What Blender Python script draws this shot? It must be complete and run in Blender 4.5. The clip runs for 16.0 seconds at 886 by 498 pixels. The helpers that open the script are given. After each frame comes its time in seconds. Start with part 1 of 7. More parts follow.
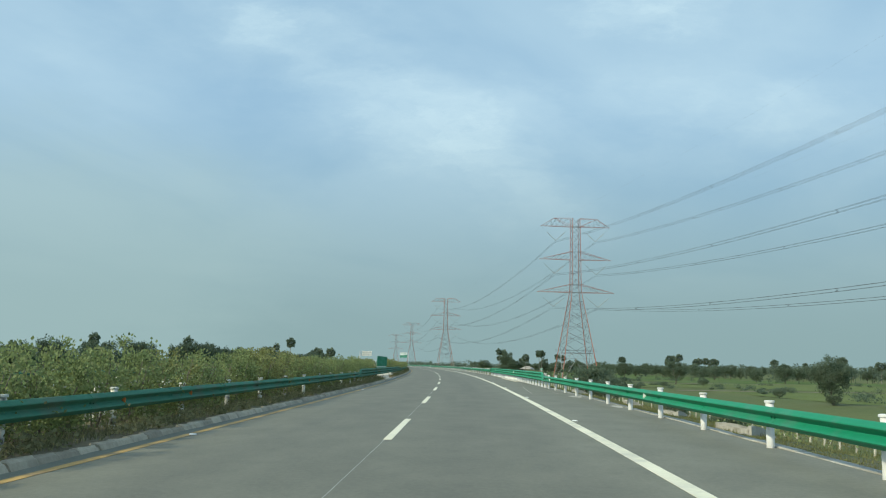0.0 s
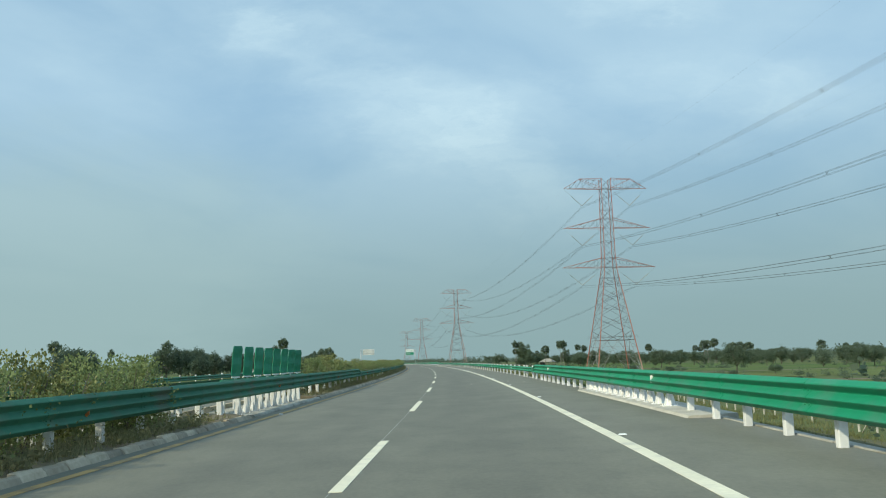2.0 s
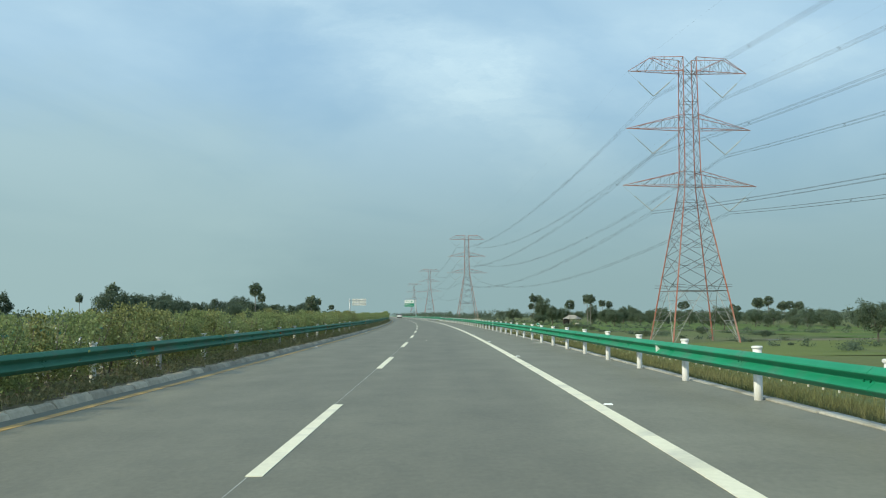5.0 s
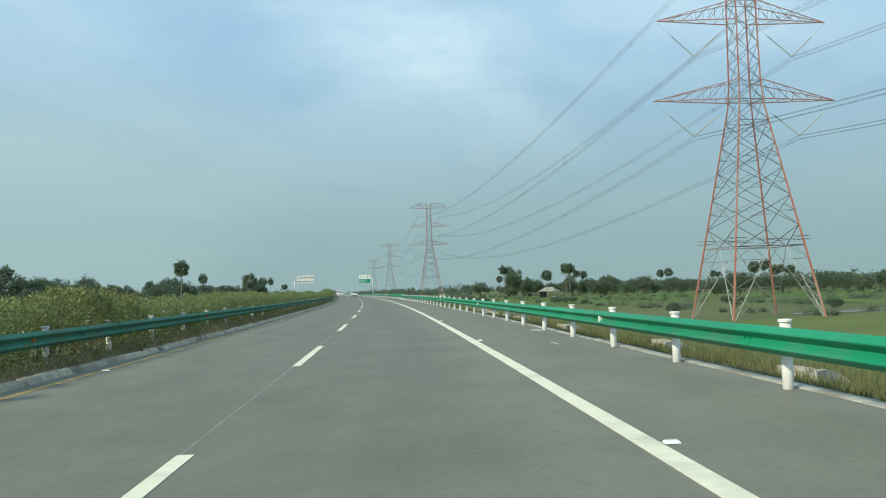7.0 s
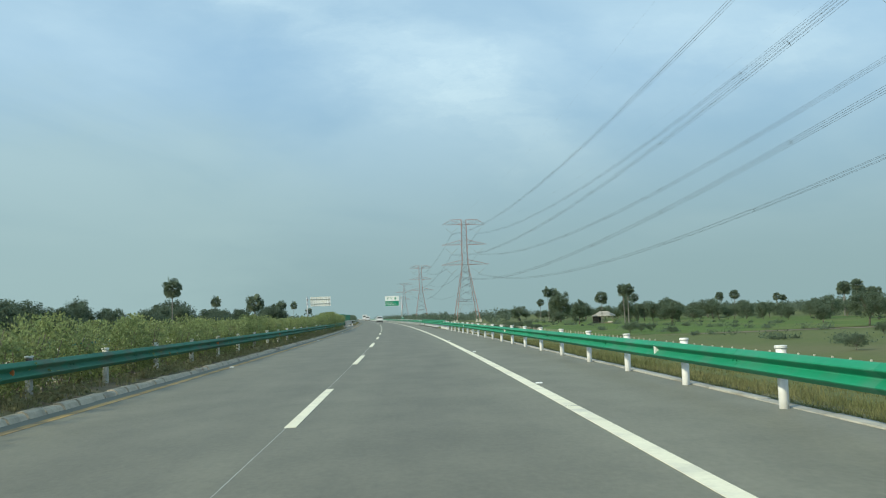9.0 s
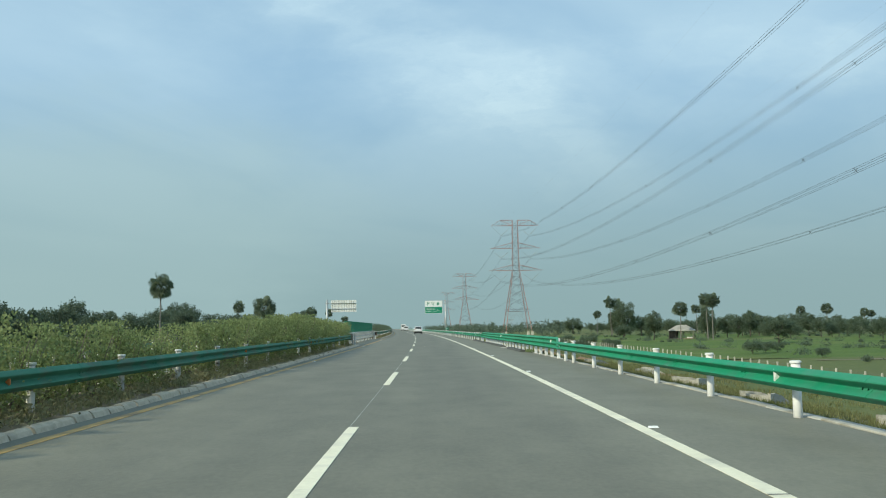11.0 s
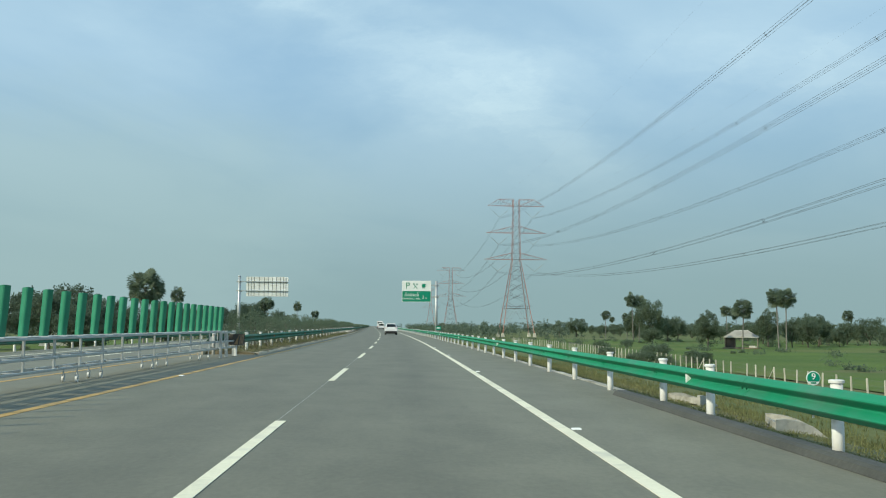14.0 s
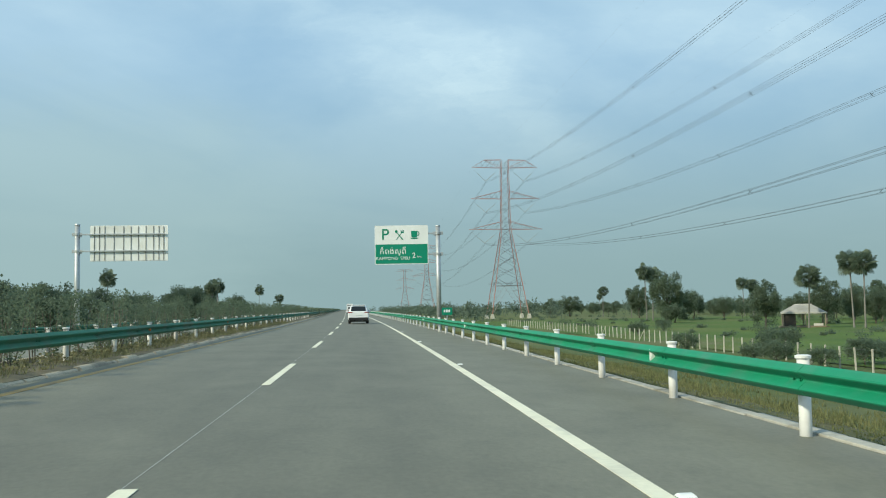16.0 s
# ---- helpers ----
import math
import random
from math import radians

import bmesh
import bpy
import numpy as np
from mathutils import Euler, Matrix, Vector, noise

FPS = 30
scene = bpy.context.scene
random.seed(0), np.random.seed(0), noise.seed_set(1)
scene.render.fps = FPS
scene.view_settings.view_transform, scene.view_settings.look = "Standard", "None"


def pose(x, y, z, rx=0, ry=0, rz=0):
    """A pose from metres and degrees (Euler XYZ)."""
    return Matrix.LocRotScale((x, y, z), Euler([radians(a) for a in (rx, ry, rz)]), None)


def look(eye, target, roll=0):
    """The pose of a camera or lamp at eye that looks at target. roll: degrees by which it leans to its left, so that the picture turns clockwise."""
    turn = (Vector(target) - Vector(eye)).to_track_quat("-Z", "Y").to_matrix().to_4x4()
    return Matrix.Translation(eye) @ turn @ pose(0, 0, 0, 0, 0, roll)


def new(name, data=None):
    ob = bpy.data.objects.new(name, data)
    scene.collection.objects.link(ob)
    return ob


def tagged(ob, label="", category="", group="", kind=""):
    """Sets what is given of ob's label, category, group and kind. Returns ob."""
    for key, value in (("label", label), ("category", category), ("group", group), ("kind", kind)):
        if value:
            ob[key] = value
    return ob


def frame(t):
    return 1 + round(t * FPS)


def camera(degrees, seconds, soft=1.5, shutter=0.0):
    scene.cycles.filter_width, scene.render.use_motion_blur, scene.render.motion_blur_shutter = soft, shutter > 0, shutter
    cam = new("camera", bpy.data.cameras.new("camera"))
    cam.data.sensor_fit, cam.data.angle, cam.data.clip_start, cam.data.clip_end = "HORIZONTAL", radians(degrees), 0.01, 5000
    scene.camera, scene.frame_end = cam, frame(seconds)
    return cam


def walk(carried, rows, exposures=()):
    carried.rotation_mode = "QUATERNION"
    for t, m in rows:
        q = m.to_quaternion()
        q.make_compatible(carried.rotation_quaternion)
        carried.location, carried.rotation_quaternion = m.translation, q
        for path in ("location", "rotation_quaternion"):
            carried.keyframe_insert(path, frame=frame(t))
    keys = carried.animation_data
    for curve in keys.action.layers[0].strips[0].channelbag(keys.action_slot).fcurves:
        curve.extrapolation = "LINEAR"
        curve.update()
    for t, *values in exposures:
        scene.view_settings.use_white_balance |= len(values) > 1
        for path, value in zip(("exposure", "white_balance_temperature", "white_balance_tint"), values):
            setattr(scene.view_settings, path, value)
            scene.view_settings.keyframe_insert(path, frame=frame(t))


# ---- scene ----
cam = camera(52.40, 16.0, soft=1.1, shutter=0.0)
# seconds, eye x y z, yaw, pitch, roll
ROWS = [
    (0, 1.317, -16.002, 1.329, 1.303, 7.279, -0.890),
    (0.5, 1.344, -3.107, 1.329, 1.825, 7.592, -0.304),
    (1, 1.340, 9.778, 1.328, 1.928, 6.978, 0.095),
    (1.5, 1.285, 22.644, 1.337, 1.709, 6.609, 1.027),
    (2, 1.161, 35.491, 1.328, 2.171, 7.065, 1.573),
    (2.5, 0.989, 48.313, 1.328, 2.437, 7.149, 0.947),
    (3, 0.748, 61.114, 1.325, 2.558, 6.313, 0.037),
    (3.5, 0.407, 73.910, 1.343, 2.764, 5.393, -0.110),
    (6, -1.948, 138.040, 1.318, 2.209, 3.634, 0.935),
    (6.5, -2.621, 150.715, 1.294, 1.070, 3.123, 1.212),
    (7, -3.363, 163.331, 1.302, 0.325, 2.585, 2.045),
    (7.5, -4.184, 175.905, 1.321, -0.205, 2.580, 2.114),
    (8, -5.085, 188.452, 1.334, 0.280, 3.174, 2.122),
    (8.5, -6.053, 200.970, 1.332, 1.370, 3.777, 2.183),
    (11, -11.772, 263.324, 1.331, 4.927, 4.973, 0.969),
    (11.5, -12.940, 275.713, 1.305, 5.662, 3.891, 1.214),
    (12, -14.116, 288.091, 1.334, 5.073, 3.952, 1.017),
    (12.5, -15.298, 300.500, 1.322, 3.384, 5.105, -0.724),
    (13, -16.481, 312.945, 1.330, 2.726, 6.341, -1.240),
    (13.5, -17.690, 325.391, 1.319, 3.530, 6.264, -0.497),
    (14, -18.961, 337.902, 1.302, 3.799, 4.886, -0.372),
    (14.5, -20.326, 350.425, 1.275, 4.162, 3.851, -0.130),
    (15, -21.748, 363.053, 1.292, 4.430, 4.468, 0.044),
    (15.5, -23.206, 375.689, 1.288, 3.487, 4.368, 0.308),
    (16, -24.670, 388.283, 1.279, 2.111, 3.718, 0.985),
]
walk(cam, [(t, pose(x, y, z, 90 + pitch, roll, yaw)) for t, x, y, z, yaw, pitch, roll in ROWS], exposures=[(0.0, -0.02, 6280, 4.0), (3.5, 0.0, 6280, 4.0), (6.0, 0.07, 6280, 4.0), (7.2, 0.09, 6280, 4.0), (8.5, 0.06, 6280, 4.0), (11.0, 0.0, 6280, 4.0), (12.0, 0.05, 6280, 4.0), (13.5, -0.03, 6280, 4.0), (14.5, 0.03, 6280, 4.0), (16.0, 0.03, 6280, 4.0)])

# ==== world and light ====
SUN_EL, SUN_AZ = 34.0, 231.0   # degrees; azimuth clockwise from +y, the sun stands over the median side
world = bpy.data.worlds.new("hazy_sky")
scene.world = world
world.use_nodes = True
wn, wl = world.node_tree.nodes, world.node_tree.links
wn.clear()


def wnode(kind, **sets):
    n = wn.new(kind)
    for k, val in sets.items():
        if k == "op":
            n.operation = val
        elif k == "blend":
            n.blend_type = val
    return n


sky = wn.new("ShaderNodeTexSky")
sky.sky_type, sky.sun_disc = "NISHITA", False
sky.sun_elevation, sky.sun_rotation = radians(SUN_EL), radians(SUN_AZ)
sky.air_density, sky.dust_density, sky.ozone_density = 1.0, 3.0, 1.5
coord = wn.new("ShaderNodeTexCoord")
split = wn.new("ShaderNodeSeparateXYZ")
wl.new(coord.outputs["Generated"], split.inputs[0])
# thin, drawn-out cloud sheets: the direction is laid on a plane overhead
height = wnode("ShaderNodeMath", op="MAXIMUM")
wl.new(split.outputs["Z"], height.inputs[0])
height.inputs[1].default_value = 0.0
lift = wnode("ShaderNodeMath", op="ADD")
wl.new(height.outputs[0], lift.inputs[0])
lift.inputs[1].default_value = 0.16
flat_dir = wn.new("ShaderNodeVectorMath")
flat_dir.operation = "DIVIDE"
spread = wn.new("ShaderNodeCombineXYZ")
for i in range(3):
    wl.new(lift.outputs[0], spread.inputs[i])
wl.new(coord.outputs["Generated"], flat_dir.inputs[0])
wl.new(spread.outputs[0], flat_dir.inputs[1])
place = wn.new("ShaderNodeMapping")
place.vector_type = "TEXTURE"
place.inputs["Rotation"].default_value = (0, 0, radians(-24))
place.inputs["Scale"].default_value = (1.3, 2.2, 1.0)
place.inputs["Location"].default_value = (1.25, 0.25, 0)
wl.new(flat_dir.outputs[0], place.inputs["Vector"])
clouds = wn.new("ShaderNodeTexNoise")
clouds.inputs["Scale"].default_value, clouds.inputs["Detail"].default_value = 1.7, 6.5
clouds.inputs["Roughness"].default_value, clouds.inputs["Distortion"].default_value = 0.50, 0.45
wl.new(place.outputs[0], clouds.inputs["Vector"])
cloud_ramp = wn.new("ShaderNodeValToRGB")
cloud_ramp.color_ramp.interpolation = "EASE"
cloud_ramp.color_ramp.elements[0].position, cloud_ramp.color_ramp.elements[0].color = 0.32, (0, 0, 0, 1)
cloud_ramp.color_ramp.elements[1].position, cloud_ramp.color_ramp.elements[1].color = 0.70, (1, 1, 1, 1)
wl.new(clouds.outputs["Fac"], cloud_ramp.inputs[0])
# single cloud wisps ahead: where they stand (sideways and upwards over forwards), their half sizes, tilt and thickness
WISPS = ((-0.245, 0.377, 0.055, 0.050, 0, 0.50), (-0.155, 0.354, 0.085, 0.032, -15, 0.65), (-0.036, 0.288, 0.150, 0.045, -8, 0.90), (-0.003, 0.239, 0.115, 0.050, -35, 0.65),
         (0.067, 0.187, 0.100, 0.036, -25, 0.45), (0.210, 0.413, 0.085, 0.034, 5, 1.20), (0.259, 0.277, 0.190, 0.055, 5, 0.75), (0.348, 0.288, 0.070, 0.027, 20, 0.45),
         (0.325, 0.394, 0.090, 0.050, 25, 0.25), (-0.379, 0.362, 0.160, 0.070, -10, 0.30), (-0.190, 0.405, 0.130, 0.034, -5, 0.50), (0.432, 0.322, 0.090, 0.042, 15, 0.20))
ahead = wnode("ShaderNodeMath", op="MAXIMUM")
wl.new(split.outputs["Y"], ahead.inputs[0])
ahead.inputs[1].default_value = 0.05
flat_u, flat_v = wnode("ShaderNodeMath", op="DIVIDE"), wnode("ShaderNodeMath", op="DIVIDE")
for node, axis in ((flat_u, "X"), (flat_v, "Z")):
    wl.new(split.outputs[axis], node.inputs[0])
    wl.new(ahead.outputs[0], node.inputs[1])
plane = wn.new("ShaderNodeCombineXYZ")
wl.new(flat_u.outputs[0], plane.inputs[0])
wl.new(flat_v.outputs[0], plane.inputs[1])
drawn = wn.new("ShaderNodeMapping")
drawn.inputs["Scale"].default_value = (0.6, 1.5, 1.0)
drawn.inputs["Rotation"].default_value = (0, 0, radians(12))
wl.new(plane.outputs[0], drawn.inputs["Vector"])
curl = wn.new("ShaderNodeTexNoise")
curl.inputs["Scale"].default_value, curl.inputs["Detail"].default_value, curl.inputs["Roughness"].default_value = 8.0, 8.0, 0.66
wl.new(drawn.outputs[0], curl.inputs["Vector"])
shift = wn.new("ShaderNodeVectorMath")
shift.operation = "MULTIPLY_ADD"
wl.new(curl.outputs["Color"], shift.inputs[0])
shift.inputs[1].default_value = (0.26, 0.13, 0.0)
wl.new(plane.outputs[0], shift.inputs[2])
wisp_sum = None
for u, v, w, h, tilt, thick in WISPS:
    spot = wn.new("ShaderNodeMapping")
    spot.vector_type = "TEXTURE"
    spot.inputs["Location"].default_value = (u + 0.13, v + 0.065, 0)
    spot.inputs["Rotation"].default_value = (0, 0, radians(tilt))
    spot.inputs["Scale"].default_value = (w * 1.45, h * 1.7, 1.0)
    wl.new(shift.outputs[0], spot.inputs["Vector"])
    ball = wn.new("ShaderNodeTexGradient")
    ball.gradient_type = "SPHERICAL"
    wl.new(spot.outputs[0], ball.inputs[0])
    soft_edge = wn.new("ShaderNodeMapRange")
    soft_edge.interpolation_type = "SMOOTHSTEP"
    soft_edge.inputs["To Max"].default_value = thick * 0.52
    wl.new(ball.outputs["Fac"], soft_edge.inputs[0])
    if wisp_sum is None:
        wisp_sum = soft_edge.outputs[0]
    else:
        more = wnode("ShaderNodeMath", op="ADD")
        wl.new(wisp_sum, more.inputs[0])
        wl.new(soft_edge.outputs[0], more.inputs[1])
        wisp_sum = more.outputs[0]
# the wisps are torn into fine streaks
torn_way = wn.new("ShaderNodeMapping")
torn_way.inputs["Scale"].default_value = (0.8, 1.35, 1.0)
torn_way.inputs["Rotation"].default_value = (0, 0, radians(18))
wl.new(shift.outputs[0], torn_way.inputs["Vector"])
torn = wn.new("ShaderNodeTexNoise")
torn.inputs["Scale"].default_value, torn.inputs["Detail"].default_value, torn.inputs["Roughness"].default_value = 15.0, 7.0, 0.6
wl.new(torn_way.outputs[0], torn.inputs["Vector"])
torn_range = wn.new("ShaderNodeMapRange")
for slot, value in (("From Min", 0.30), ("From Max", 0.70), ("To Min", 0.50), ("To Max", 1.35)):
    torn_range.inputs[slot].default_value = value
wl.new(torn.outputs["Fac"], torn_range.inputs[0])
streaks = wnode("ShaderNodeMath", op="MULTIPLY")
wl.new(wisp_sum, streaks.inputs[0])
wl.new(torn_range.outputs[0], streaks.inputs[1])
wisp_sum = streaks.outputs[0]
# a broad pale bank of haze low on the median side
bank_spot = wn.new("ShaderNodeMapping")
bank_spot.vector_type = "TEXTURE"
bank_spot.inputs["Location"].default_value = (-0.52 + 0.13, 0.11 + 0.065, 0)
bank_spot.inputs["Scale"].default_value = (0.42, 0.20, 1.0)
wl.new(shift.outputs[0], bank_spot.inputs["Vector"])
bank_ball = wn.new("ShaderNodeTexGradient")
bank_ball.gradient_type = "SPHERICAL"
wl.new(bank_spot.outputs[0], bank_ball.inputs[0])
bank_soft = wn.new("ShaderNodeMapRange")
bank_soft.interpolation_type = "SMOOTHSTEP"
bank_soft.inputs["From Max"].default_value = 0.55
bank_soft.inputs["To Max"].default_value = 0.42
wl.new(bank_ball.outputs["Fac"], bank_soft.inputs[0])
# haze towards the horizon
haze_ramp = wn.new("ShaderNodeValToRGB")
haze_ramp.color_ramp.interpolation = "EASE"
for e, p, c in zip(haze_ramp.color_ramp.elements, (0.0, 0.30), (1.0, 0.0)):
    e.position, e.color = p, (c, c, c, 1)
wl.new(height.outputs[0], haze_ramp.inputs[0])
blue = wn.new("ShaderNodeMix")
blue.data_type, blue.blend_type = "RGBA", "MIX"
SKY_TINT, HAZE, CLOUD, HAZE_BANK = (0.362, 0.575, 0.778, 1), (0.296, 0.413, 0.424, 1), (0.615, 0.785, 0.885, 1), (0.44, 0.575, 0.575, 1)
scale_sky = wn.new("ShaderNodeVectorMath")
scale_sky.operation = "SCALE"
scale_sky.inputs["Scale"].default_value = 0.115
wl.new(sky.outputs[0], scale_sky.inputs[0])
blue.inputs[0].default_value = 0.75
wl.new(scale_sky.outputs[0], blue.inputs[6])
blue.inputs[7].default_value = SKY_TINT
cloudy = wn.new("ShaderNodeMix")
cloudy.data_type = "RGBA"
amount = wnode("ShaderNodeMath", op="MULTIPLY")
amount.inputs[1].default_value = 0.46
wl.new(cloud_ramp.outputs[0], amount.inputs[0])
cover = wnode("ShaderNodeMath", op="MULTIPLY_ADD")
cover.use_clamp = True
wl.new(wisp_sum, cover.inputs[0])
cover.inputs[1].default_value = 0.85
wl.new(amount.outputs[0], cover.inputs[2])
wl.new(cover.outputs[0], cloudy.inputs[0])
wl.new(blue.outputs[2], cloudy.inputs[6])
cloudy.inputs[7].default_value = CLOUD
hazy = wn.new("ShaderNodeMix")
hazy.data_type = "RGBA"
wl.new(haze_ramp.outputs[0], hazy.inputs[0])
wl.new(cloudy.outputs[2], hazy.inputs[6])
hazy.inputs[7].default_value = HAZE
banked = wn.new("ShaderNodeMix")
banked.data_type = "RGBA"
wl.new(bank_soft.outputs[0], banked.inputs[0])
wl.new(hazy.outputs[2], banked.inputs[6])
banked.inputs[7].default_value = HAZE_BANK
back = wn.new("ShaderNodeBackground")
wl.new(banked.outputs[2], back.inputs["Color"])
back.inputs["Strength"].default_value = 1.0
wout = wn.new("ShaderNodeOutputWorld")
wl.new(back.outputs[0], wout.inputs["Surface"])

sun_data = bpy.data.lights.new("sun", "SUN")
sun_data.energy, sun_data.angle, sun_data.color = 3.65, radians(2.0), (1.0, 0.905, 0.67)
sun = new("sun", sun_data)
az, elv = radians(SUN_AZ), radians(SUN_EL)
sun_way = Vector((math.sin(az) * math.cos(elv), math.cos(az) * math.cos(elv), math.sin(elv)))
sun.matrix_world = look(sun_way * 100, (0, 0, 0))

# ==== materials ====


def material(name, a, b, grain=8.0, rough=0.7, metal=0.0, bump=0.0, coarse=0.6, stain=None, stain_amount=0.0, stain_size=0.7, per_piece=0.0,
             stretch=(1, 1, 1), coords="Object", per_island=0.0, through_light=0.0, bump_size=None):
    """Two colours mixed by fine and coarse noise, stains, and a bump from the fine grain."""
    m = bpy.data.materials.new(name)
    m.use_nodes = True
    nt = m.node_tree
    n, l = nt.nodes, nt.links
    bsdf = n["Principled BSDF"]
    bsdf.inputs["Roughness"].default_value, bsdf.inputs["Metallic"].default_value = rough, metal
    src = n.new("ShaderNodeTexCoord")
    mp = n.new("ShaderNodeMapping")
    mp.inputs["Scale"].default_value = stretch
    l.new(src.outputs[coords], mp.inputs[0])
    if coords == "Object" and per_piece:
        info = n.new("ShaderNodeObjectInfo")
        off = n.new("ShaderNodeVectorMath")
        off.operation = "SCALE"
        off.inputs[0].default_value = (37.0, 53.0, 71.0)
        l.new(info.outputs["Random"], off.inputs["Scale"])
        l.new(off.outputs[0], mp.inputs["Location"])
    fine = n.new("ShaderNodeTexNoise")
    fine.inputs["Scale"].default_value, fine.inputs["Detail"].default_value, fine.inputs["Roughness"].default_value = grain, 8.0, 0.65
    wide = n.new("ShaderNodeTexNoise")
    wide.inputs["Scale"].default_value, wide.inputs["Detail"].default_value = coarse, 3.0
    for t in (fine, wide):
        l.new(mp.outputs[0], t.inputs["Vector"])
    half = n.new("ShaderNodeMath")
    half.operation = "ADD"
    l.new(fine.outputs["Fac"], half.inputs[0])
    l.new(wide.outputs["Fac"], half.inputs[1])
    ramp = n.new("ShaderNodeValToRGB")
    ramp.color_ramp.elements[0].position, ramp.color_ramp.elements[1].position = 0.36, 0.64
    ramp.color_ramp.elements[0].color, ramp.color_ramp.elements[1].color = (*a, 1), (*b, 1)
    halve = n.new("ShaderNodeMath")
    halve.operation = "MULTIPLY"
    halve.inputs[1].default_value = 0.5
    l.new(half.outputs[0], halve.inputs[0])
    l.new(halve.outputs[0], ramp.inputs[0])
    colour = ramp.outputs[0]
    if stain:
        st = n.new("ShaderNodeTexNoise")
        st.inputs["Scale"].default_value, st.inputs["Detail"].default_value = stain_size, 6.0
        l.new(mp.outputs[0], st.inputs["Vector"])
        sr = n.new("ShaderNodeMapRange")
        sr.inputs["From Min"].default_value, sr.inputs["From Max"].default_value = 0.5, 0.72
        sr.inputs["To Max"].default_value = stain_amount
        l.new(st.outputs["Fac"], sr.inputs[0])
        mx = n.new("ShaderNodeMix")
        mx.data_type = "RGBA"
        l.new(sr.outputs[0], mx.inputs[0])
        l.new(colour, mx.inputs[6])
        mx.inputs[7].default_value = (*stain, 1)
        colour = mx.outputs[2]
    if per_piece or per_island:
        if per_island:
            rnd = n.new("ShaderNodeNewGeometry").outputs["Random Per Island"]
        else:
            rnd = n.new("ShaderNodeObjectInfo").outputs["Random"]
        vr = n.new("ShaderNodeMapRange")
        k = per_piece or per_island
        vr.inputs["To Min"].default_value, vr.inputs["To Max"].default_value = 1 - k, 1 + k
        l.new(rnd, vr.inputs[0])
        hs = n.new("ShaderNodeHueSaturation")
        l.new(vr.outputs[0], hs.inputs["Value"])
        l.new(colour, hs.inputs["Color"])
        colour = hs.outputs[0]
    l.new(colour, bsdf.inputs["Base Color"])
    if bump:
        bp = n.new("ShaderNodeBump")
        bp.inputs["Strength"].default_value, bp.inputs["Distance"].default_value = bump, bump_size or 0.02
        l.new(fine.outputs["Fac"], bp.inputs["Height"])
        l.new(bp.outputs[0], bsdf.inputs["Normal"])
    if through_light:
        tr = n.new("ShaderNodeBsdfTranslucent")
        l.new(colour, tr.inputs["Color"])
        ms = n.new("ShaderNodeMixShader")
        ms.inputs[0].default_value = through_light
        l.new(bsdf.outputs[0], ms.inputs[1])
        l.new(tr.outputs[0], ms.inputs[2])
        l.new(ms.outputs[0], n["Material Output"].inputs["Surface"])
    return m


M_ASPHALT = material("worn_asphalt", (0.142, 0.138, 0.102), (0.204, 0.198, 0.147), 16.0, 0.66, bump=0.6, coarse=0.9, stain=(0.108, 0.106, 0.083), stain_amount=0.30,
                     stain_size=3.2, stretch=(1.0, 0.55, 1.0), coords="UV", bump_size=0.006)
M_TAR = material("dark_tar", (0.07, 0.07, 0.066), (0.11, 0.11, 0.10), 20.0, 0.6, coords="Object")
M_WHITE_PAINT = material("road_paint_white", (0.70, 0.665, 0.50), (0.86, 0.82, 0.64), 14.0, 0.6, stain=(0.35, 0.35, 0.32), stain_amount=0.5, stain_size=1.5)
M_YELLOW_PAINT = material("road_paint_yellow", (0.40, 0.245, 0.075), (0.56, 0.36, 0.12), 9.0, 0.65, stain=(0.17, 0.135, 0.09), stain_amount=1.0, stain_size=1.3)
M_KERB = material("kerb_concrete", (0.33, 0.275, 0.20), (0.50, 0.43, 0.325), 9.0, 0.9, bump=0.4, coarse=1.1, stain=(0.10, 0.09, 0.07), stain_amount=0.8, stain_size=1.1, per_piece=0.32)
M_CONCRETE = material("pale_concrete", (0.45, 0.42, 0.345), (0.61, 0.575, 0.49), 9.0, 0.9, bump=0.3, coarse=0.8, stain=(0.25, 0.23, 0.19), stain_amount=0.6, stain_size=0.9, per_piece=0.12)
M_RAIL = material("green_rail_paint", (0.006, 0.205, 0.098), (0.010, 0.250, 0.122), 5.0, 0.58, coarse=0.5, stain=(0.085, 0.20, 0.145), stain_amount=0.55, stain_size=1.4, per_piece=0.07)
# Greyer green than M_RAIL with stronger olive blotches, for the rails on the left.
M_RAIL_DULL = material("dull_green_rail_paint", (0.034, 0.165, 0.098), (0.050, 0.205, 0.125), 5.0, 0.75, coarse=0.5, stain=(0.115, 0.140, 0.095), stain_amount=0.85, stain_size=1.1, per_piece=0.12)
# Dark flaked spots; per_piece also dims single posts to stand for hedge shade.
M_POST_DIRTY_SHADED = material("flaking_shaded_white_post_paint", (0.60, 0.58, 0.52), (0.78, 0.77, 0.73), 9.0, 0.7, coarse=2.0, stain=(0.09, 0.08, 0.06), stain_amount=1.0, stain_size=5.5, per_piece=0.45)
M_EDGING = material("dirty_edging_concrete", (0.30, 0.285, 0.24), (0.46, 0.445, 0.39), 9.0, 0.92, bump=0.5, coarse=0.9, stain=(0.15, 0.135, 0.09), stain_amount=0.9, stain_size=1.2, per_piece=0.18)
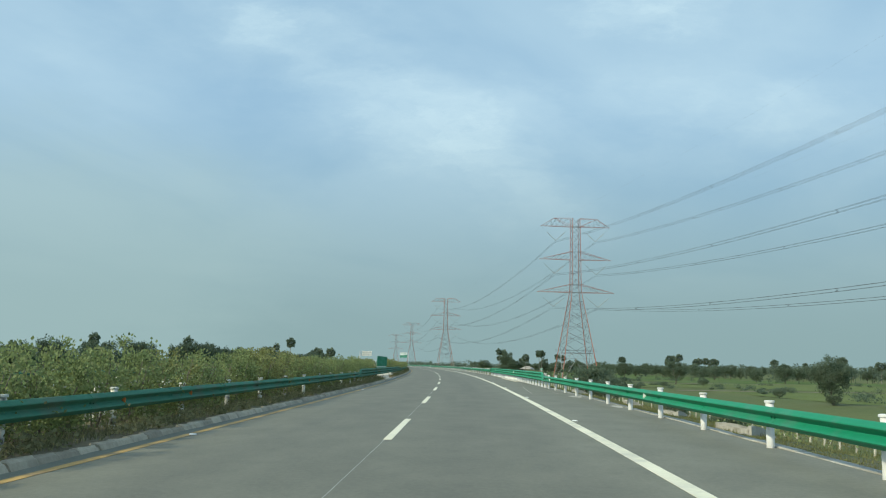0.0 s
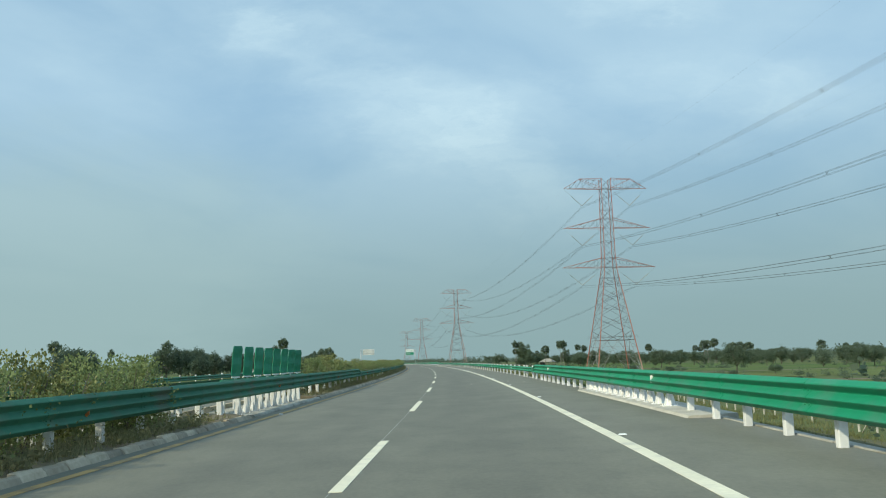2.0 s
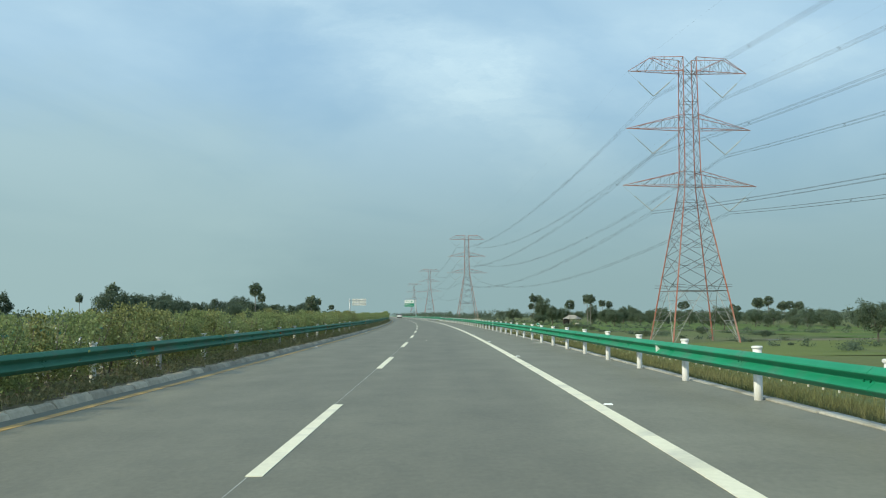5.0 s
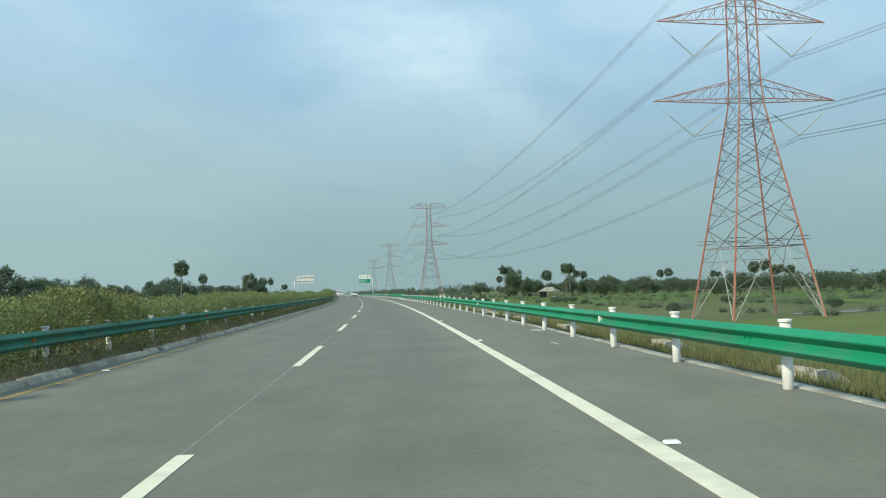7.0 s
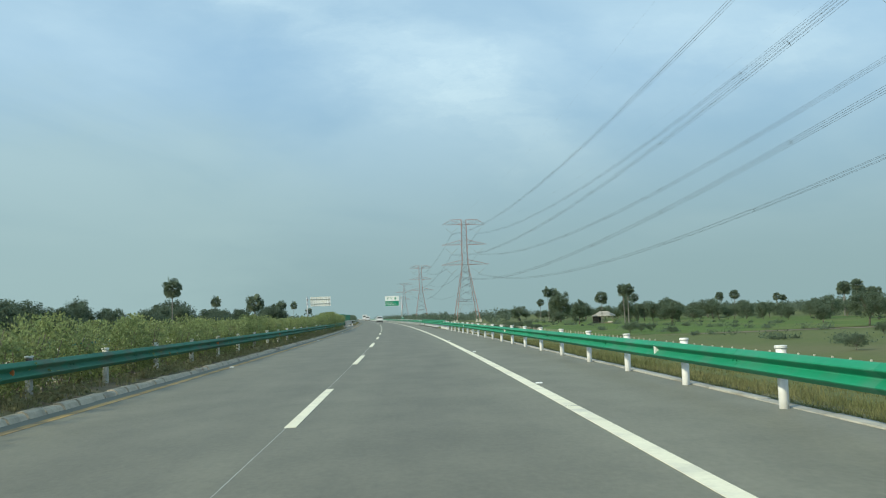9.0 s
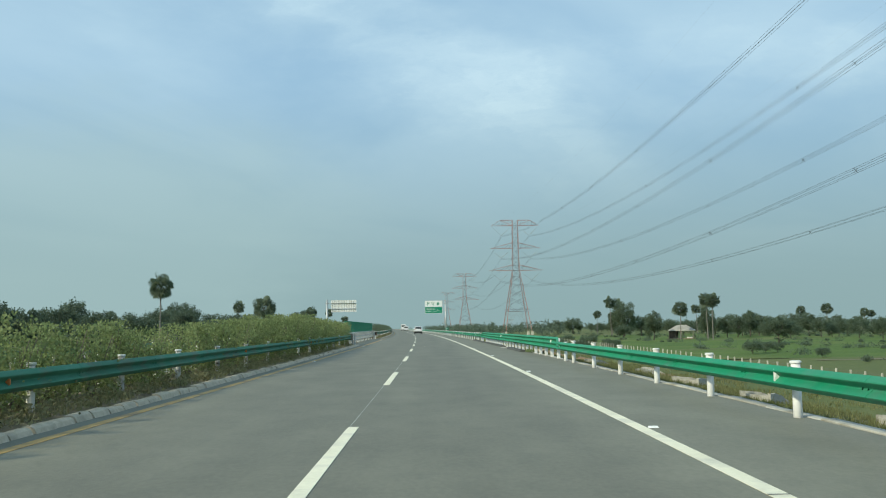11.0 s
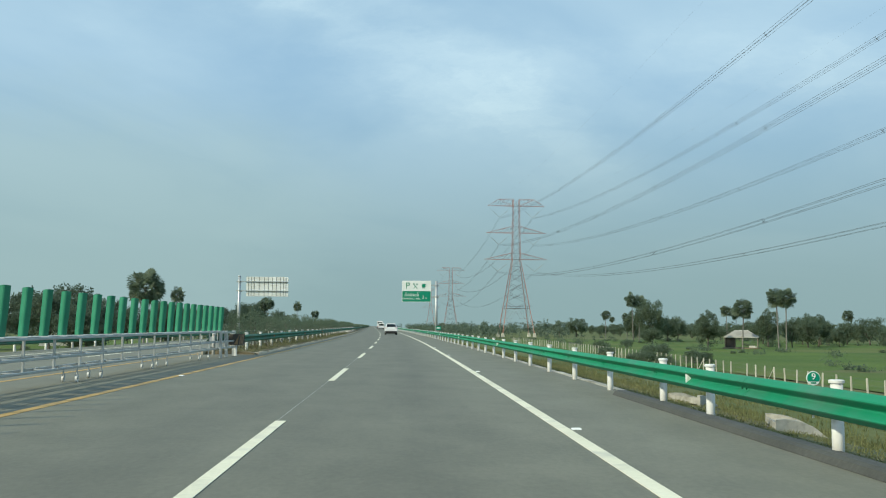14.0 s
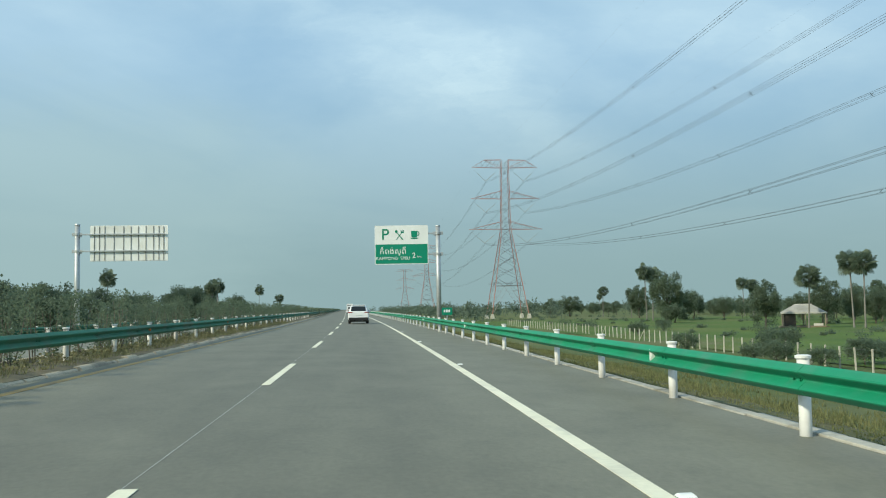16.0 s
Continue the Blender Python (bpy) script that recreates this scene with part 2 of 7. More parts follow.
M_POST = material("white_post_paint", (0.70, 0.70, 0.68), (0.82, 0.82, 0.80), 6.0, 0.5, coarse=1.5, stain=(0.42, 0.38, 0.30), stain_amount=0.5, stain_size=2.5, per_piece=0.05)
M_GALV = material("galvanised_steel", (0.42, 0.44, 0.45), (0.56, 0.58, 0.58), 6.0, 0.45, 0.55, coarse=1.0, stain=(0.30, 0.29, 0.27), stain_amount=0.4)
M_LOUVRE = material("green_louvre_plastic", (0.020, 0.195, 0.105), (0.034, 0.250, 0.138), 4.0, 0.4, coarse=1.0, per_piece=0.10)
M_RED_STEEL = material("red_oxide_steel", (0.38, 0.130, 0.085), (0.50, 0.225, 0.160), 1.2, 0.6, 0.1, coarse=0.15, stain=(0.42, 0.36, 0.33), stain_amount=0.7, stain_size=0.12)
M_GREY_STEEL = material("weathered_tower_steel", (0.12, 0.13, 0.13), (0.20, 0.205, 0.20), 1.0, 0.55, 0.3, coarse=0.2)
M_PALE_STEEL = material("dull_galvanised_bracing", (0.24, 0.25, 0.245), (0.34, 0.35, 0.34), 1.0, 0.6, 0.2, coarse=0.2)
M_INSULATOR = material("glass_insulator", (0.36, 0.40, 0.40), (0.50, 0.54, 0.54), 4.0, 0.25)
M_CABLE = material("dull_aluminium_cable", (0.07, 0.077, 0.08), (0.12, 0.127, 0.13), 1.0, 0.6, 0.4)
M_SIGN_GREEN = material("sign_green", (0.0, 0.215, 0.125), (0.004, 0.240, 0.140), 1.5, 0.45)
M_SIGN_WHITE = material("sign_white", (0.74, 0.76, 0.74), (0.82, 0.83, 0.81), 1.5, 0.45)
M_SIGN_BACK = material("sign_back_sheet", (0.76, 0.77, 0.74), (0.84, 0.85, 0.82), 0.8, 0.5, 0.0, coarse=0.5, stain=(0.55, 0.54, 0.46), stain_amount=0.5, per_piece=0.12)
M_GROUND = material("field_ground", (0.058, 0.090, 0.016), (0.124, 0.138, 0.034), 0.7, 0.95, bump=0.5, coarse=0.012, stain=(0.140, 0.128, 0.060), stain_amount=0.7, stain_size=0.018,
                    coords="Object", bump_size=0.2)
M_PADDY = material("young_rice", (0.040, 0.088, 0.006), (0.094, 0.150, 0.014), 2.2, 0.95, bump=0.8, coarse=0.05, stain=(0.130, 0.140, 0.036), stain_amount=0.9, stain_size=0.035, bump_size=0.15)
M_SEAM = material("faded_guide_paint", (0.30, 0.30, 0.28), (0.62, 0.62, 0.57), 2.5, 0.7, coarse=0.4)
M_VERGE = material("verge_turf", (0.062, 0.078, 0.024), (0.165, 0.142, 0.070), 2.8, 0.95, bump=1.0, coarse=0.30, stain=(0.060, 0.092, 0.026), stain_amount=0.9, stain_size=0.45, bump_size=0.08)
M_RIPE = material("ripening_rice", (0.074, 0.110, 0.014), (0.132, 0.162, 0.032), 2.2, 0.95, bump=0.8, coarse=0.06, stain=(0.13, 0.15, 0.045), stain_amount=0.5, stain_size=0.05, bump_size=0.15)
M_SOIL = material("verge_soil", (0.125, 0.105, 0.062), (0.215, 0.180, 0.115), 3.0, 0.95, bump=0.6, coarse=0.25, stain=(0.085, 0.105, 0.04), stain_amount=0.8, stain_size=0.35, bump_size=0.05)
M_GRASS = material("verge_grass", (0.158, 0.174, 0.062), (0.262, 0.246, 0.112), 0.6, 0.9, coarse=0.15, per_island=0.3, through_light=0.5)
M_HEDGE = material("hedge_leaf", (0.194, 0.246, 0.098), (0.312, 0.358, 0.150), 1.2, 0.65, coarse=0.35, per_island=0.35, through_light=0.58)
M_HEDGE_DRY = material("yellowing_leaf", (0.18, 0.205, 0.07), (0.28, 0.285, 0.11), 1.5, 0.65, coarse=0.5, per_island=0.35, through_light=0.3)
M_TREE = material("tree_leaf", (0.146, 0.192, 0.124), (0.198, 0.246, 0.160), 0.8, 0.85, coarse=0.12, per_island=0.10, through_light=0.66)
M_WEEDS = material("dry_median_weeds", (0.185, 0.190, 0.092), (0.300, 0.278, 0.152), 1.5, 0.9, coarse=0.5, per_island=0.35, through_light=0.5)
# Shaded copy of tree_leaf: the left trees' darker look is put into the colour.
M_TREE_SHADED = material("shaded_tree_leaf", (0.100, 0.140, 0.098), (0.146, 0.188, 0.128), 0.8, 0.85, coarse=0.12, per_island=0.10, through_light=0.62)
M_WATER = material("still_ditch_water", (0.05, 0.055, 0.045), (0.07, 0.075, 0.06), 1.0, 0.04)
M_PALM = material("palm_leaf", (0.122, 0.162, 0.108), (0.178, 0.220, 0.146), 0.8, 0.7, coarse=0.2, per_island=0.25, through_light=0.5)
# Leaf colours raised so that they carry the distance haze.
M_FAR_WOOD = material("hazed_far_wood_leaf", (0.115, 0.158, 0.115), (0.165, 0.212, 0.155), 0.3, 0.85, coarse=0.02, per_island=0.2, through_light=0.4)
M_PALM_BARK = material("grey_palm_bark", (0.17, 0.16, 0.142), (0.26, 0.245, 0.22), 5.0, 0.9, bump=0.4, coarse=1.0)
M_BARK = material("bark", (0.11, 0.095, 0.075), (0.20, 0.175, 0.145), 6.0, 0.9, bump=0.5, coarse=1.0)
M_CAR_WHITE = material("white_car_paint", (0.76, 0.77, 0.78), (0.80, 0.81, 0.82), 2.0, 0.22)
M_BLACK = material("black_plastic", (0.012, 0.012, 0.013), (0.025, 0.025, 0.026), 8.0, 0.5)
M_GLASS_DARK = material("dark_window_glass", (0.012, 0.015, 0.017), (0.018, 0.021, 0.023), 2.0, 0.06)
M_TYRE = material("tyre_rubber", (0.018, 0.018, 0.018), (0.032, 0.032, 0.03), 15.0, 0.85)
M_TAIL = material("red_lamp", (0.22, 0.012, 0.010), (0.30, 0.02, 0.016), 4.0, 0.2)
M_RED_SOIL = material("red_laterite_soil", (0.13, 0.098, 0.054), (0.27, 0.18, 0.11), 3.0, 0.95, bump=0.15, coarse=0.3, stain=(0.075, 0.095, 0.03), stain_amount=1.0, stain_size=1.1, bump_size=0.06)
M_SILT = material("dried_pale_silt", (0.36, 0.34, 0.29), (0.50, 0.48, 0.42), 5.0, 0.95, coarse=0.8)
M_BERM = material("fresh_asphalt", (0.052, 0.053, 0.047), (0.085, 0.086, 0.076), 14.0, 0.75, bump=0.4, coarse=0.8)
M_THATCH = material("grey_roof_sheet", (0.30, 0.285, 0.25), (0.42, 0.40, 0.355), 1.5, 0.8, coarse=0.4, stain=(0.2, 0.18, 0.15), stain_amount=0.5)
M_WOOD = material("grey_timber", (0.20, 0.165, 0.12), (0.32, 0.27, 0.20), 5.0, 0.85, coarse=1.0)
M_DARK_WALL = material("dark_board_wall", (0.05, 0.043, 0.036), (0.09, 0.075, 0.06), 4.0, 0.9)
M_ORANGE = material("orange_marker", (0.55, 0.16, 0.04), (0.65, 0.20, 0.05), 4.0, 0.5)
M_OCHRE = material("weathered_ochre_paint", (0.22, 0.13, 0.060), (0.30, 0.18, 0.085), 6.0, 0.7)
M_RED_ROOF = material("red_roof_tile", (0.33, 0.085, 0.05), (0.43, 0.13, 0.08), 2.0, 0.8)
M_WALL = material("pale_house_wall", (0.52, 0.50, 0.46), (0.62, 0.60, 0.55), 2.0, 0.9)

# ==== geometry helpers ====


class Build:
    """Collects vertices and faces of one mesh."""

    def __init__(self):
        self.v, self.f, self.uv = [], [], None

    def quad(self, a, b, c, d):
        i = len(self.v)
        self.v += [tuple(a), tuple(b), tuple(c), tuple(d)]
        self.f.append((i, i + 1, i + 2, i + 3))

    def tri(self, a, b, c):
        i = len(self.v)
        self.v += [tuple(a), tuple(b), tuple(c)]
        self.f.append((i, i + 1, i + 2))

    def box(self, lo, hi, bevel=0.0):
        (x0, y0, z0), (x1, y1, z1) = lo, hi
        if bevel <= 0:
            self.loft([[(x0, y0, z0), (x1, y0, z0), (x1, y1, z0), (x0, y1, z0)], [(x0, y0, z1), (x1, y0, z1), (x1, y1, z1), (x0, y1, z1)]])
            return
        b = bevel
        ring = lambda i, z: [(x0 + i, y0 + b, z), (x0 + b, y0 + i, z), (x1 - b, y0 + i, z), (x1 - i, y0 + b, z), (x1 - i, y1 - b, z), (x1 - b, y1 - i, z), (x0 + b, y1 - i, z), (x0 + i, y1 - b, z)]
        self.loft([ring(b * 0.6, z0), ring(0, z0 + b), ring(0, z1 - b), ring(b * 0.6, z1)])

    def loft(self, rings, caps=True):
        """Joins rings of equal length, each a closed loop."""
        i, n = len(self.v), len(rings[0])
        for r in rings:
            self.v += [tuple(p) for p in r]
        for k in range(len(rings) - 1):
            for j in range(n):
                a, b = i + k * n + j, i + k * n + (j + 1) % n
                self.f.append((a, b, b + n, a + n))
        if caps:
            self.f.append(tuple(i + j for j in reversed(range(n))))
            self.f.append(tuple(i + (len(rings) - 1) * n + j for j in range(n)))

    def tube(self, a, b, r0, r1=None, sides=6, caps=True):
        a, b = Vector(a), Vector(b)
        r1 = r0 if r1 is None else r1
        way = (b - a).normalized()
        u = way.orthogonal().normalized()
        w = way.cross(u)
        turn = [2 * math.pi * j / sides for j in range(sides)]
        self.loft([[p + (u * math.cos(t) + w * math.sin(t)) * r for t in turn] for p, r in ((a, r0), (b, r1))], caps)

    def bar(self, a, b, w):
        """A thin angle-iron bar, drawn as a three-sided prism."""
        self.tube(a, b, w, w, 3, False)

    def mesh(self, name, mat, smooth=False):
        me = bpy.data.meshes.new(name)
        me.from_pydata(self.v, [], self.f)
        mats = mat if isinstance(mat, (list, tuple)) else [mat]
        for m in mats:
            me.materials.append(m)
        if smooth:
            me.polygons.foreach_set("use_smooth", [True] * len(me.polygons))
        me.update()
        return me


def part(name, shape, mat=None, parent=None, label="", smooth=False, at=None):
    """One mesh object, under a thing or a part. shape: a Build, or mesh data that alike pieces share."""
    me = shape.mesh(name, mat, smooth) if isinstance(shape, Build) else shape
    ob = new(name, me)
    if at is not None:
        ob.matrix_basis = at
    if parent:
        ob.parent = parent
    if label:
        ob["label"] = label
    return ob


def thing(name, label, category, at=None, group="", kind=""):
    ob = new(name)
    ob.empty_display_size = 0.3
    if at is not None:
        ob.matrix_basis = at
    return tagged(ob, label, category, group, kind)


# ==== the road's line ====
# curvature (1/km) at stations along the road; lateral 0 is the dashed line, plus is to the right
CURVE_S = (-400, -40, 16, 72, 128, 184, 240, 296, 352, 408, 464, 520, 560, 2600)
CURVE_K = (0.20, 0.224, 0.353, 0.458, 0.317, 0.327, 0.336, 0.226, 0.163, 0.212, 0.20, 0.06, 0.0, 0.0)
STA = np.arange(-400, 2601, 2.0)
_k = np.interp(STA, CURVE_S, CURVE_K) * 1e-3
_psi = np.concatenate([[0], np.cumsum(_k[1:] + _k[:-1])])
_psi -= _psi[200]
_x = np.concatenate([[0], np.cumsum(-(np.sin(_psi[1:]) + np.sin(_psi[:-1])))])
_y = np.concatenate([[0], np.cumsum(np.cos(_psi[1:]) + np.cos(_psi[:-1]))])
_x, _y = _x - _x[200], _y - _y[200]
FIELD_Z = -4.1


def crossfall(s):
    return float(np.interp(s, (-40, 120, 280, 440), (0.0155, 0.0105, -0.0026, -0.0207)))


def deck(s, lat):
    """Height of the paved surface."""
    e = crossfall(s)
    return e * lat if lat > -5.4 else -5.4 * e - e * (lat + 5.4)


def heading(s):
    return float(np.interp(s, STA, _psi))


def P(s, lat, z=0.0):
    """A place by station, lateral distance and height over the paved surface."""
    psi = heading(s)
    return Vector((float(np.interp(s, STA, _x)) + math.cos(psi) * lat, float(np.interp(s, STA, _y)) + math.sin(psi) * lat, deck(s, lat) + z))


def on_road(s, lat, z=0.0, turn=0.0):
    """The pose of a thing that stands along the road: its y along the road, its x to the right."""
    return Matrix.Translation(P(s, lat, z)) @ Matrix.Rotation(heading(s) + radians(turn), 4, "Z")


def sweep(profile, s0, s1, step=4.0, closed=False):
    """A strip or beam along the road from a profile of (lateral, height)."""
    b = Build()
    n = max(1, round((s1 - s0) / step))
    st = [s0 + (s1 - s0) * i / n for i in range(n + 1)]
    if closed:
        b.loft([[P(s, l, z) for l, z in profile] for s in st])
        return b
    m = len(profile)
    uv = []
    for s in st:
        b.v += [tuple(P(s, l, z)) for l, z in profile]
        uv += [(l, s) for l, z in profile]
    for i in range(n):
        for j in range(m - 1):
            a = i * m + j
            b.f.append((a, a + 1, a + m + 1, a + m))
    b.uv = uv
    return b


def lane_wear(mat):
    """A darker oil and rubber track along the lanes, broken up by noise."""
    n, l = mat.node_tree.nodes, mat.node_tree.links
    bsdf = n["Principled BSDF"]
    old = bsdf.inputs["Base Color"].links[0].from_socket
    src = n.new("ShaderNodeTexCoord")
    sp = n.new("ShaderNodeSeparateXYZ")
    l.new(src.outputs["UV"], sp.inputs[0])
    sc = n.new("ShaderNodeMapping")
    sc.inputs["Scale"].default_value = (0.9, 0.03, 1)
    l.new(src.outputs["UV"], sc.inputs[0])
    nz = n.new("ShaderNodeTexNoise")
    nz.inputs["Scale"].default_value, nz.inputs["Detail"].default_value = 1.3, 5.0
    l.new(sc.outputs[0], nz.inputs["Vector"])
    ramp = n.new("ShaderNodeValToRGB")
    ramp.color_ramp.interpolation = "EASE"
    els = ramp.color_ramp.elements
    els[0].position, els[1].position = 0.0, 1.0
    stops = ((-3.3, 0.0), (-2.6, 0.55), (-1.9, 0.80), (-1.0, 0.85), (-0.3, 0.75), (0.5, 0.70), (1.1, 0.90), (1.9, 1.0), (2.6, 0.75), (3.4, 0.0))
    for lat, v in stops:
        e = els.new((lat + 5) / 12)
        e.color = (v, v, v, 1)
    els[0].color = els[-1].color = (0, 0, 0, 1)
    mr = n.new("ShaderNodeMapRange")
    mr.inputs["From Min"].default_value, mr.inputs["From Max"].default_value = -5, 7
    l.new(sp.outputs["X"], mr.inputs[0])
    l.new(mr.outputs[0], ramp.inputs[0])
    mul = n.new("ShaderNodeMath")
    mul.operation = "MULTIPLY"
    l.new(ramp.outputs[0], mul.inputs[0])
    l.new(nz.outputs["Fac"], mul.inputs[1])
    mx = n.new("ShaderNodeMix")
    mx.data_type = "RGBA"
    mx.blend_type = "MULTIPLY"
    l.new(mul.outputs[0], mx.inputs[0])
    l.new(old, mx.inputs[6])
    mx.inputs[7].default_value = (0.66, 0.66, 0.68, 1)
    l.new(mx.outputs[2], bsdf.inputs["Base Color"])


lane_wear(M_ASPHALT)


def uv_mesh(b, name, mat, smooth=False):
    me = b.mesh(name, mat, smooth)
    lay = me.uv_layers.new(name="road")
    idx = np.empty(len(me.loops), dtype=np.int32)
    me.loops.foreach_get("vertex_index", idx)
    lay.data.foreach_set("uv", np.array(b.uv, dtype=np.float32)[idx].ravel())
    return me


# ==== ground, road and markings ====
def build_ground():
    """One sheet from the road's foot to the horizon, with both embankments."""
    lats = [-2500, -1200, -600, -300, -150, -90, -60, -45, -36, -31, -27, -21.0, -18.9, -17.7, -17.6, -16.4, -7.2, -6.9, -5.4, -4.2, -4.0, 0.0, 6.2, 6.4, 8.0, 9.6, 13, 18, 23, 29, 36, 45, 60, 90, 150, 300, 600, 1200, 2500]
    b = Build()
    ss = list(np.arange(-400, 700, 8.0)) + list(np.arange(700, 2601, 60.0))
    for s in ss:
        for l in lats:
            p = P(s, l)
            if -17.6 <= l <= 6.2:
                z = p.z - 0.35
            elif l > 6.2:
                z = float(np.interp(l, (6.2, 6.4, 8.0, 9.6, 23, 29), (p.z - 0.3, P(s, 6.4).z - 0.06, P(s, 6.4).z - 0.3, P(s, 6.4).z - 0.75, FIELD_Z + 0.2, FIELD_Z)))
                z += 0.22 * noise.noise((s * 0.07, l * 0.12, 3.0)) * (1 if l > 8 else 0.2)
            else:
                z = float(np.interp(-l, (17.6, 17.7, 18.9, 21, 31, 36), (p.z - 0.3, P(s, -17.6).z - 0.06, P(s, -17.6).z - 0.3, -0.9, FIELD_Z + 0.2, FIELD_Z)))
                z += 0.22 * noise.noise((s * 0.07, l * 0.12, 9.0)) * (1 if l < -19 else 0.2)
            b.v.append((p.x, p.y, z))
    n = len(lats)
    for i in range(len(ss) - 1):
        for j in range(n - 1):
            a = i * n + j
            b.f.append((a, a + 1, a + n + 1, a + n))
    return tagged(part("ground", b, M_GROUND, smooth=True), "flat green and brown farmland below the road embankment", "ground", kind="structure")


ground = build_ground()
ROAD_S0, ROAD_S1 = -80, 2300
road = new("road", uv_mesh(sweep([(-4.34, -0.3), (-4.34, 0.0), (-3.0, 0.0), (0, 0.0), (3.0, 0.0), (6.34, 0.0), (6.34, -0.3)], ROAD_S0, ROAD_S1), "road", M_ASPHALT))
tagged(road, "worn grey asphalt carriageway with two lanes and a hard shoulder", "road", kind="structure")
road_far = new("road", uv_mesh(sweep([(-17.4, -0.3), (-17.4, 0.0), (-14, 0.0), (-10.7, 0.0), (-7.0, 0.0), (-6.6, 0.0), (-6.6, -0.3)], ROAD_S0, ROAD_S1), "road", M_ASPHALT))
tagged(road_far, "worn grey asphalt carriageway for oncoming traffic beyond the median", "road", kind="structure")


def stripe(name, lat, width, s0, s1, mat, label):
    ob = part(name, sweep([(lat - width / 2, 0.001), (lat - width / 2, 0.006), (lat + width / 2, 0.006), (lat + width / 2, 0.001)], s0, s1, 4.0), mat)
    return tagged(ob, label, "road marking", kind="structure")


stripe("edge_line", 3.75, 0.20, ROAD_S0, 256.0, M_WHITE_PAINT, "solid white painted edge line along the hard shoulder")
stripe("edge_line", 3.765, 0.17, 256.0, ROAD_S1, M_WHITE_PAINT, "narrower solid white painted edge line along the hard shoulder")
stripe("median_line", -3.81, 0.17, ROAD_S0, ROAD_S1, M_YELLOW_PAINT, "worn yellow painted line beside the median kerb")
stripe("median_line", -6.95, 0.17, ROAD_S0, ROAD_S1, M_YELLOW_PAINT, "yellow painted line on the oncoming carriageway")
stripe("edge_line", -14.5, 0.20, ROAD_S0, ROAD_S1, M_WHITE_PAINT, "solid white edge line of the oncoming carriageway")
tagged(part("seam_line", sweep([(-0.055, 0.003), (-0.046, 0.003)], ROAD_S0, 560, 4.0), M_SEAM), "thin pale guide line between the lane dashes", "road marking", kind="structure")

dash_shape = Build()
dash_shape.box((-0.075, 0, 0.001), (0.075, 6.0, 0.007), 0.003)
dash_mesh = dash_shape.mesh("lane_dash", M_WHITE_PAINT)
for k in range(-4, 140):
    for lat, parent in ((0.0, road), (-10.7, road_far)):
        if lat < 0 and k > 60:
            continue
        part("lane_dash", dash_mesh, parent=parent, at=on_road(k * 15.0, lat))

# ==== roadside steel: guard rails ====
TWO_WAVES = [(0.006, 0.0), (0.030, 0.014), (0.082, 0.058), (0.090, 0.072), (0.082, 0.086), (0.010, 0.142), (0.004, 0.155), (0.010, 0.168), (0.082, 0.224), (0.090, 0.238), (0.082, 0.252), (0.030, 0.296), (0.006, 0.310)]
THREE_WAVES = [(0.006, 0.0), (0.030, 0.014), (0.082, 0.056), (0.090, 0.070), (0.082, 0.084), (0.010, 0.148), (0.004, 0.161), (0.010, 0.174), (0.082, 0.239), (0.090, 0.253), (0.082, 0.267),
               (0.010, 0.332), (0.004, 0.345), (0.010, 0.358), (0.082, 0.422), (0.090, 0.436), (0.082, 0.450), (0.030, 0.492), (0.006, 0.506)]


def rail_panel(length, side, waves, low, waves_end=None, low_end=None):
    """A corrugated beam with its crests to -x (side -1) or +x (side 1), its overlap at the far end a little proud."""
    b = Build()
    ends = [(0.0, waves, low), (length - 0.02, waves, low)] if waves_end is None else [(0.0, waves, low), (0.35, waves, low), (length * 0.72, waves_end, low_end), (length, waves_end, low_end)]
    rings = []
    for y, w, z0 in ends:
        rings.append([(side * (d + 0.002), y, z0 + z) for d, z in w] + [(side * (d - 0.003), y, z0 + z) for d, z in reversed(w)])
    b.loft(rings)
    if waves_end is None:
        b.loft([[(side * (d + 0.007), y, low + z) for d, z in waves] + [(side * (d + 0.002), y, low + z) for d, z in reversed(waves)] for y in (length - 0.30, length + 0.02)])
        for dy in (-0.22, -0.08):
            for z in (waves[0][1] + 0.155, waves[-1][1] - 0.155):
                b.tube((side * 0.01, length + dy, low + z), (side * 0.03, length + dy, low + z), 0.018, 0.014, 6)
    return b


def scaled(waves, k):
    return [(d, z * k) for d, z in waves]


def round_post(height, r=0.064, paint=None):
    b = Build()
    b.tube((0, 0, -0.35), (0, 0, height), r, r, 12)
    return b.mesh("post", paint or M_POST, True)


def post_cap(height, r=0.073):
    b = Build()
    turn = [2 * math.pi * j / 14 for j in range(14)]
    ring = lambda rr, z: [(rr * math.cos(t), rr * math.sin(t), z) for t in turn]
    b.loft([ring(r * 0.9, height - 0.028), ring(r + 0.008, height - 0.020), ring(r + 0.008, height + 0.006), ring(r * 0.92, height + 0.014)])
    return b.mesh("cap", M_POST)


def square_post(height, w=0.065):
    b = Build()
    b.box((-w, -w, -0.35), (w, w, height), 0.012)
    return b.mesh("post", M_POST)


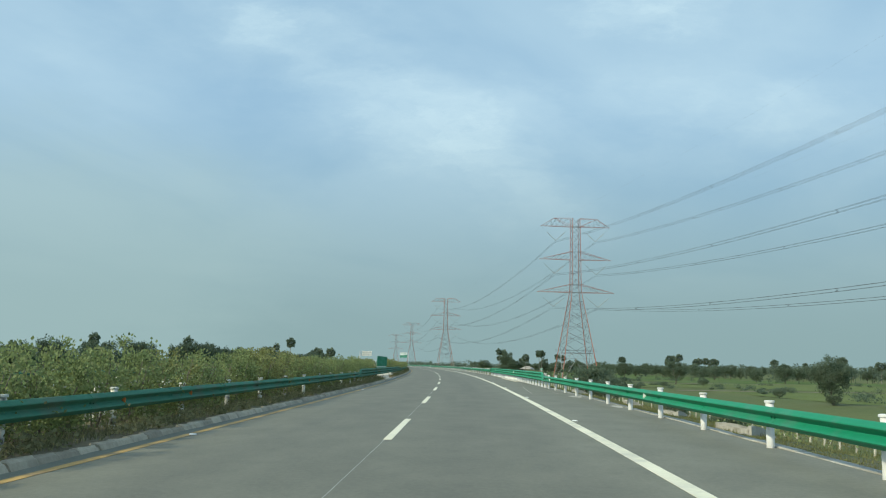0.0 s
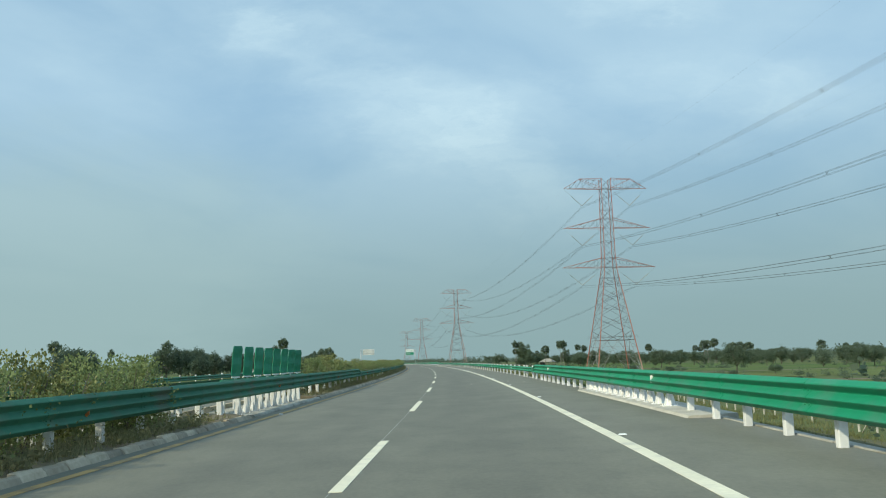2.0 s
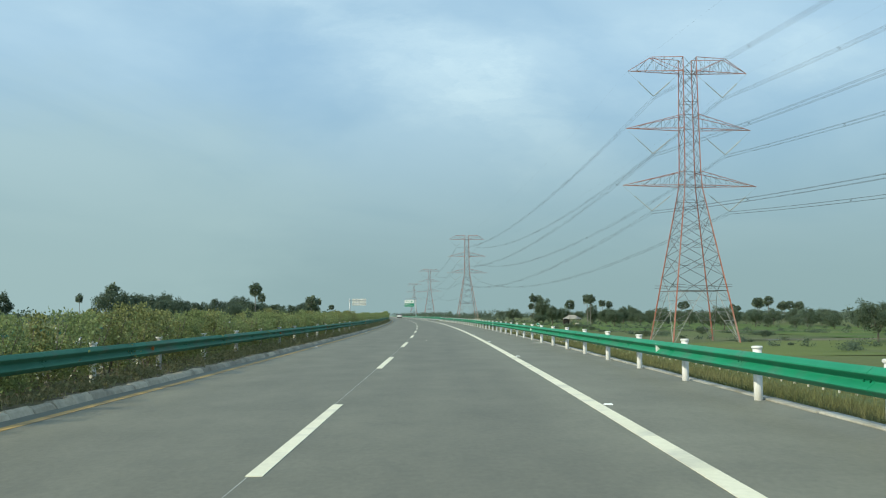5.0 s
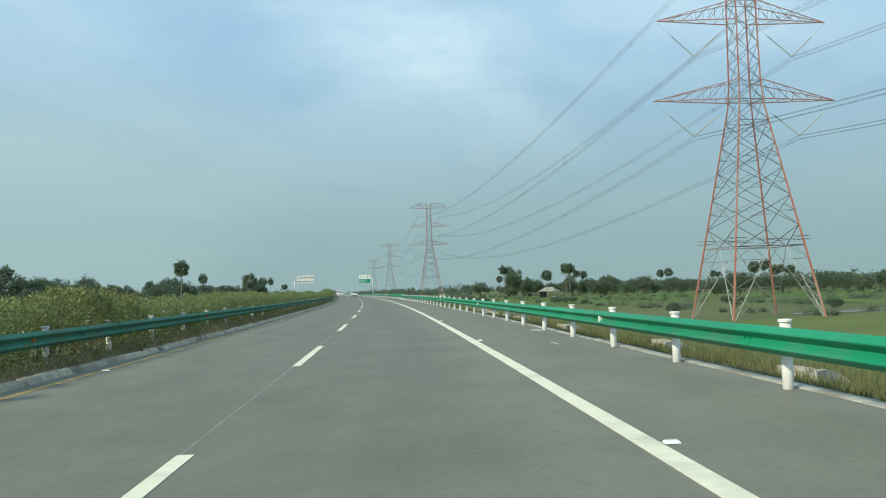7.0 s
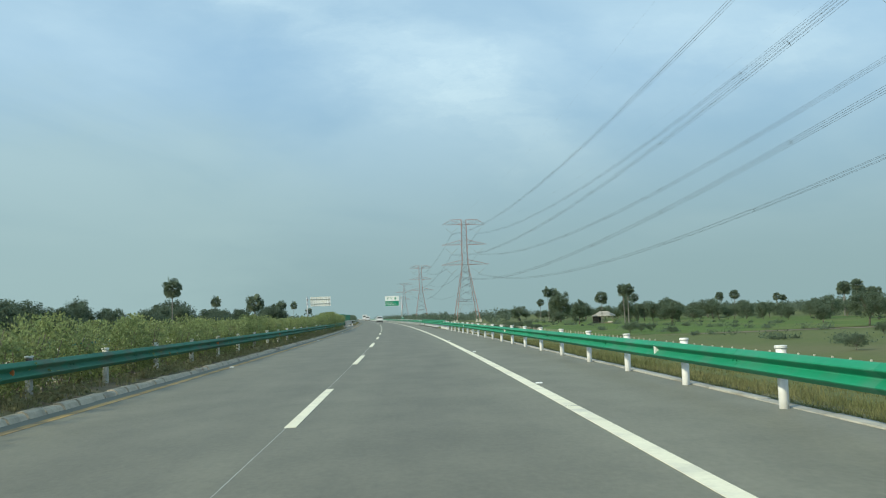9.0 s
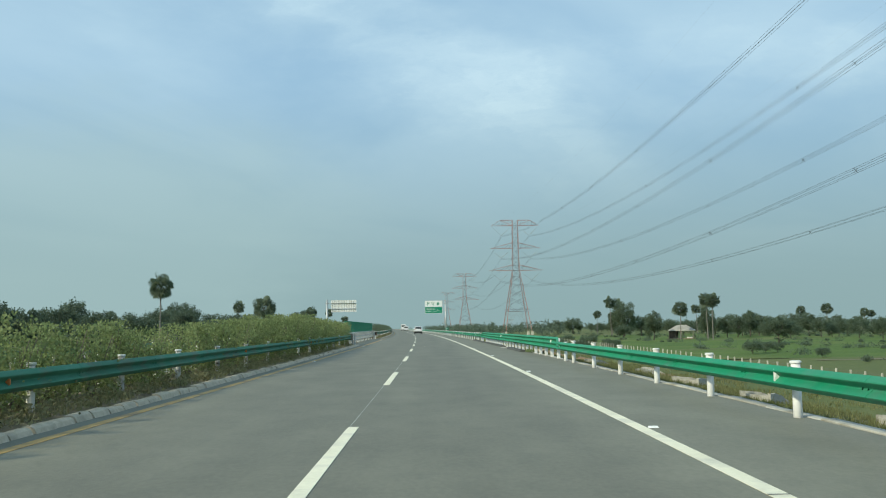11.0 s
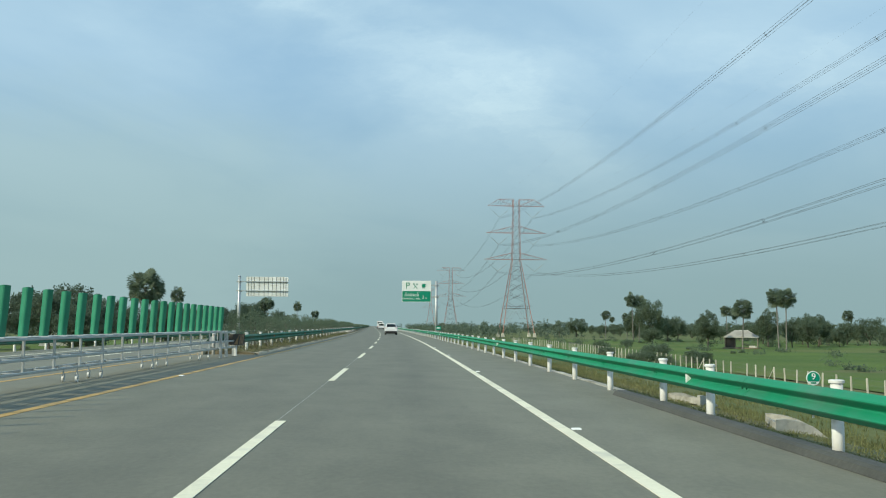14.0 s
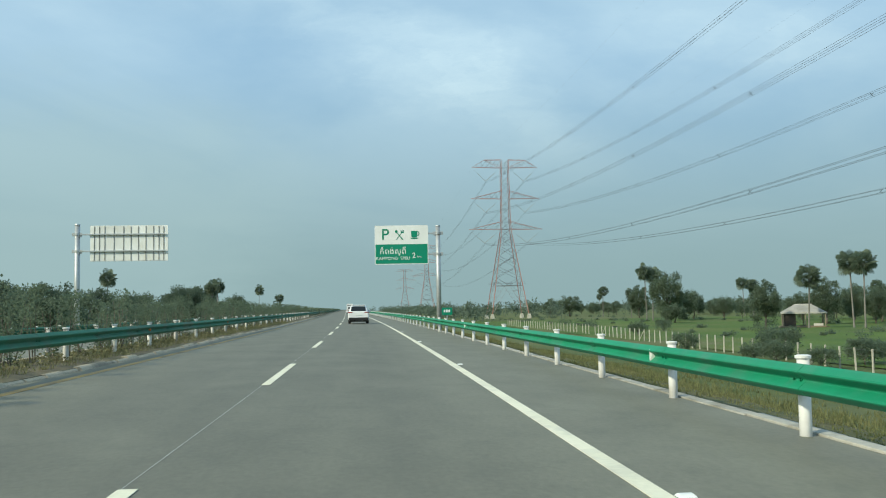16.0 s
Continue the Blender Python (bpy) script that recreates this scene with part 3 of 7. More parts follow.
def flanged_post(height):
    """A post on a bolted base plate, with four tapered stiffeners."""
    b = Build()
    b.box((-0.06, -0.06, 0.0), (0.06, 0.06, height), 0.01)
    for dx, dy in ((1, 0), (-1, 0), (0, 1), (0, -1)):
        px, py = -dy * 0.008, dx * 0.008
        lo = [(dx * 0.06 + px, dy * 0.06 + py), (dx * 0.135 + px, dy * 0.135 + py), (dx * 0.135 - px, dy * 0.135 - py), (dx * 0.06 - px, dy * 0.06 - py)]
        hi = [(dx * 0.06 + px, dy * 0.06 + py), (dx * 0.065 + px, dy * 0.065 + py), (dx * 0.065 - px, dy * 0.065 - py), (dx * 0.06 - px, dy * 0.06 - py)]
        b.loft([[(x, y, 0.0) for x, y in lo], [(x, y, 0.06) for x, y in lo], [(x, y, 0.30) for x, y in hi]])
    return b.mesh("post", M_POST)


def base_plate():
    b = Build()
    b.box((-0.19, -0.19, 0.0), (0.19, 0.19, 0.018), 0.004)
    for x in (-0.14, 0.14):
        for y in (-0.14, 0.14):
            b.tube((x, y, 0.018), (x, y, 0.06), 0.014, 0.012, 6)
    return b.mesh("base_plate", M_POST)


def spacer_block(side, z0, z1):
    b = Build()
    b.box((min(0, side * 0.15), -0.05, z0), (max(0, side * 0.15), 0.05, z1), 0.01)
    return b.mesh("spacer_block", M_GALV)


PLATE = base_plate()
MARK = Build()
MARK.loft([[(-0.035, 0.0, -0.055), (0.0, -0.012, -0.055), (0.035, 0.0, -0.02), (0.035, 0.0, 0.02), (0.0, -0.012, 0.055), (-0.035, 0.0, 0.055)],
           [(-0.035, 0.012, -0.055), (0.0, 0.004, -0.055), (0.035, 0.012, -0.02), (0.035, 0.012, 0.02), (0.0, 0.004, 0.055), (-0.035, 0.012, 0.055)]])
MARK.v = [(x * 1.5, y * 1.5, z * 1.5) for x, y, z in MARK.v]
MARK_WHITE = MARK.mesh("reflector", M_SIGN_WHITE)
MARK_ORANGE = MARK.mesh("reflector", M_ORANGE)


REFLECTORS = (-17.4, 7.3, 31.2, 57.5, 81.3, 106.0, 130.8, 155.5, 181.2, 204.9, 229.6, 253.0, 276.4, 301.3, 326.0, 352.0, 378.3, 402.3, 427.0, 451.7, 476.4, 501.1, 525.8, 550.5)


class Rail:
    """One line of guard rail: where it runs, which way its crests face and how high it stands."""

    def __init__(self, lat, side, top, three_top, label, cap=True, reflector=None, paint=None):
        self.lat, self.side, self.label, self.cap, self.reflector = lat, side, label, cap, reflector
        paint = paint or M_RAIL
        self.paint = paint
        self.low, self.low3, self.top = top - 0.31, three_top - 0.506, top
        self.panel = rail_panel(4.0, side, TWO_WAVES, self.low).mesh("rail_beam", paint)
        self.panel3 = rail_panel(4.0, side, THREE_WAVES, self.low3).mesh("rail_beam", paint)
        self.post, self.cap_mesh = round_post(top + 0.055, paint=M_POST if paint is M_RAIL else M_POST_DIRTY_SHADED), post_cap(top + 0.055)
        self.sq, self.fl = square_post(three_top - 0.06), flanged_post(three_top - 0.06)
        self.block = spacer_block(side, self.low + 0.06, self.low + 0.25)
        self.block3 = spacer_block(side, self.low3 + 0.1, self.low3 + 0.40)
        self.post_lat = lat - side * 0.22

    def run(self, s0, s1, three=False, gap=4.0, flange=(0, 0), start=None, lift=0.0, out=0.0):
        t = thing("guard_rail", self.label, "guard rail", on_road(s0, self.post_lat), group="guard rails")
        inv = t.matrix_basis.inverted()
        s = s0
        while s < s1 - 0.01:
            part("rail_beam", self.panel3 if three else self.panel, parent=t, at=inv @ on_road(s, self.lat + out, lift))
            if self.reflector is MARK_ORANGE and int(s / 4) % 4 == 0:
                part("reflector", self.reflector, parent=t, label="small reflective marker on the beam", at=inv @ on_road(s + 1.2, self.lat + out + self.side * 0.02, (self.low3 + 0.2 if three else self.low + 0.155)))
            s += 4.0
        if self.reflector is MARK_WHITE:
            for s in REFLECTORS:
                if s0 < s < s1:
                    part("reflector", self.reflector, parent=t, label="small white reflective marker on the beam", at=inv @ on_road(s, self.lat + out + self.side * 0.03, lift + (self.low3 + 0.30 if three else self.low + 0.175)))
        s = s0 if start is None else start
        while s < s1 - 0.01:
            fl = flange[0] <= s <= flange[1]
            at = inv @ on_road(s, self.post_lat + out, lift)
            p = part("post", self.fl if fl else self.sq if three else self.post, parent=t, at=at)
            if fl:
                part("base_plate", PLATE, parent=p)
            elif not three and self.cap:
                part("cap", self.cap_mesh, parent=p)
            part("spacer_block", self.block3 if three else self.block, parent=t, at=at)
            s += 1.0 if fl else gap
        return t

    def slope(self, s0, up, lift=(0.0, 0.0), out=(0.0, 0.0)):
        """The piece between a two-wave and a three-wave stretch; it meets both in height and line."""
        t = thing("guard_rail", "green corrugated rail piece that changes height", "guard rail", on_road(s0, self.lat), group="guard rails")
        ends = [(scaled(THREE_WAVES, 0.31 / 0.506), self.low), (THREE_WAVES, self.low3)]
        (pa, la), (pb, lb) = ends if up else ends[::-1]
        pa = [(d + self.side * out[0], z) for d, z in pa]
        pb = [(d + self.side * out[1], z) for d, z in pb]
        part("rail_beam", rail_panel(2.0, self.side, pa, la + lift[0], pb, lb + lift[1]).mesh("rail_transition", self.paint), parent=t)
        part("post", self.post, parent=t, at=Matrix.Translation((-self.side * 0.22, 0.1 if up else 1.9, 0)))

    def far(self, s0, s1):
        """The rest, too far off to tell apart."""
        lat, side = self.lat, self.side
        ob = part("guard_rail", sweep([(lat + side * (d + 0.002), self.low + z) for d, z in TWO_WAVES] + [(lat + side * (d - 0.003), self.low + z) for d, z in reversed(TWO_WAVES)], s0, s1, 8.0, True), self.paint)
        tagged(ob, self.label, "guard rail", "guard rails", "stuff")
        b = Build()
        s = s0
        while s < s1:
            c = P(s, self.post_lat)
            b.tube(c + Vector((0, 0, -0.3)), c + Vector((0, 0, self.top + 0.1)), 0.07, 0.075, 6)
            s += 4.0
        tagged(part("guard_rail_posts", b, M_POST), "white posts of the far guard rail", "guard rail", "guard rails", "stuff")


right_rail = Rail(5.99, -1, 0.675, 0.835, "bright green corrugated guard rail on white posts", True, MARK_WHITE)
right_rail.run(-42.0, 34.0, start=-41.3)
right_rail.slope(34.0, True, (0.0, 0.05))
right_rail.run(36.0, 88.0, True, 1.91, (55.0, 69.2), start=35.9, lift=0.05)
right_rail.slope(88.0, False, (0.05, 0.05))
right_rail.run(90.0, 98.0, start=92.0, lift=0.05)
right_rail.run(98.0, 102.0, start=98.1, lift=0.05)
right_rail.run(102.0, 298.0, gap=3.963, start=102.0, lift=0.05)
right_rail.slope(298.0, True, (0.05, 0.06), (0.0, 0.15))
right_rail.run(300.0, 344.0, True, 1.94, start=301.0, lift=0.06, out=0.15)
right_rail.slope(344.0, False, (0.06, 0.085), (0.15, 0.0))
right_rail.run(346.0, 350.0, start=347.9, lift=0.085)
right_rail.run(350.0, 354.0, start=351.8, lift=0.085)
right_rail.run(354.0, 690.0, start=354.2, lift=0.085)
right_rail.far(690.0, 1500.0)
left_rail = Rail(-4.80, 1, 0.825, 1.015, "dull green corrugated guard rail on white posts along the median", True, MARK_ORANGE, M_RAIL_DULL)
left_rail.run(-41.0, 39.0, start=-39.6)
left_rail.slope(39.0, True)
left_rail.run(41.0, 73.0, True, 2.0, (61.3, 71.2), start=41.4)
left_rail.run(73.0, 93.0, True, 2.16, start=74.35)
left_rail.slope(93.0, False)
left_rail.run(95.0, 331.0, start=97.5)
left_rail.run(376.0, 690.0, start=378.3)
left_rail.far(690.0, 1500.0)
far_rail = Rail(-6.20, -1, 0.80, 0.99, "green guard rail seen from behind on the median's far side", True, None, M_RAIL_DULL)
far_rail.run(-41.0, 39.0, start=-38.0)
far_rail.run(41.0, 93.0, True, 2.0)
far_rail.run(95.0, 331.0)
far_rail.run(376.0, 600.0)
outer_rail = Rail(-17.0, 1, 0.66, 0.86, "green guard rail at the far edge of the oncoming carriageway", True, None, M_RAIL_DULL)
outer_rail.run(0.0, 160.0)
outer_rail.run(300.0, 600.0)
outer_rail.far(160.0, 300.0)
outer_rail.far(600.0, 1400.0)

# ==== median: strip, kerbs, bridge, barrier ====
STRIP = [(-4.38, -0.2), (-4.40, 0.06), (-4.7, 0.11), (-5.4, 0.16), (-6.1, 0.13), (-6.38, 0.10), (-6.40, -0.2)]
for s0, s1 in ((ROAD_S0, 59.9), (72.0, 333.0), (376.5, 1500.0)):
    tagged(part("median_strip", sweep(STRIP, s0, s1, 4.0, True), M_SOIL), "weedy soil strip in the median", "median", kind="structure")
tagged(new("median_opening", uv_mesh(sweep([(-6.65, 0.003), (-5.4, 0.012), (-4.15, 0.003)], 334.0, 376.6), "median_opening", M_ASPHALT)), "patched asphalt surface in the median opening", "road", kind="structure")
tagged(part("bridge_slab", sweep([(-4.22, -0.2), (-4.22, 0.03), (-4.25, 0.07), (-4.40, 0.075), (-4.43, 0.018), (-6.4, 0.018), (-6.62, 0.018), (-6.62, -0.2)], 59.95, 71.9, 4.0, True), M_EDGING), "pale concrete slab of the small bridge in the median", "bridge", kind="structure")
tagged(part("bridge_edge", sweep([(5.75, -0.1), (5.75, 0.004), (5.80, 0.05), (6.75, 0.07), (6.80, -0.5)], 53.5, 69.6, 4.0, True), M_CONCRETE), "pale concrete edge beam of the small bridge", "bridge", kind="structure")

kerb_meshes = []
for i in range(5):
    b, rnd = Build(), random.Random(i)
    f = lambda a: a + rnd.uniform(-0.012, 0.012)
    ring = lambda y: [(f(0.0), y, -0.12), (f(0.0), y, f(0.03)), (f(-0.06), y, f(0.145)), (f(-0.11), y, f(0.175)), (f(-0.235), y, f(0.17)), (-0.245, y, -0.12)]
    small = lambda y: [(x * 0.96 - 0.006, y, z * 0.91 if z > 0 else z) for x, y, z in ring(y)]
    b.loft([small(0.006), ring(0.03), ring(0.35), ring(0.665), small(0.692)])
    kerb_meshes.append(b.mesh("kerbstone", M_KERB))
kerb_line = thing("kerb", "weathered concrete kerbstones along the median", "kerb", kind="structure")
rnd = random.Random(4)
late = Build()
for i, s in enumerate(np.arange(-14.0, 332.5, 0.7)):
    if 59.4 <= s < 71.8:
        continue
    # the stones beside the bridge lie true, the others have sunk and tilted
    q = 0.15 if 71 < s < 83.5 else 0.6
    m = on_road(s, -4.17 + q * rnd.uniform(-0.025, 0.025), -0.07 + q * rnd.uniform(-0.03, 0.02)) @ pose(0, 0, 0, q * rnd.uniform(-1.6, 1.6), q * rnd.uniform(-4, 4), q * rnd.uniform(-1.8, 1.8))
    if i < 300:
        part("kerbstone", kerb_meshes[rnd.randrange(5)], parent=kerb_line, at=m)
    else:
        late.loft([[m @ Vector(p) for p in r] for r in ([(0, y, -0.12), (0, y, 0.03), (-0.06, y, 0.145), (-0.11, y, 0.175), (-0.235, y, 0.17), (-0.245, y, -0.12)] for y in (0.02, 0.655))])
for s in list(np.arange(-80.0, -14.0, 1.0)) + list(np.arange(377.0, 760.0, 1.0)):
    m = on_road(s, -4.26 + rnd.uniform(-0.03, 0.03), rnd.uniform(-0.13, -0.08))
    late.loft([[m @ Vector(p) for p in r] for r in ([(0, y, -0.12), (0, y, 0.03), (-0.06, y, 0.145), (-0.11, y, 0.175), (-0.235, y, 0.17), (-0.245, y, -0.12)] for y in (0.012, 0.965))])
for s in np.arange(-40.0, 700.0, 2.0):
    if 333 < s < 376:
        continue
    m = on_road(s, -6.63)
    late.loft([[m @ Vector(p) for p in r] for r in ([(0, y, -0.12), (0, y, 0.10), (0.06, y, 0.15), (0.22, y, 0.15), (0.23, y, -0.12)] for y in (0.0, 1.98))])
tagged(part("kerb", late, M_KERB), "concrete kerb of the median farther on", "kerb", kind="stuff")

edging = thing("edging", "pale concrete edging strip along the hard shoulder", "kerb", kind="structure")
edge_shape = Build()
edge_shape.box((-0.11, 0.006, -0.25), (0.09, 1.994, 0.024), 0.012)
edge_mesh = edge_shape.mesh("edging_slab", M_EDGING)
late = Build()
for s in np.arange(-40.0, 900.0, 2.0):
    if 53 <= s < 70 or 311 <= s < 357:
        continue
    m = on_road(s, 6.44 + rnd.uniform(-0.02, 0.02), rnd.uniform(-0.014, 0.004)) @ pose(0, 0, 0, 0, rnd.uniform(-1.5, 1.5), rnd.uniform(-0.4, 0.4))
    if s < 460:
        part("edging_slab", edge_mesh, parent=edging, at=m)
    else:
        late.box((-0.13, 0, -0.25), (0.11, 1.99, 0.028))
        late.v[-8:] = [tuple(m @ Vector(p)) for p in late.v[-8:]]
tagged(part("edging", late, M_EDGING), "pale concrete edging strip farther on", "kerb", kind="stuff")
tagged(part("asphalt_berm", sweep([(5.82, -0.1), (5.82, 0.01), (5.86, 0.08), (5.93, 0.108), (6.14, 0.105), (6.25, 0.0), (6.3, -0.2)], 311.4, 319.2, 0.8, True), M_BERM), "low dark rolled asphalt berm at the shoulder's edge", "kerb", kind="structure")
tagged(part("asphalt_berm", sweep([(5.93, -0.1), (5.93, 0.01), (5.97, 0.075), (6.03, 0.10), (6.20, 0.098), (6.28, 0.0), (6.32, -0.2)], 324.6, 356.8, 0.8, True), M_BERM), "low dark rolled asphalt berm at the shoulder's edge", "kerb", kind="structure")
tagged(part("verge", sweep([(6.14, -0.12), (6.2, -0.02), (6.36, -0.012), (6.6, -0.05)], 309.0, 357.5, 1.0), M_VERGE, smooth=True), "earth and thin turf behind the berm", "verge", kind="structure")
for s0, s1 in ((-60.0, 53.0), (69.7, 700.0)):
    strip = sweep([(6.5, -0.05), (7.2, -0.13), (8.0, -0.24), (8.8, -0.44), (9.6, -0.68), (10.6, -1.0), (12.0, -1.45), (13.5, -1.95)], s0, s1, 2.0)
    strip.v = [(x, y, z + 0.06 * noise.noise((x * 0.6, y * 0.6, 1.0))) for x, y, z in strip.v]
    tagged(part("verge", strip, M_VERGE, smooth=True), "brown and green turf on the embankment beside the shoulder", "verge", kind="structure")

stud_shape = Build()
stud_shape.loft([[(-0.065, -0.055, 0.004), (0.065, -0.055, 0.004), (0.065, 0.055, 0.004), (-0.065, 0.055, 0.004)], [(-0.05, -0.03, 0.024), (0.05, -0.03, 0.024), (0.05, 0.03, 0.024), (-0.05, 0.03, 0.024)]])
stud_mesh = stud_shape.mesh("road_stud", M_SIGN_WHITE)
for k in range(-3, 50):
    tagged(part("road_stud", stud_mesh, at=on_road(5.4 + 15.0 * k, 3.93)), "small white raised road stud beside the edge line", "road stud", "road studs")
    if k % 2 == 0 and k < 26:
        tagged(part("road_stud", stud_mesh, at=on_road(1.0 + 15.0 * k, -3.72)), "small pale raised road stud beside the yellow line", "road stud", "road studs")


def glare_panel(s, seed):
    """A flat, slightly wavy green screen with rounded corners on a short white foot."""
    t = thing("glare_panel", "upright green anti-glare panel on the bridge median", "anti-glare panel", on_road(s, -5.4, 0.10, 50 + seed % 3), group="bridge anti-glare panels")
    b = Build()
    rows = []
    for i in range(11):
        z = 1.0 + 0.9 * i / 10
        w = 0.172 * (1.0 if 0 < i < 10 else 0.88) * (0.97 + 0.03 * abs(math.sin(i * 0.9)))
        d = 0.012 * math.sin(i * 1.25 + seed)
        o = 0.09 * (z - 1.0) / 0.9 + 0.004 * math.sin(i * 1.1 + seed * 2)
        rows.append([(o - w, d - 0.012, z), (o, d - 0.03, z), (o + w, d - 0.012, z), (o + w, d + 0.012, z), (o, d - 0.006, z), (o - w, d + 0.012, z)])
    b.loft(rows)
    part("panel", b, M_LOUVRE, t)
    b = Build()
    b.box((-0.14, -0.02, 0.945), (0.14, 0.02, 0.99), 0.006)
    b.box((-0.03, -0.03, 0.0), (0.03, 0.03, 0.93), 0.005)
    part("foot", b, M_POST, t, "white steel foot")


for i in range(8):
    glare_panel(62.66 + 1.53 * i, i)
beam = thing("panel_beam", "green steel beam that carries the anti-glare panels", "beam", on_road(61.0, -5.4, 0.95))
bb = Build()
bb.box((-0.05, 0.0, 0.0), (0.05, 13.6, 0.06), 0.01)
part("beam", bb, M_RAIL, beam)
for y in np.arange(0.2, 13.5, 1.53):
    bb = Build()
    bb.box((-0.04, y, -0.85), (0.04, y + 0.08, 0.0), 0.006)
    part("stand", bb, M_POST, beam)


def rail_nose(s0, s1, lat, near):
    """The wrapped end of a guard rail, dark with slanted ochre stripes."""
    t = thing("rail_nose", "dark wrapped rail end with slanted ochre stripes", "barrier", on_road(s0, lat), group="barrier ends")
    n = s1 - s0
    back, low, high = (0.0, 0.45, 0.84) if near else (-0.16, 0.44, 0.86)
    b = Build()
    ring = lambda x, y, z0, z1: [(x - 0.15, y, z0), (x, y, z0), (x, y, z1), (x - 0.15, y, z1)]
    b.loft([ring(back, 0.0, low, high), ring(0.03, 0.3, low - 0.01, high + 0.01), ring(0.05, n - 0.2, 0.42, 0.90 if near else 0.85), ring(-0.10 if near else 0.05, n, 0.44, 0.90 if near else 0.85)])
    part("wrap", b, M_DARK_WALL, t)
    face = lambda y: float(np.interp(y, (0, 0.3, n - 0.2, n), (back, 0.03, 0.05, -0.10 if near else 0.05))) + 0.005
    for k in range(4):
        y = 0.06 + (n - 0.5) / 4 * k
        b = Build()
        ring = [(y, 0.455), (y + 0.17, 0.455), (min(n - 0.03, y + 0.42), 0.84), (min(n - 0.05, y + 0.25), 0.84)]
        b.loft([[(face(q) + d, q, z) for q, z in ring] for d in (0.0, 0.004)])
        part("stripe", b, M_OCHRE, t)
    b = Build()
    b.box((-0.14, 0.25, 0.0), (-0.04, 0.35, 0.45), 0.008)
    part("post", b, M_POST, t)


def end_frame(s, lat, spots):
    t = thing("barrier_end", "galvanised posts and short rails that close the movable barrier", "barrier", on_road(s, lat), group="barrier ends")
    for x, y in spots:
        b = Build()
        b.box((x - 0.05, y - 0.05, 0.0), (x + 0.05, y + 0.05, 1.0), 0.01)
        part("post", b, M_GALV, t)
    y0, y1 = min(y for x, y in spots), max(y for x, y in spots)
    if y1 - y0 > 0.5:
        for z in (0.36, 0.60, 0.93):
            b = Build()
            b.box((0.052, y0 - 0.2, z - 0.03), (0.082, y1 + 0.1, z + 0.03), 0.008)
            part("rail", b, M_GALV, t)


end_frame(334.2, -4.7, ((-0.08, 0.0), (0.10, 0.05), (-0.45, 0.1)))
end_frame(375.0, -5.0, ((0.0, -2.6), (0.0, -1.5), (0.0, 0.0)))
rail_nose(332.3, 334.1, -4.80, True)
rail_nose(374.6, 376.25, -4.80, False)
stub = part("guard_rail", sweep([(-4.80 + d + 0.002, left_rail.low + z) for d, z in TWO_WAVES] + [(-4.80 + d - 0.003, left_rail.low + z) for d, z in reversed(TWO_WAVES)], 331.02, 332.3, 0.6, True), M_RAIL_DULL)
tagged(stub, "short last piece of the dull green guard rail", "guard rail", "guard rails")
block = Build()
block.box((-0.35, -0.45, -0.05), (0.35, 0.45, 0.34), 0.04)
tagged(part("concrete_block", block, M_KERB, at=on_road(333.6, -5.35)), "pale concrete foot block at the rail's end", "concrete block")


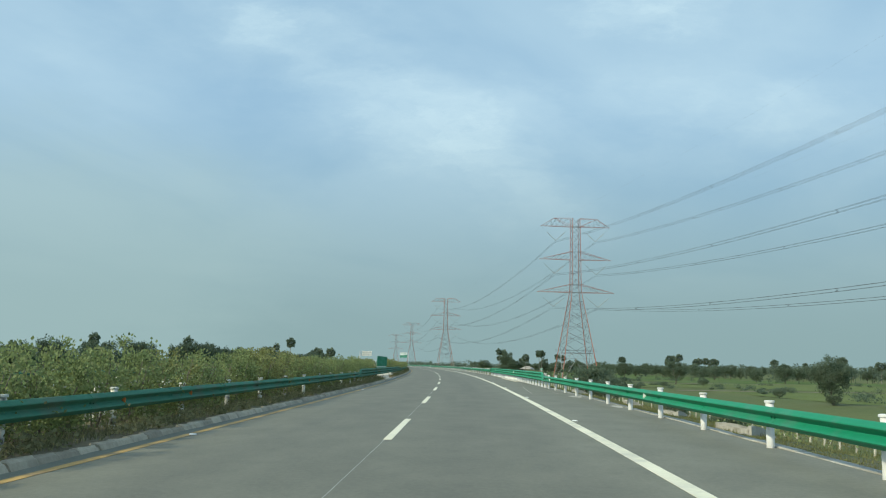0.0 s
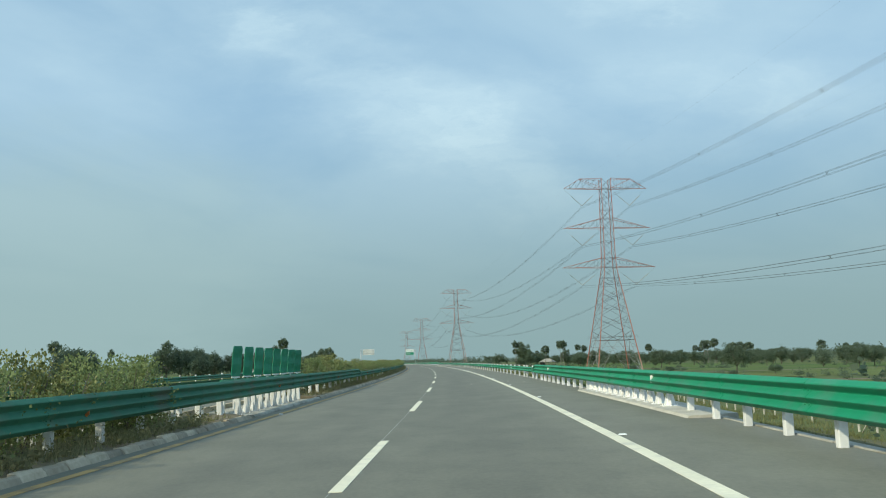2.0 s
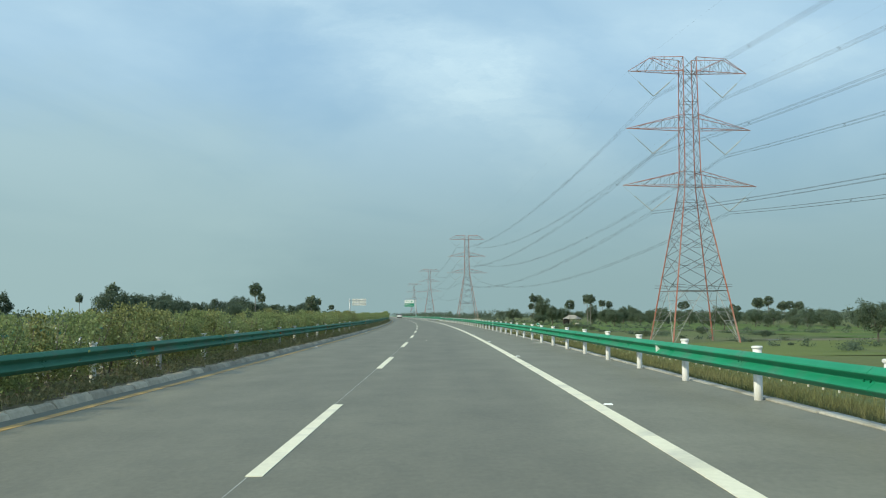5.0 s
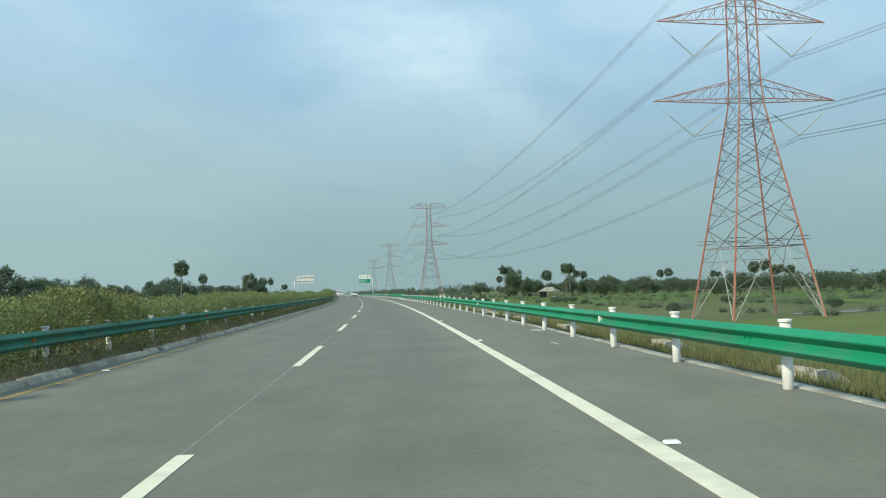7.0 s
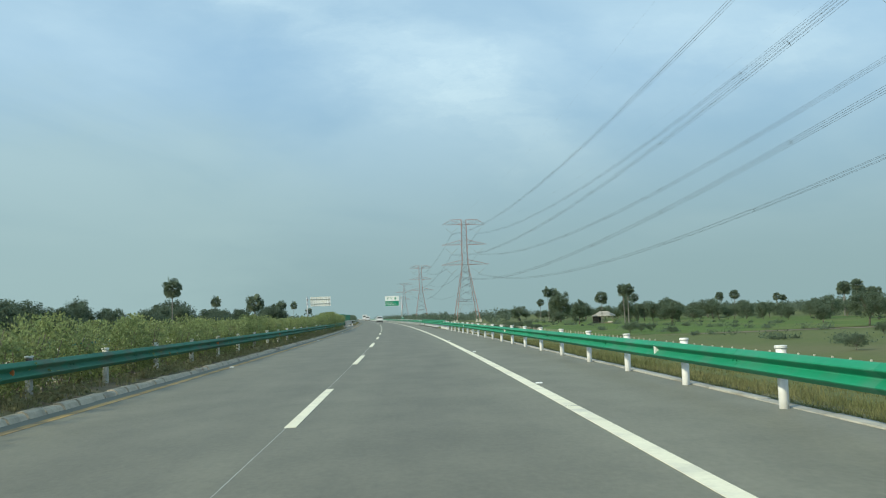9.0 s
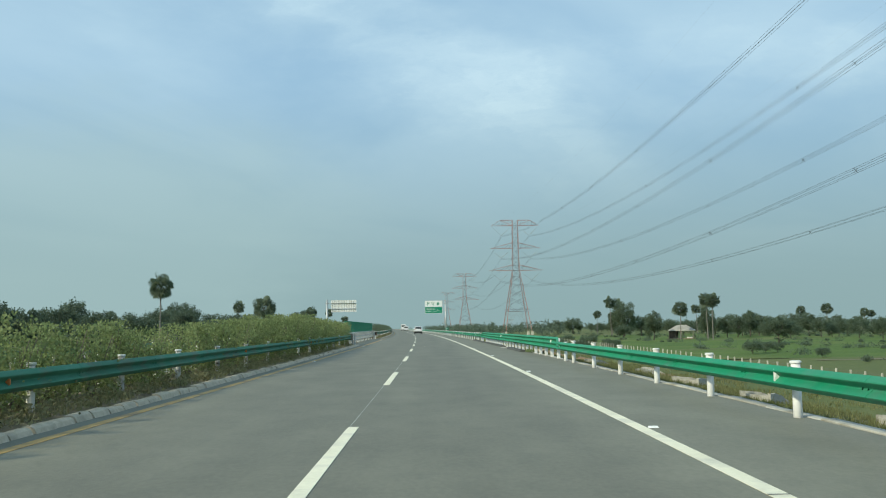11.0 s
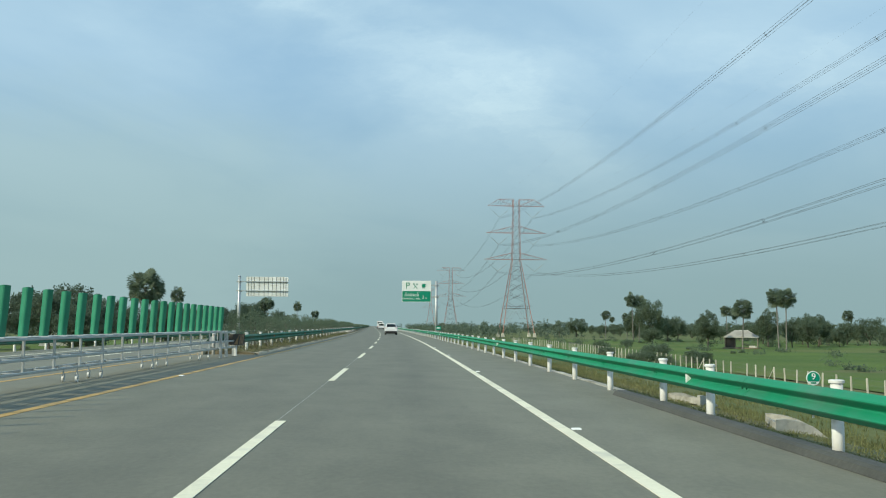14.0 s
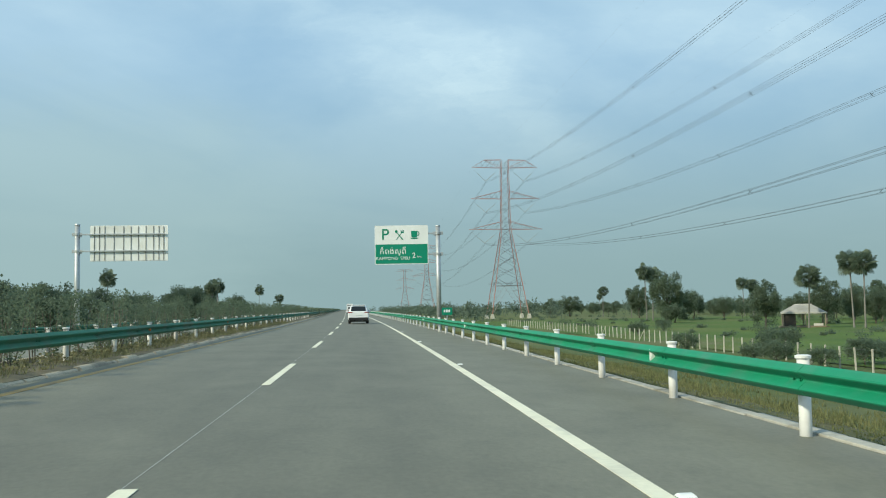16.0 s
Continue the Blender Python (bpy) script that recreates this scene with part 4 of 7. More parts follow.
def movable_barrier(s0, count):
    """A wheeled steel fence with three rails each side, uprights, castors and a row of green louvres."""
    unit = 2.92
    louvre = Build()
    rows = []
    for i in range(13):
        q = i / 12
        curl = 0.035 * math.exp(-q * 6)
        wide = 0.86 + 0.08 * min(1.0, q * 2.2)
        arc = [((-0.100 + 0.200 * j / 8) * wide + 0.055 * q, -0.078 * math.sin(math.pi * j / 8) - curl * 0.5) for j in range(9)]
        z = 1.0 + 0.90 * q
        rows.append([(x, y, z + (0.012 * math.cos(math.pi * (k / 8 - 0.5)) if i == 12 else 0)) for k, (x, y) in enumerate(arc)] + [(x, y + 0.010, z) for x, y in reversed(arc)])
    louvre.loft(rows)
    louvre = louvre.mesh("louvre", M_LOUVRE, False)
    top, low, ledge = Build(), Build(), Build()
    top.box((-0.03, 0.008, -0.025), (0.03, unit - 0.008, 0.025), 0.01)
    top_m = top.mesh("rail", M_GALV)
    low.box((-0.022, 0.02, -0.026), (0.022, unit - 0.02, 0.026), 0.009)
    low_m = low.mesh("rail", M_GALV)
    ledge.box((-0.25, -0.3, -0.008), (0.25, 0.3, 0.008), 0.003)
    ledge_m = ledge.mesh("ledge", M_GALV)
    up = Build()
    up.box((-0.024, -0.022, 0.31), (0.024, 0.022, 0.945), 0.005)
    up_m = up.mesh("upright", M_GALV)
    cross = Build()
    cross.box((-0.22, -0.022, -0.01), (0.22, 0.022, 0.01), 0.003)
    cross_m = cross.mesh("cross_bar", M_GALV)
    fork = Build()
    fork.tube((0, 0, 0.12), (0, 0, 0.34), 0.016, 0.016, 8)
    fork.box((-0.03, -0.035, 0.05), (-0.022, 0.035, 0.16))
    fork.box((0.022, -0.035, 0.05), (0.03, 0.035, 0.16))
    fork_m = fork.mesh("castor", M_GALV)
    wheel = Build()
    wheel.tube((-0.02, 0, 0.065), (0.02, 0, 0.065), 0.065, 0.065, 14)
    wheel_m = wheel.mesh("wheel", M_POST)
    for i in range(count):
        t = thing("movable_barrier", "wheeled galvanised steel barrier unit with green anti-glare louvres", "barrier", on_road(s0 + i * unit, -5.4), group="movable barrier units")
        for x in (-0.22, 0.22):
            for z, m in ((0.95, top_m), (0.575, low_m), (0.335, low_m)):
                part("rail", m, parent=t, at=Matrix.Translation((x, 0, z)))
        for y in (1.32, 2.78):
            part("upright", up_m, parent=t, at=Matrix.Translation((0.20, y, 0)))
            for z in (0.335, 0.575, 0.955):
                part("cross_bar", cross_m, parent=t, at=Matrix.Translation((0, y, z)))
        for y in (0.70, 1.673, 2.647):
            part("louvre", louvre, parent=t, at=pose(0.03, y, 0, 0, 0, 20))
            part("ledge", ledge_m, parent=t, at=Matrix.Translation((0, y, 0.985)))
        if i % 2 == 0:
            for x in (-0.09, 0.19):
                for y in (1.2, 2.75):
                    c = part("castor", fork_m, parent=t, at=Matrix.Translation((x, y, 0.015)))
                    part("wheel", wheel_m, parent=c, label="white castor wheel")


movable_barrier(333.5, 14)

# ==== power line ====
LINE_WAY = Vector((-52.2, 423.7, 0)).normalized()
ARMS = ((48.15, 11.9), (36.9, 12.4), (25.85, 13.3))   # height and half length of the cross arms, with the foot at FOOT
FOOT = -4.8
DROP = 4.85   # from a cross arm down to its conductors


def tower_half(z):
    """Half the side of the lattice body at a height over the foot."""
    return float(np.interp(z, (0, 30.0, 33.5, 56.0), (6.5, 1.75, 1.55, 1.3)))


def build_pylon(centre, fine=True):
    t = thing("transmission_tower", "tall lattice steel transmission tower in faded red oxide", "pylon", Matrix.Translation(centre) @ Matrix.Rotation(radians(8.4), 4, "Z"), group="transmission towers")
    corner = lambda i, z: Vector(((1, -1, -1, 1)[i] * tower_half(z), (1, 1, -1, -1)[i] * tower_half(z), z))
    top = 55.7
    levels = [13.1, 17.2, 21.0, 24.5, 27.7, 30.65, 33.2, 35.8, 38.4, 41.7, 44.3, 46.9, 50.0, 52.9, top]
    for i in range(4):
        b = Build()
        for z0, z1 in zip((0, 30.0, 33.5), (30.0, 33.5, top)):
            b.tube(corner(i, z0), corner(i, z1), 0.155 if z0 < 30 else 0.115, 0.115 if z0 < 30 else 0.09, 4)
        part("leg", b, M_RED_STEEL, t)
        b = Build()
        c = corner(i, 0)
        b.loft([[(c.x + dx * w, c.y + dy * w, z) for dx, dy in ((-1, -1), (1, -1), (1, 1), (-1, 1))] for z, w in ((-1.2, 0.7), (0.45, 0.45))])
        part("footing", b, M_CONCRETE, t, "concrete footing")
    for i in range(4):
        b = Build()
        j = (i + 1) % 4
        for k in range(len(levels) - 1):
            z0, z1 = levels[k], levels[k + 1]
            w = 0.062 if z0 < 25 else 0.048
            for q, o in ((i, j), (j, i)):
                if fine:
                    one = Build()
                    one.bar(corner(q, z0), corner(o, z1), w)
                    part("brace", one, M_GREY_STEEL, t)
                else:
                    b.bar(corner(q, z0), corner(o, z1), w)
            if fine and z0 < 26:
                mid = (corner(i, z0) + corner(j, z0) + corner(i, z1) + corner(j, z1)) / 4
                for q in (i, j):
                    a = (corner(q, z0) + corner(q, z1)) / 2
                    b.bar(a, (a + mid) / 2 + Vector((0, 0, -0.1)), 0.04)
                    b.bar(a, mid.lerp(corner(q, z1), 0.5), 0.035)
            if k in (4, 5, 6, 10, 11, 13, 14):
                b.bar(corner(i, z0), corner(j, z0), 0.06)
        tagged(part("bracing", b, M_GREY_STEEL, t), kind="stuff")
        # the foot of the face: an inverted V up to a belt, struts between it and the legs, a V above the belt
        b, low = Build(), Build()
        belt = 10.4
        mid = (corner(i, belt) + corner(j, belt)) / 2
        b.bar(corner(i, belt), corner(j, belt), 0.07)
        b.bar(corner(i, 11.3).lerp(corner(j, 11.3), 0.22), corner(i, 11.3).lerp(corner(j, 11.3), 0.78), 0.05)
        for q, o in ((i, j), (j, i)):
            b.bar(mid, corner(q, 13.1), 0.075)
            low.bar(corner(q, 0.3), mid, 0.055)
            if fine:
                steps = (1.6, 3.2, 4.8, 6.4, 8.6)
                for n, z in enumerate(steps):
                    on_diag = corner(q, 0.3).lerp(mid, (z - 0.3) / (belt - 0.3))
                    low.bar(corner(q, z), on_diag, 0.04)
                    if n:
                        low.bar(corner(q, steps[n - 1]), on_diag, 0.035)
                b.bar(corner(q, 8.6).lerp(mid, 0.02), corner(q, belt).lerp(mid, 0.5), 0.04)
                # climbing guard: bars that stand out round the leg
                way = (corner(o, 11.3) - corner(q, 11.3)).normalized()
                for dz in (0.0, 0.45):
                    b.bar(corner(q, 11.1 + dz) - way * 1.1, corner(q, 11.1 + dz) + way * 1.5, 0.045)
        tagged(part("belt", b, M_GREY_STEEL, t), kind="stuff")
        tagged(part("foot_bracing", low, M_PALE_STEEL, t, "pale galvanised bracing between the legs"), kind="stuff")
    b = Build()
    for z in (10.4, 30.65, 41.7, 52.9):
        b.bar(corner(0, z), corner(2, z), 0.05)
        b.bar(corner(1, z), corner(3, z), 0.05)
    tagged(part("plan_bracing", b, M_GREY_STEEL, t), kind="stuff")
    for level, (za, half) in enumerate(ARMS):
        z = za - FOOT
        for sd in (-1, 1):
            tip = Vector((sd * half, 0, z))
            h = tower_half(z)
            b, g = Build(), Build()
            up = 2.75
            knee = sd * half * 0.62
            lows = [Vector((sd * h, e * h, z)) for e in (-1, 1)]
            ups = [Vector((sd * tower_half(z + up), e * tower_half(z + up), z + up)) for e in (-1, 1)]
            for lo, hi in zip(lows, ups):
                b.tube(lo, tip, 0.085, 0.06, 4)
                if level == 0:
                    kn = Vector((knee, (hi.y) * 0.38, z + up))
                    b.tube(hi, kn, 0.075, 0.06, 4)
                    b.tube(kn, tip, 0.06, 0.06, 4)
                    b.tube(lo, kn, 0.05, 0.05, 4)
                else:
                    b.tube(hi, tip, 0.075, 0.055, 4)
                n = 6
                for q in range(n):
                    a0, a1 = q / n, (q + 1) / n
                    u0 = hi.lerp(tip, a0)
                    if level == 0:
                        u0 = Vector((hi.x + (tip.x - hi.x) * a0, hi.y * (1 - a0), z + up if a0 < 0.55 else z + up * (1 - a0) / 0.45))
                    g.bar(u0, lo.lerp(tip, a1), 0.035)
                    g.bar(lo.lerp(tip, a0), u0, 0.03)
            for q in range(1, 6):
                g.bar(lows[0].lerp(tip, q / 6), lows[1].lerp(tip, (q - 1) / 6), 0.03)
                g.bar(ups[0].lerp(tip, q / 6) if level else lows[1].lerp(tip, q / 6), ups[1].lerp(tip, q / 6) if level else lows[0].lerp(tip, q / 6), 0.03)
            arm = part("cross_arm", b, M_RED_STEEL, t)
            tagged(part("lattice", g, M_GREY_STEEL, arm), kind="stuff")
            low = Vector((sd * half * 0.58, 0, z - DROP))
            for x in (half * 0.99, half * 0.135):
                b = Build()
                top_pt = Vector((sd * x, 0, z - 0.25))
                b.tube(Vector((sd * x, 0, z)), top_pt, 0.03, 0.03, 4)
                d = low - top_pt
                start = top_pt + d * 0.38
                b.tube(top_pt, start, 0.02, 0.02, 4)
                way = (low - start).normalized()
                u = way.orthogonal().normalized()
                v = way.cross(u)
                n, sides = (22, 7) if fine else (1, 5)
                ring = lambda p, q: [p + (u * math.cos(6.2832 * k / sides) + v * math.sin(6.2832 * k / sides)) * q for k in range(sides)]
                rings = []
                for q in range(n):
                    rings += [ring(start.lerp(low, (q + 0.05) / n), 0.05), ring(start.lerp(low, (q + 0.30) / n), 0.13), ring(start.lerp(low, (q + 0.95) / n), 0.05)]
                b.loft(rings)
                part("insulator_string", b, M_INSULATOR, t, "pale glass insulator string")
    return t


STEP = Vector((-52.2, 423.7, 0))
A0 = Vector((38.6, 286.9, FOOT))
pylon_spots = [A0 - STEP * 1.0, A0, A0 + STEP + Vector((0, 0, 3.0)), A0 + STEP * 1.98 + Vector((0, 0, 1.5)), A0 + STEP * 2.95]
pylons = [build_pylon(p, i in (1, 2)) for i, p in enumerate(pylon_spots)]


def cable(a, b, sag, r, twin, label, spaced=True):
    t = thing("overhead_cable", label, "cable", group="overhead cables")
    side = LINE_WAY.cross(Vector((0, 0, 1)))
    offs = [side * dx + Vector((0, 0, dz)) for dx, dz in ((-0.22, 0.0), (0.22, 0.0), (-0.22, -0.45), (0.22, -0.45))] if twin else [Vector((0, 0, 0))]
    n = 48
    line = [a.lerp(b, i / n) - Vector((0, 0, 4 * sag * (i / n) * (1 - i / n))) for i in range(n + 1)]
    for o in offs:
        m = Build()
        m.loft([[p + o + side * (r * math.cos(q)) + Vector((0, 0, r * math.sin(q))) for q in (0, 2.094, 4.189)] for p in line])
        part("wire", m, M_CABLE, t)
    if twin and spaced:
        for k in range(3, n - 2, 5):
            m = Build()
            c = line[k]
            for u, v in ((0, 3), (1, 2)):
                m.tube(c + offs[u], c + offs[v], 0.03, 0.03, 4)
            part("spacer", m, M_CABLE, t)


def arm_point(pylon, x, z):
    return pylon.matrix_basis @ Vector((x, 0, z - FOOT))


for i in range(len(pylons) - 1):
    p, q = pylons[i], pylons[i + 1]
    for za, half in ARMS:
        for sd in (-1, 1):
            cable(arm_point(p, sd * half * 0.58, za - DROP - 0.1), arm_point(q, sd * half * 0.58, za - DROP - 0.1), 8.6, 0.020, i < 3, "bundle of sagging grey conductor cables between towers", i < 2)
    for sd in (-1, 1):
        cable(arm_point(p, sd * 11.9, 48.15), arm_point(q, sd * 11.9, 48.15), 7.0, 0.004, False, "thin earth wire along the tower tops")

# ==== signs ====


def text_part(body, size, x, z, y, mat, parent, label=""):
    """Writing as a mesh, set upright and facing -y."""
    cu = bpy.data.curves.new("lettering", "FONT")
    cu.body, cu.size, cu.extrude = body, size, 0.004
    cu.align_x, cu.align_y = "CENTER", "CENTER"
    tmp = bpy.data.objects.new("lettering", cu)
    scene.collection.objects.link(tmp)
    me = bpy.data.meshes.new_from_object(tmp.evaluated_get(bpy.context.evaluated_depsgraph_get()))
    bpy.data.objects.remove(tmp)
    me.materials.clear()
    me.materials.append(mat)
    ob = part("lettering", me, parent=parent, label=label, at=pose(x, y, z, 90, 0, 0))
    return ob


def rounded(x0, x1, z0, z1, y0, y1, r=0.08):
    b = Build()
    pts = []
    for cx, cz, a in ((x1 - r, z1 - r, 0), (x0 + r, z1 - r, 90), (x0 + r, z0 + r, 180), (x1 - r, z0 + r, 270)):
        for k in range(5):
            q = radians(a + 22.5 * k)
            pts.append((cx + r * math.cos(q), cz + r * math.sin(q)))
    b.loft([[(x, y, z) for x, z in pts] for y in (y0, y1)])
    return b


def clamp(b, z, r, side):
    b.tube((0, 0, z - 0.07), (0, 0, z + 0.07), r + 0.03, r + 0.03, 14)
    b.box((side * 0.10 - 0.05 if side < 0 else 0.05, -0.09, z - 0.16), (side * 0.30 + 0.02 if side < 0 else 0.28, 0.09, z - 0.10))
    b.box((-0.34, -0.09, z - 0.11), (0.34, -0.05, z + 0.11), 0.01)


def parking_sign():
    base = Vector((-27.16, 448.7, 0))
    t = thing("road_sign", "green and white service area sign on a tall galvanised pole", "sign", Matrix.Translation((base.x, base.y, P(449.5, 6.6).z - 0.1)) @ Matrix.Rotation(radians(4.0), 4, "Z"))
    z0 = -t.location.z
    b = Build()
    b.tube((0, 0, -0.6), (0, 0, z0 + 6.77), 0.165, 0.155, 16)
    pole = part("pole", b, M_GALV, t, smooth=True)
    b = Build()
    b.tube((0, 0, z0 + 6.75), (0, 0, z0 + 6.81), 0.175, 0.16, 16)
    part("cap", b, M_GALV, pole)
    for z in (z0 + 6.28, z0 + 4.88):
        b = Build()
        clamp(b, z, 0.16, -1)
        b.box((-3.98, 0.02, z - 0.05), (-0.08, 0.10, z + 0.05), 0.012)
        part("arm", b, M_GALV, t, "horizontal steel arm")
    x0, x1, zb, zt = -4.25, -0.66, z0 + 4.22, z0 + 6.84
    panel = part("panel", rounded(x0, x1, zb, zt, -0.03, 0.0), M_SIGN_WHITE, t)
    part("green_field", rounded(x0 + 0.05, x1 - 0.05, zb + 0.05, zb + 1.35, -0.036, -0.031, 0.06), M_SIGN_GREEN, panel, "green lower half of the sign")
    y = -0.040
    text_part("P", 1.07, x0 + 0.70, zt - 0.64, y, M_SIGN_GREEN, panel, "green letter P")
    text_part("KAMPONG  SPEU", 0.298, x0 + 1.22, zb + 0.40, y, M_SIGN_WHITE, panel, "white place name")
    text_part("2", 0.50, x0 + 2.62, zb + 0.58, y, M_SIGN_WHITE, panel)
    text_part("km", 0.22, x0 + 2.98, zb + 0.50, y, M_SIGN_WHITE, panel)
    text_part("\u1780\u17c6\u1796\u1784\u17cb\u179f\u17d2\u1796\u17ba", 0.52, x0 + 1.22, zb + 0.86, y, M_SIGN_WHITE, panel, "white place name in Khmer script")
    cx, cz = x0 + 1.66, zt - 0.66
    b = Build()
    for sd in (-1, 1):
        a, c = Vector((cx - sd * 0.20, y, cz + 0.22)), Vector((cx + sd * 0.22, y, cz - 0.30))
        w = Vector((0.030, 0, 0.012))
        b.loft([[a - w, a + w, a + w + Vector((0, -0.004, 0)), a - w + Vector((0, -0.004, 0))], [c - w * 1.4, c + w * 1.4, c + w * 1.4 + Vector((0, -0.004, 0)), c - w * 1.4 + Vector((0, -0.004, 0))]])
    ell = [(cx - 0.205 + 0.085 * math.cos(q), cz + 0.25 + 0.12 * math.sin(q)) for q in np.linspace(0, 6.0, 12)]
    b.loft([[(x, yy, z) for x, z in ell] for yy in (y, y - 0.004)])
    for dx in (-0.08, 0.0, 0.08):
        b.box((cx + 0.19 + dx - 0.018, y - 0.004, cz + 0.2), (cx + 0.19 + dx + 0.018, y, cz + 0.36))
    b.box((cx + 0.10, y - 0.004, cz + 0.15), (cx + 0.29, y, cz + 0.21))
    part("cutlery_symbol", b, M_SIGN_GREEN, panel, "green crossed spoon and fork symbol")
    cx = x0 + 2.68
    b = Build()
    b.loft([[(cx - 0.24, yy, cz + 0.28), (cx + 0.19, yy, cz + 0.28), (cx + 0.16, yy, cz - 0.16), (cx - 0.20, yy, cz - 0.16)] for yy in (y, y - 0.004)])
    b.loft([[(cx - 0.30, yy, cz - 0.19), (cx + 0.27, yy, cz - 0.19), (cx + 0.17, yy, cz - 0.26), (cx - 0.20, yy, cz - 0.26)] for yy in (y, y - 0.004)])
    ring = [(cx + 0.19 + r * math.cos(q) * 0.8, cz + 0.09 + r * math.sin(q)) for r, qs in ((0.17, np.linspace(-1.5, 1.5, 10)), (0.11, np.linspace(1.5, -1.5, 10))) for q in qs]
    b.loft([[(x, yy, z) for x, z in ring] for yy in (y, y - 0.004)])
    part("cup_symbol", b, M_SIGN_GREEN, panel, "green cup symbol")


def back_sign():
    t = thing("road_sign", "white ribbed back of a large sign on a galvanised pole", "sign", Matrix.Translation((-52.05, 449.2, P(453, -18.4).z - 0.3)) @ Matrix.Rotation(radians(8.0), 4, "Z"))
    z0 = -t.location.z
    b = Build()
    b.tube((0, 0, -0.8), (0, 0, z0 + 7.40), 0.195, 0.175, 16)
    pole = part("pole", b, M_GALV, t, smooth=True)
    b = Build()
    b.tube((0, 0, z0 + 7.38), (0, 0, z0 + 7.45), 0.20, 0.18, 16)
    part("cap", b, M_GALV, pole)
    x0, x1, zb, zt = 0.85, 6.10, z0 + 4.86, z0 + 7.34
    edges = [0, 0.28, 0.62, 0.98, 1.60, 2.24, 2.74, 3.24, 3.74, 4.26, 4.62, 4.95, x1 - x0]
    panel = part("panel", rounded(x0, x1, zb, zt, 0.03, 0.05, 0.04), M_SIGN_BACK, t)
    for a, c in zip(edges, edges[1:]):
        b = Build()
        b.box((x0 + a + 0.012, 0.015, zb + 0.03), (x0 + c - 0.012, 0.029, zt - 0.03), 0.004)
        part("sheet", b, M_SIGN_BACK, panel)
        b = Build()
        b.box((x0 + c - 0.022, -0.012, zb + 0.06), (x0 + c + 0.022, 0.014, zt - 0.06), 0.004)
        if c < 5.2:
            part("rib", b, M_GREY_STEEL, panel, "grey stiffening rib")
    for z in (z0 + 6.72, z0 + 5.56):
        b = Build()
        clamp(b, z, 0.18, 1)
        b.box((0.1, -0.13, z - 0.05), (x1 - 0.12, -0.015, z + 0.05), 0.015)
        part("arm", b, M_GALV, t, "horizontal steel arm")


parking_sign()
back_sign()


def marker(s, digit, lat, centre):
    """A small round marker on a stem; centre is its height over the road."""
    t = thing("distance_marker", "round green and white distance marker above the guard rail", "sign", on_road(s, lat, -0.25, -4), group="distance markers")
    z = centre + 0.25
    b = Build()
    b.tube((0, 0, z - 0.42), (0, 0, z - 0.06), 0.012, 0.012, 8)
    part("stem", b, M_GALV, t)
    b = Build()
    b.tube((0, -0.03, z), (0, -0.024, z), 0.075, 0.075, 24)
    disc = part("disc", b, M_SIGN_WHITE, t)
    b = Build()
    ring = [(0.066 * math.cos(q), z + 0.066 * math.sin(q)) for q in np.linspace(radians(-30), radians(210), 18)]
    b.loft([[(x, y, h) for x, h in ring] for y in (-0.036, -0.031)])
    part("green_field", b, M_SIGN_GREEN, disc)
    text_part(digit, 0.096, 0, z + 0.015, -0.038, M_SIGN_WHITE, disc)
    b = Build()
    for k in range(3):
        b.box((-0.026 + 0.019 * k, -0.036, z - 0.056), (-0.012 + 0.019 * k, -0.031, z - 0.042))
    part("writing", b, M_SIGN_GREEN, disc)


marker(36.2, "6", 6.02, 1.03)
marker(153.2, "7", 6.02, 0.83)
marker(348.05, "9", 6.02, 0.835)
km = thing("distance_plate", "small green plate with white writing beside the sign pole", "sign", on_road(443.0, 6.75, -0.15))
b = Build()
b.tube((0, 0, -0.2), (0, 0, 1.2), 0.03, 0.03, 8)
part("stem", b, M_GALV, km)
plate = part("plate", rounded(-0.32, 0.32, 1.12, 1.56, -0.04, -0.03, 0.06), M_SIGN_GREEN, km)
b = Build()
for k in range(3):
    b.box((-0.2 + 0.14 * k, -0.046, 1.28), (-0.1 + 0.14 * k, -0.041, 1.44))
part("writing", b, M_SIGN_WHITE, plate)

# ==== plants ====


def leaf(b, c, way, size, slim, r):
    """One folded leaf: two triangles about its midrib."""
    way = way.normalized()
    u = way.orthogonal().normalized()
    u.rotate(Matrix.Rotation(r.uniform(0, 6.28), 3, way))
    tip = c + way * size
    mid = c + way * size * 0.45
    side = u * size * slim
    i = len(b.v)
    b.v += [tuple(c), tuple(mid + side), tuple(tip), tuple(mid - side)]
    b.f += [(i, i + 1, i + 2, i + 3)]


def spread_dir(r, up=0.3):
    a = r.uniform(0, 6.283)
    z = r.uniform(-0.6 + up, 0.75 + up)
    return Vector((math.cos(a), math.sin(a), z)).normalized()


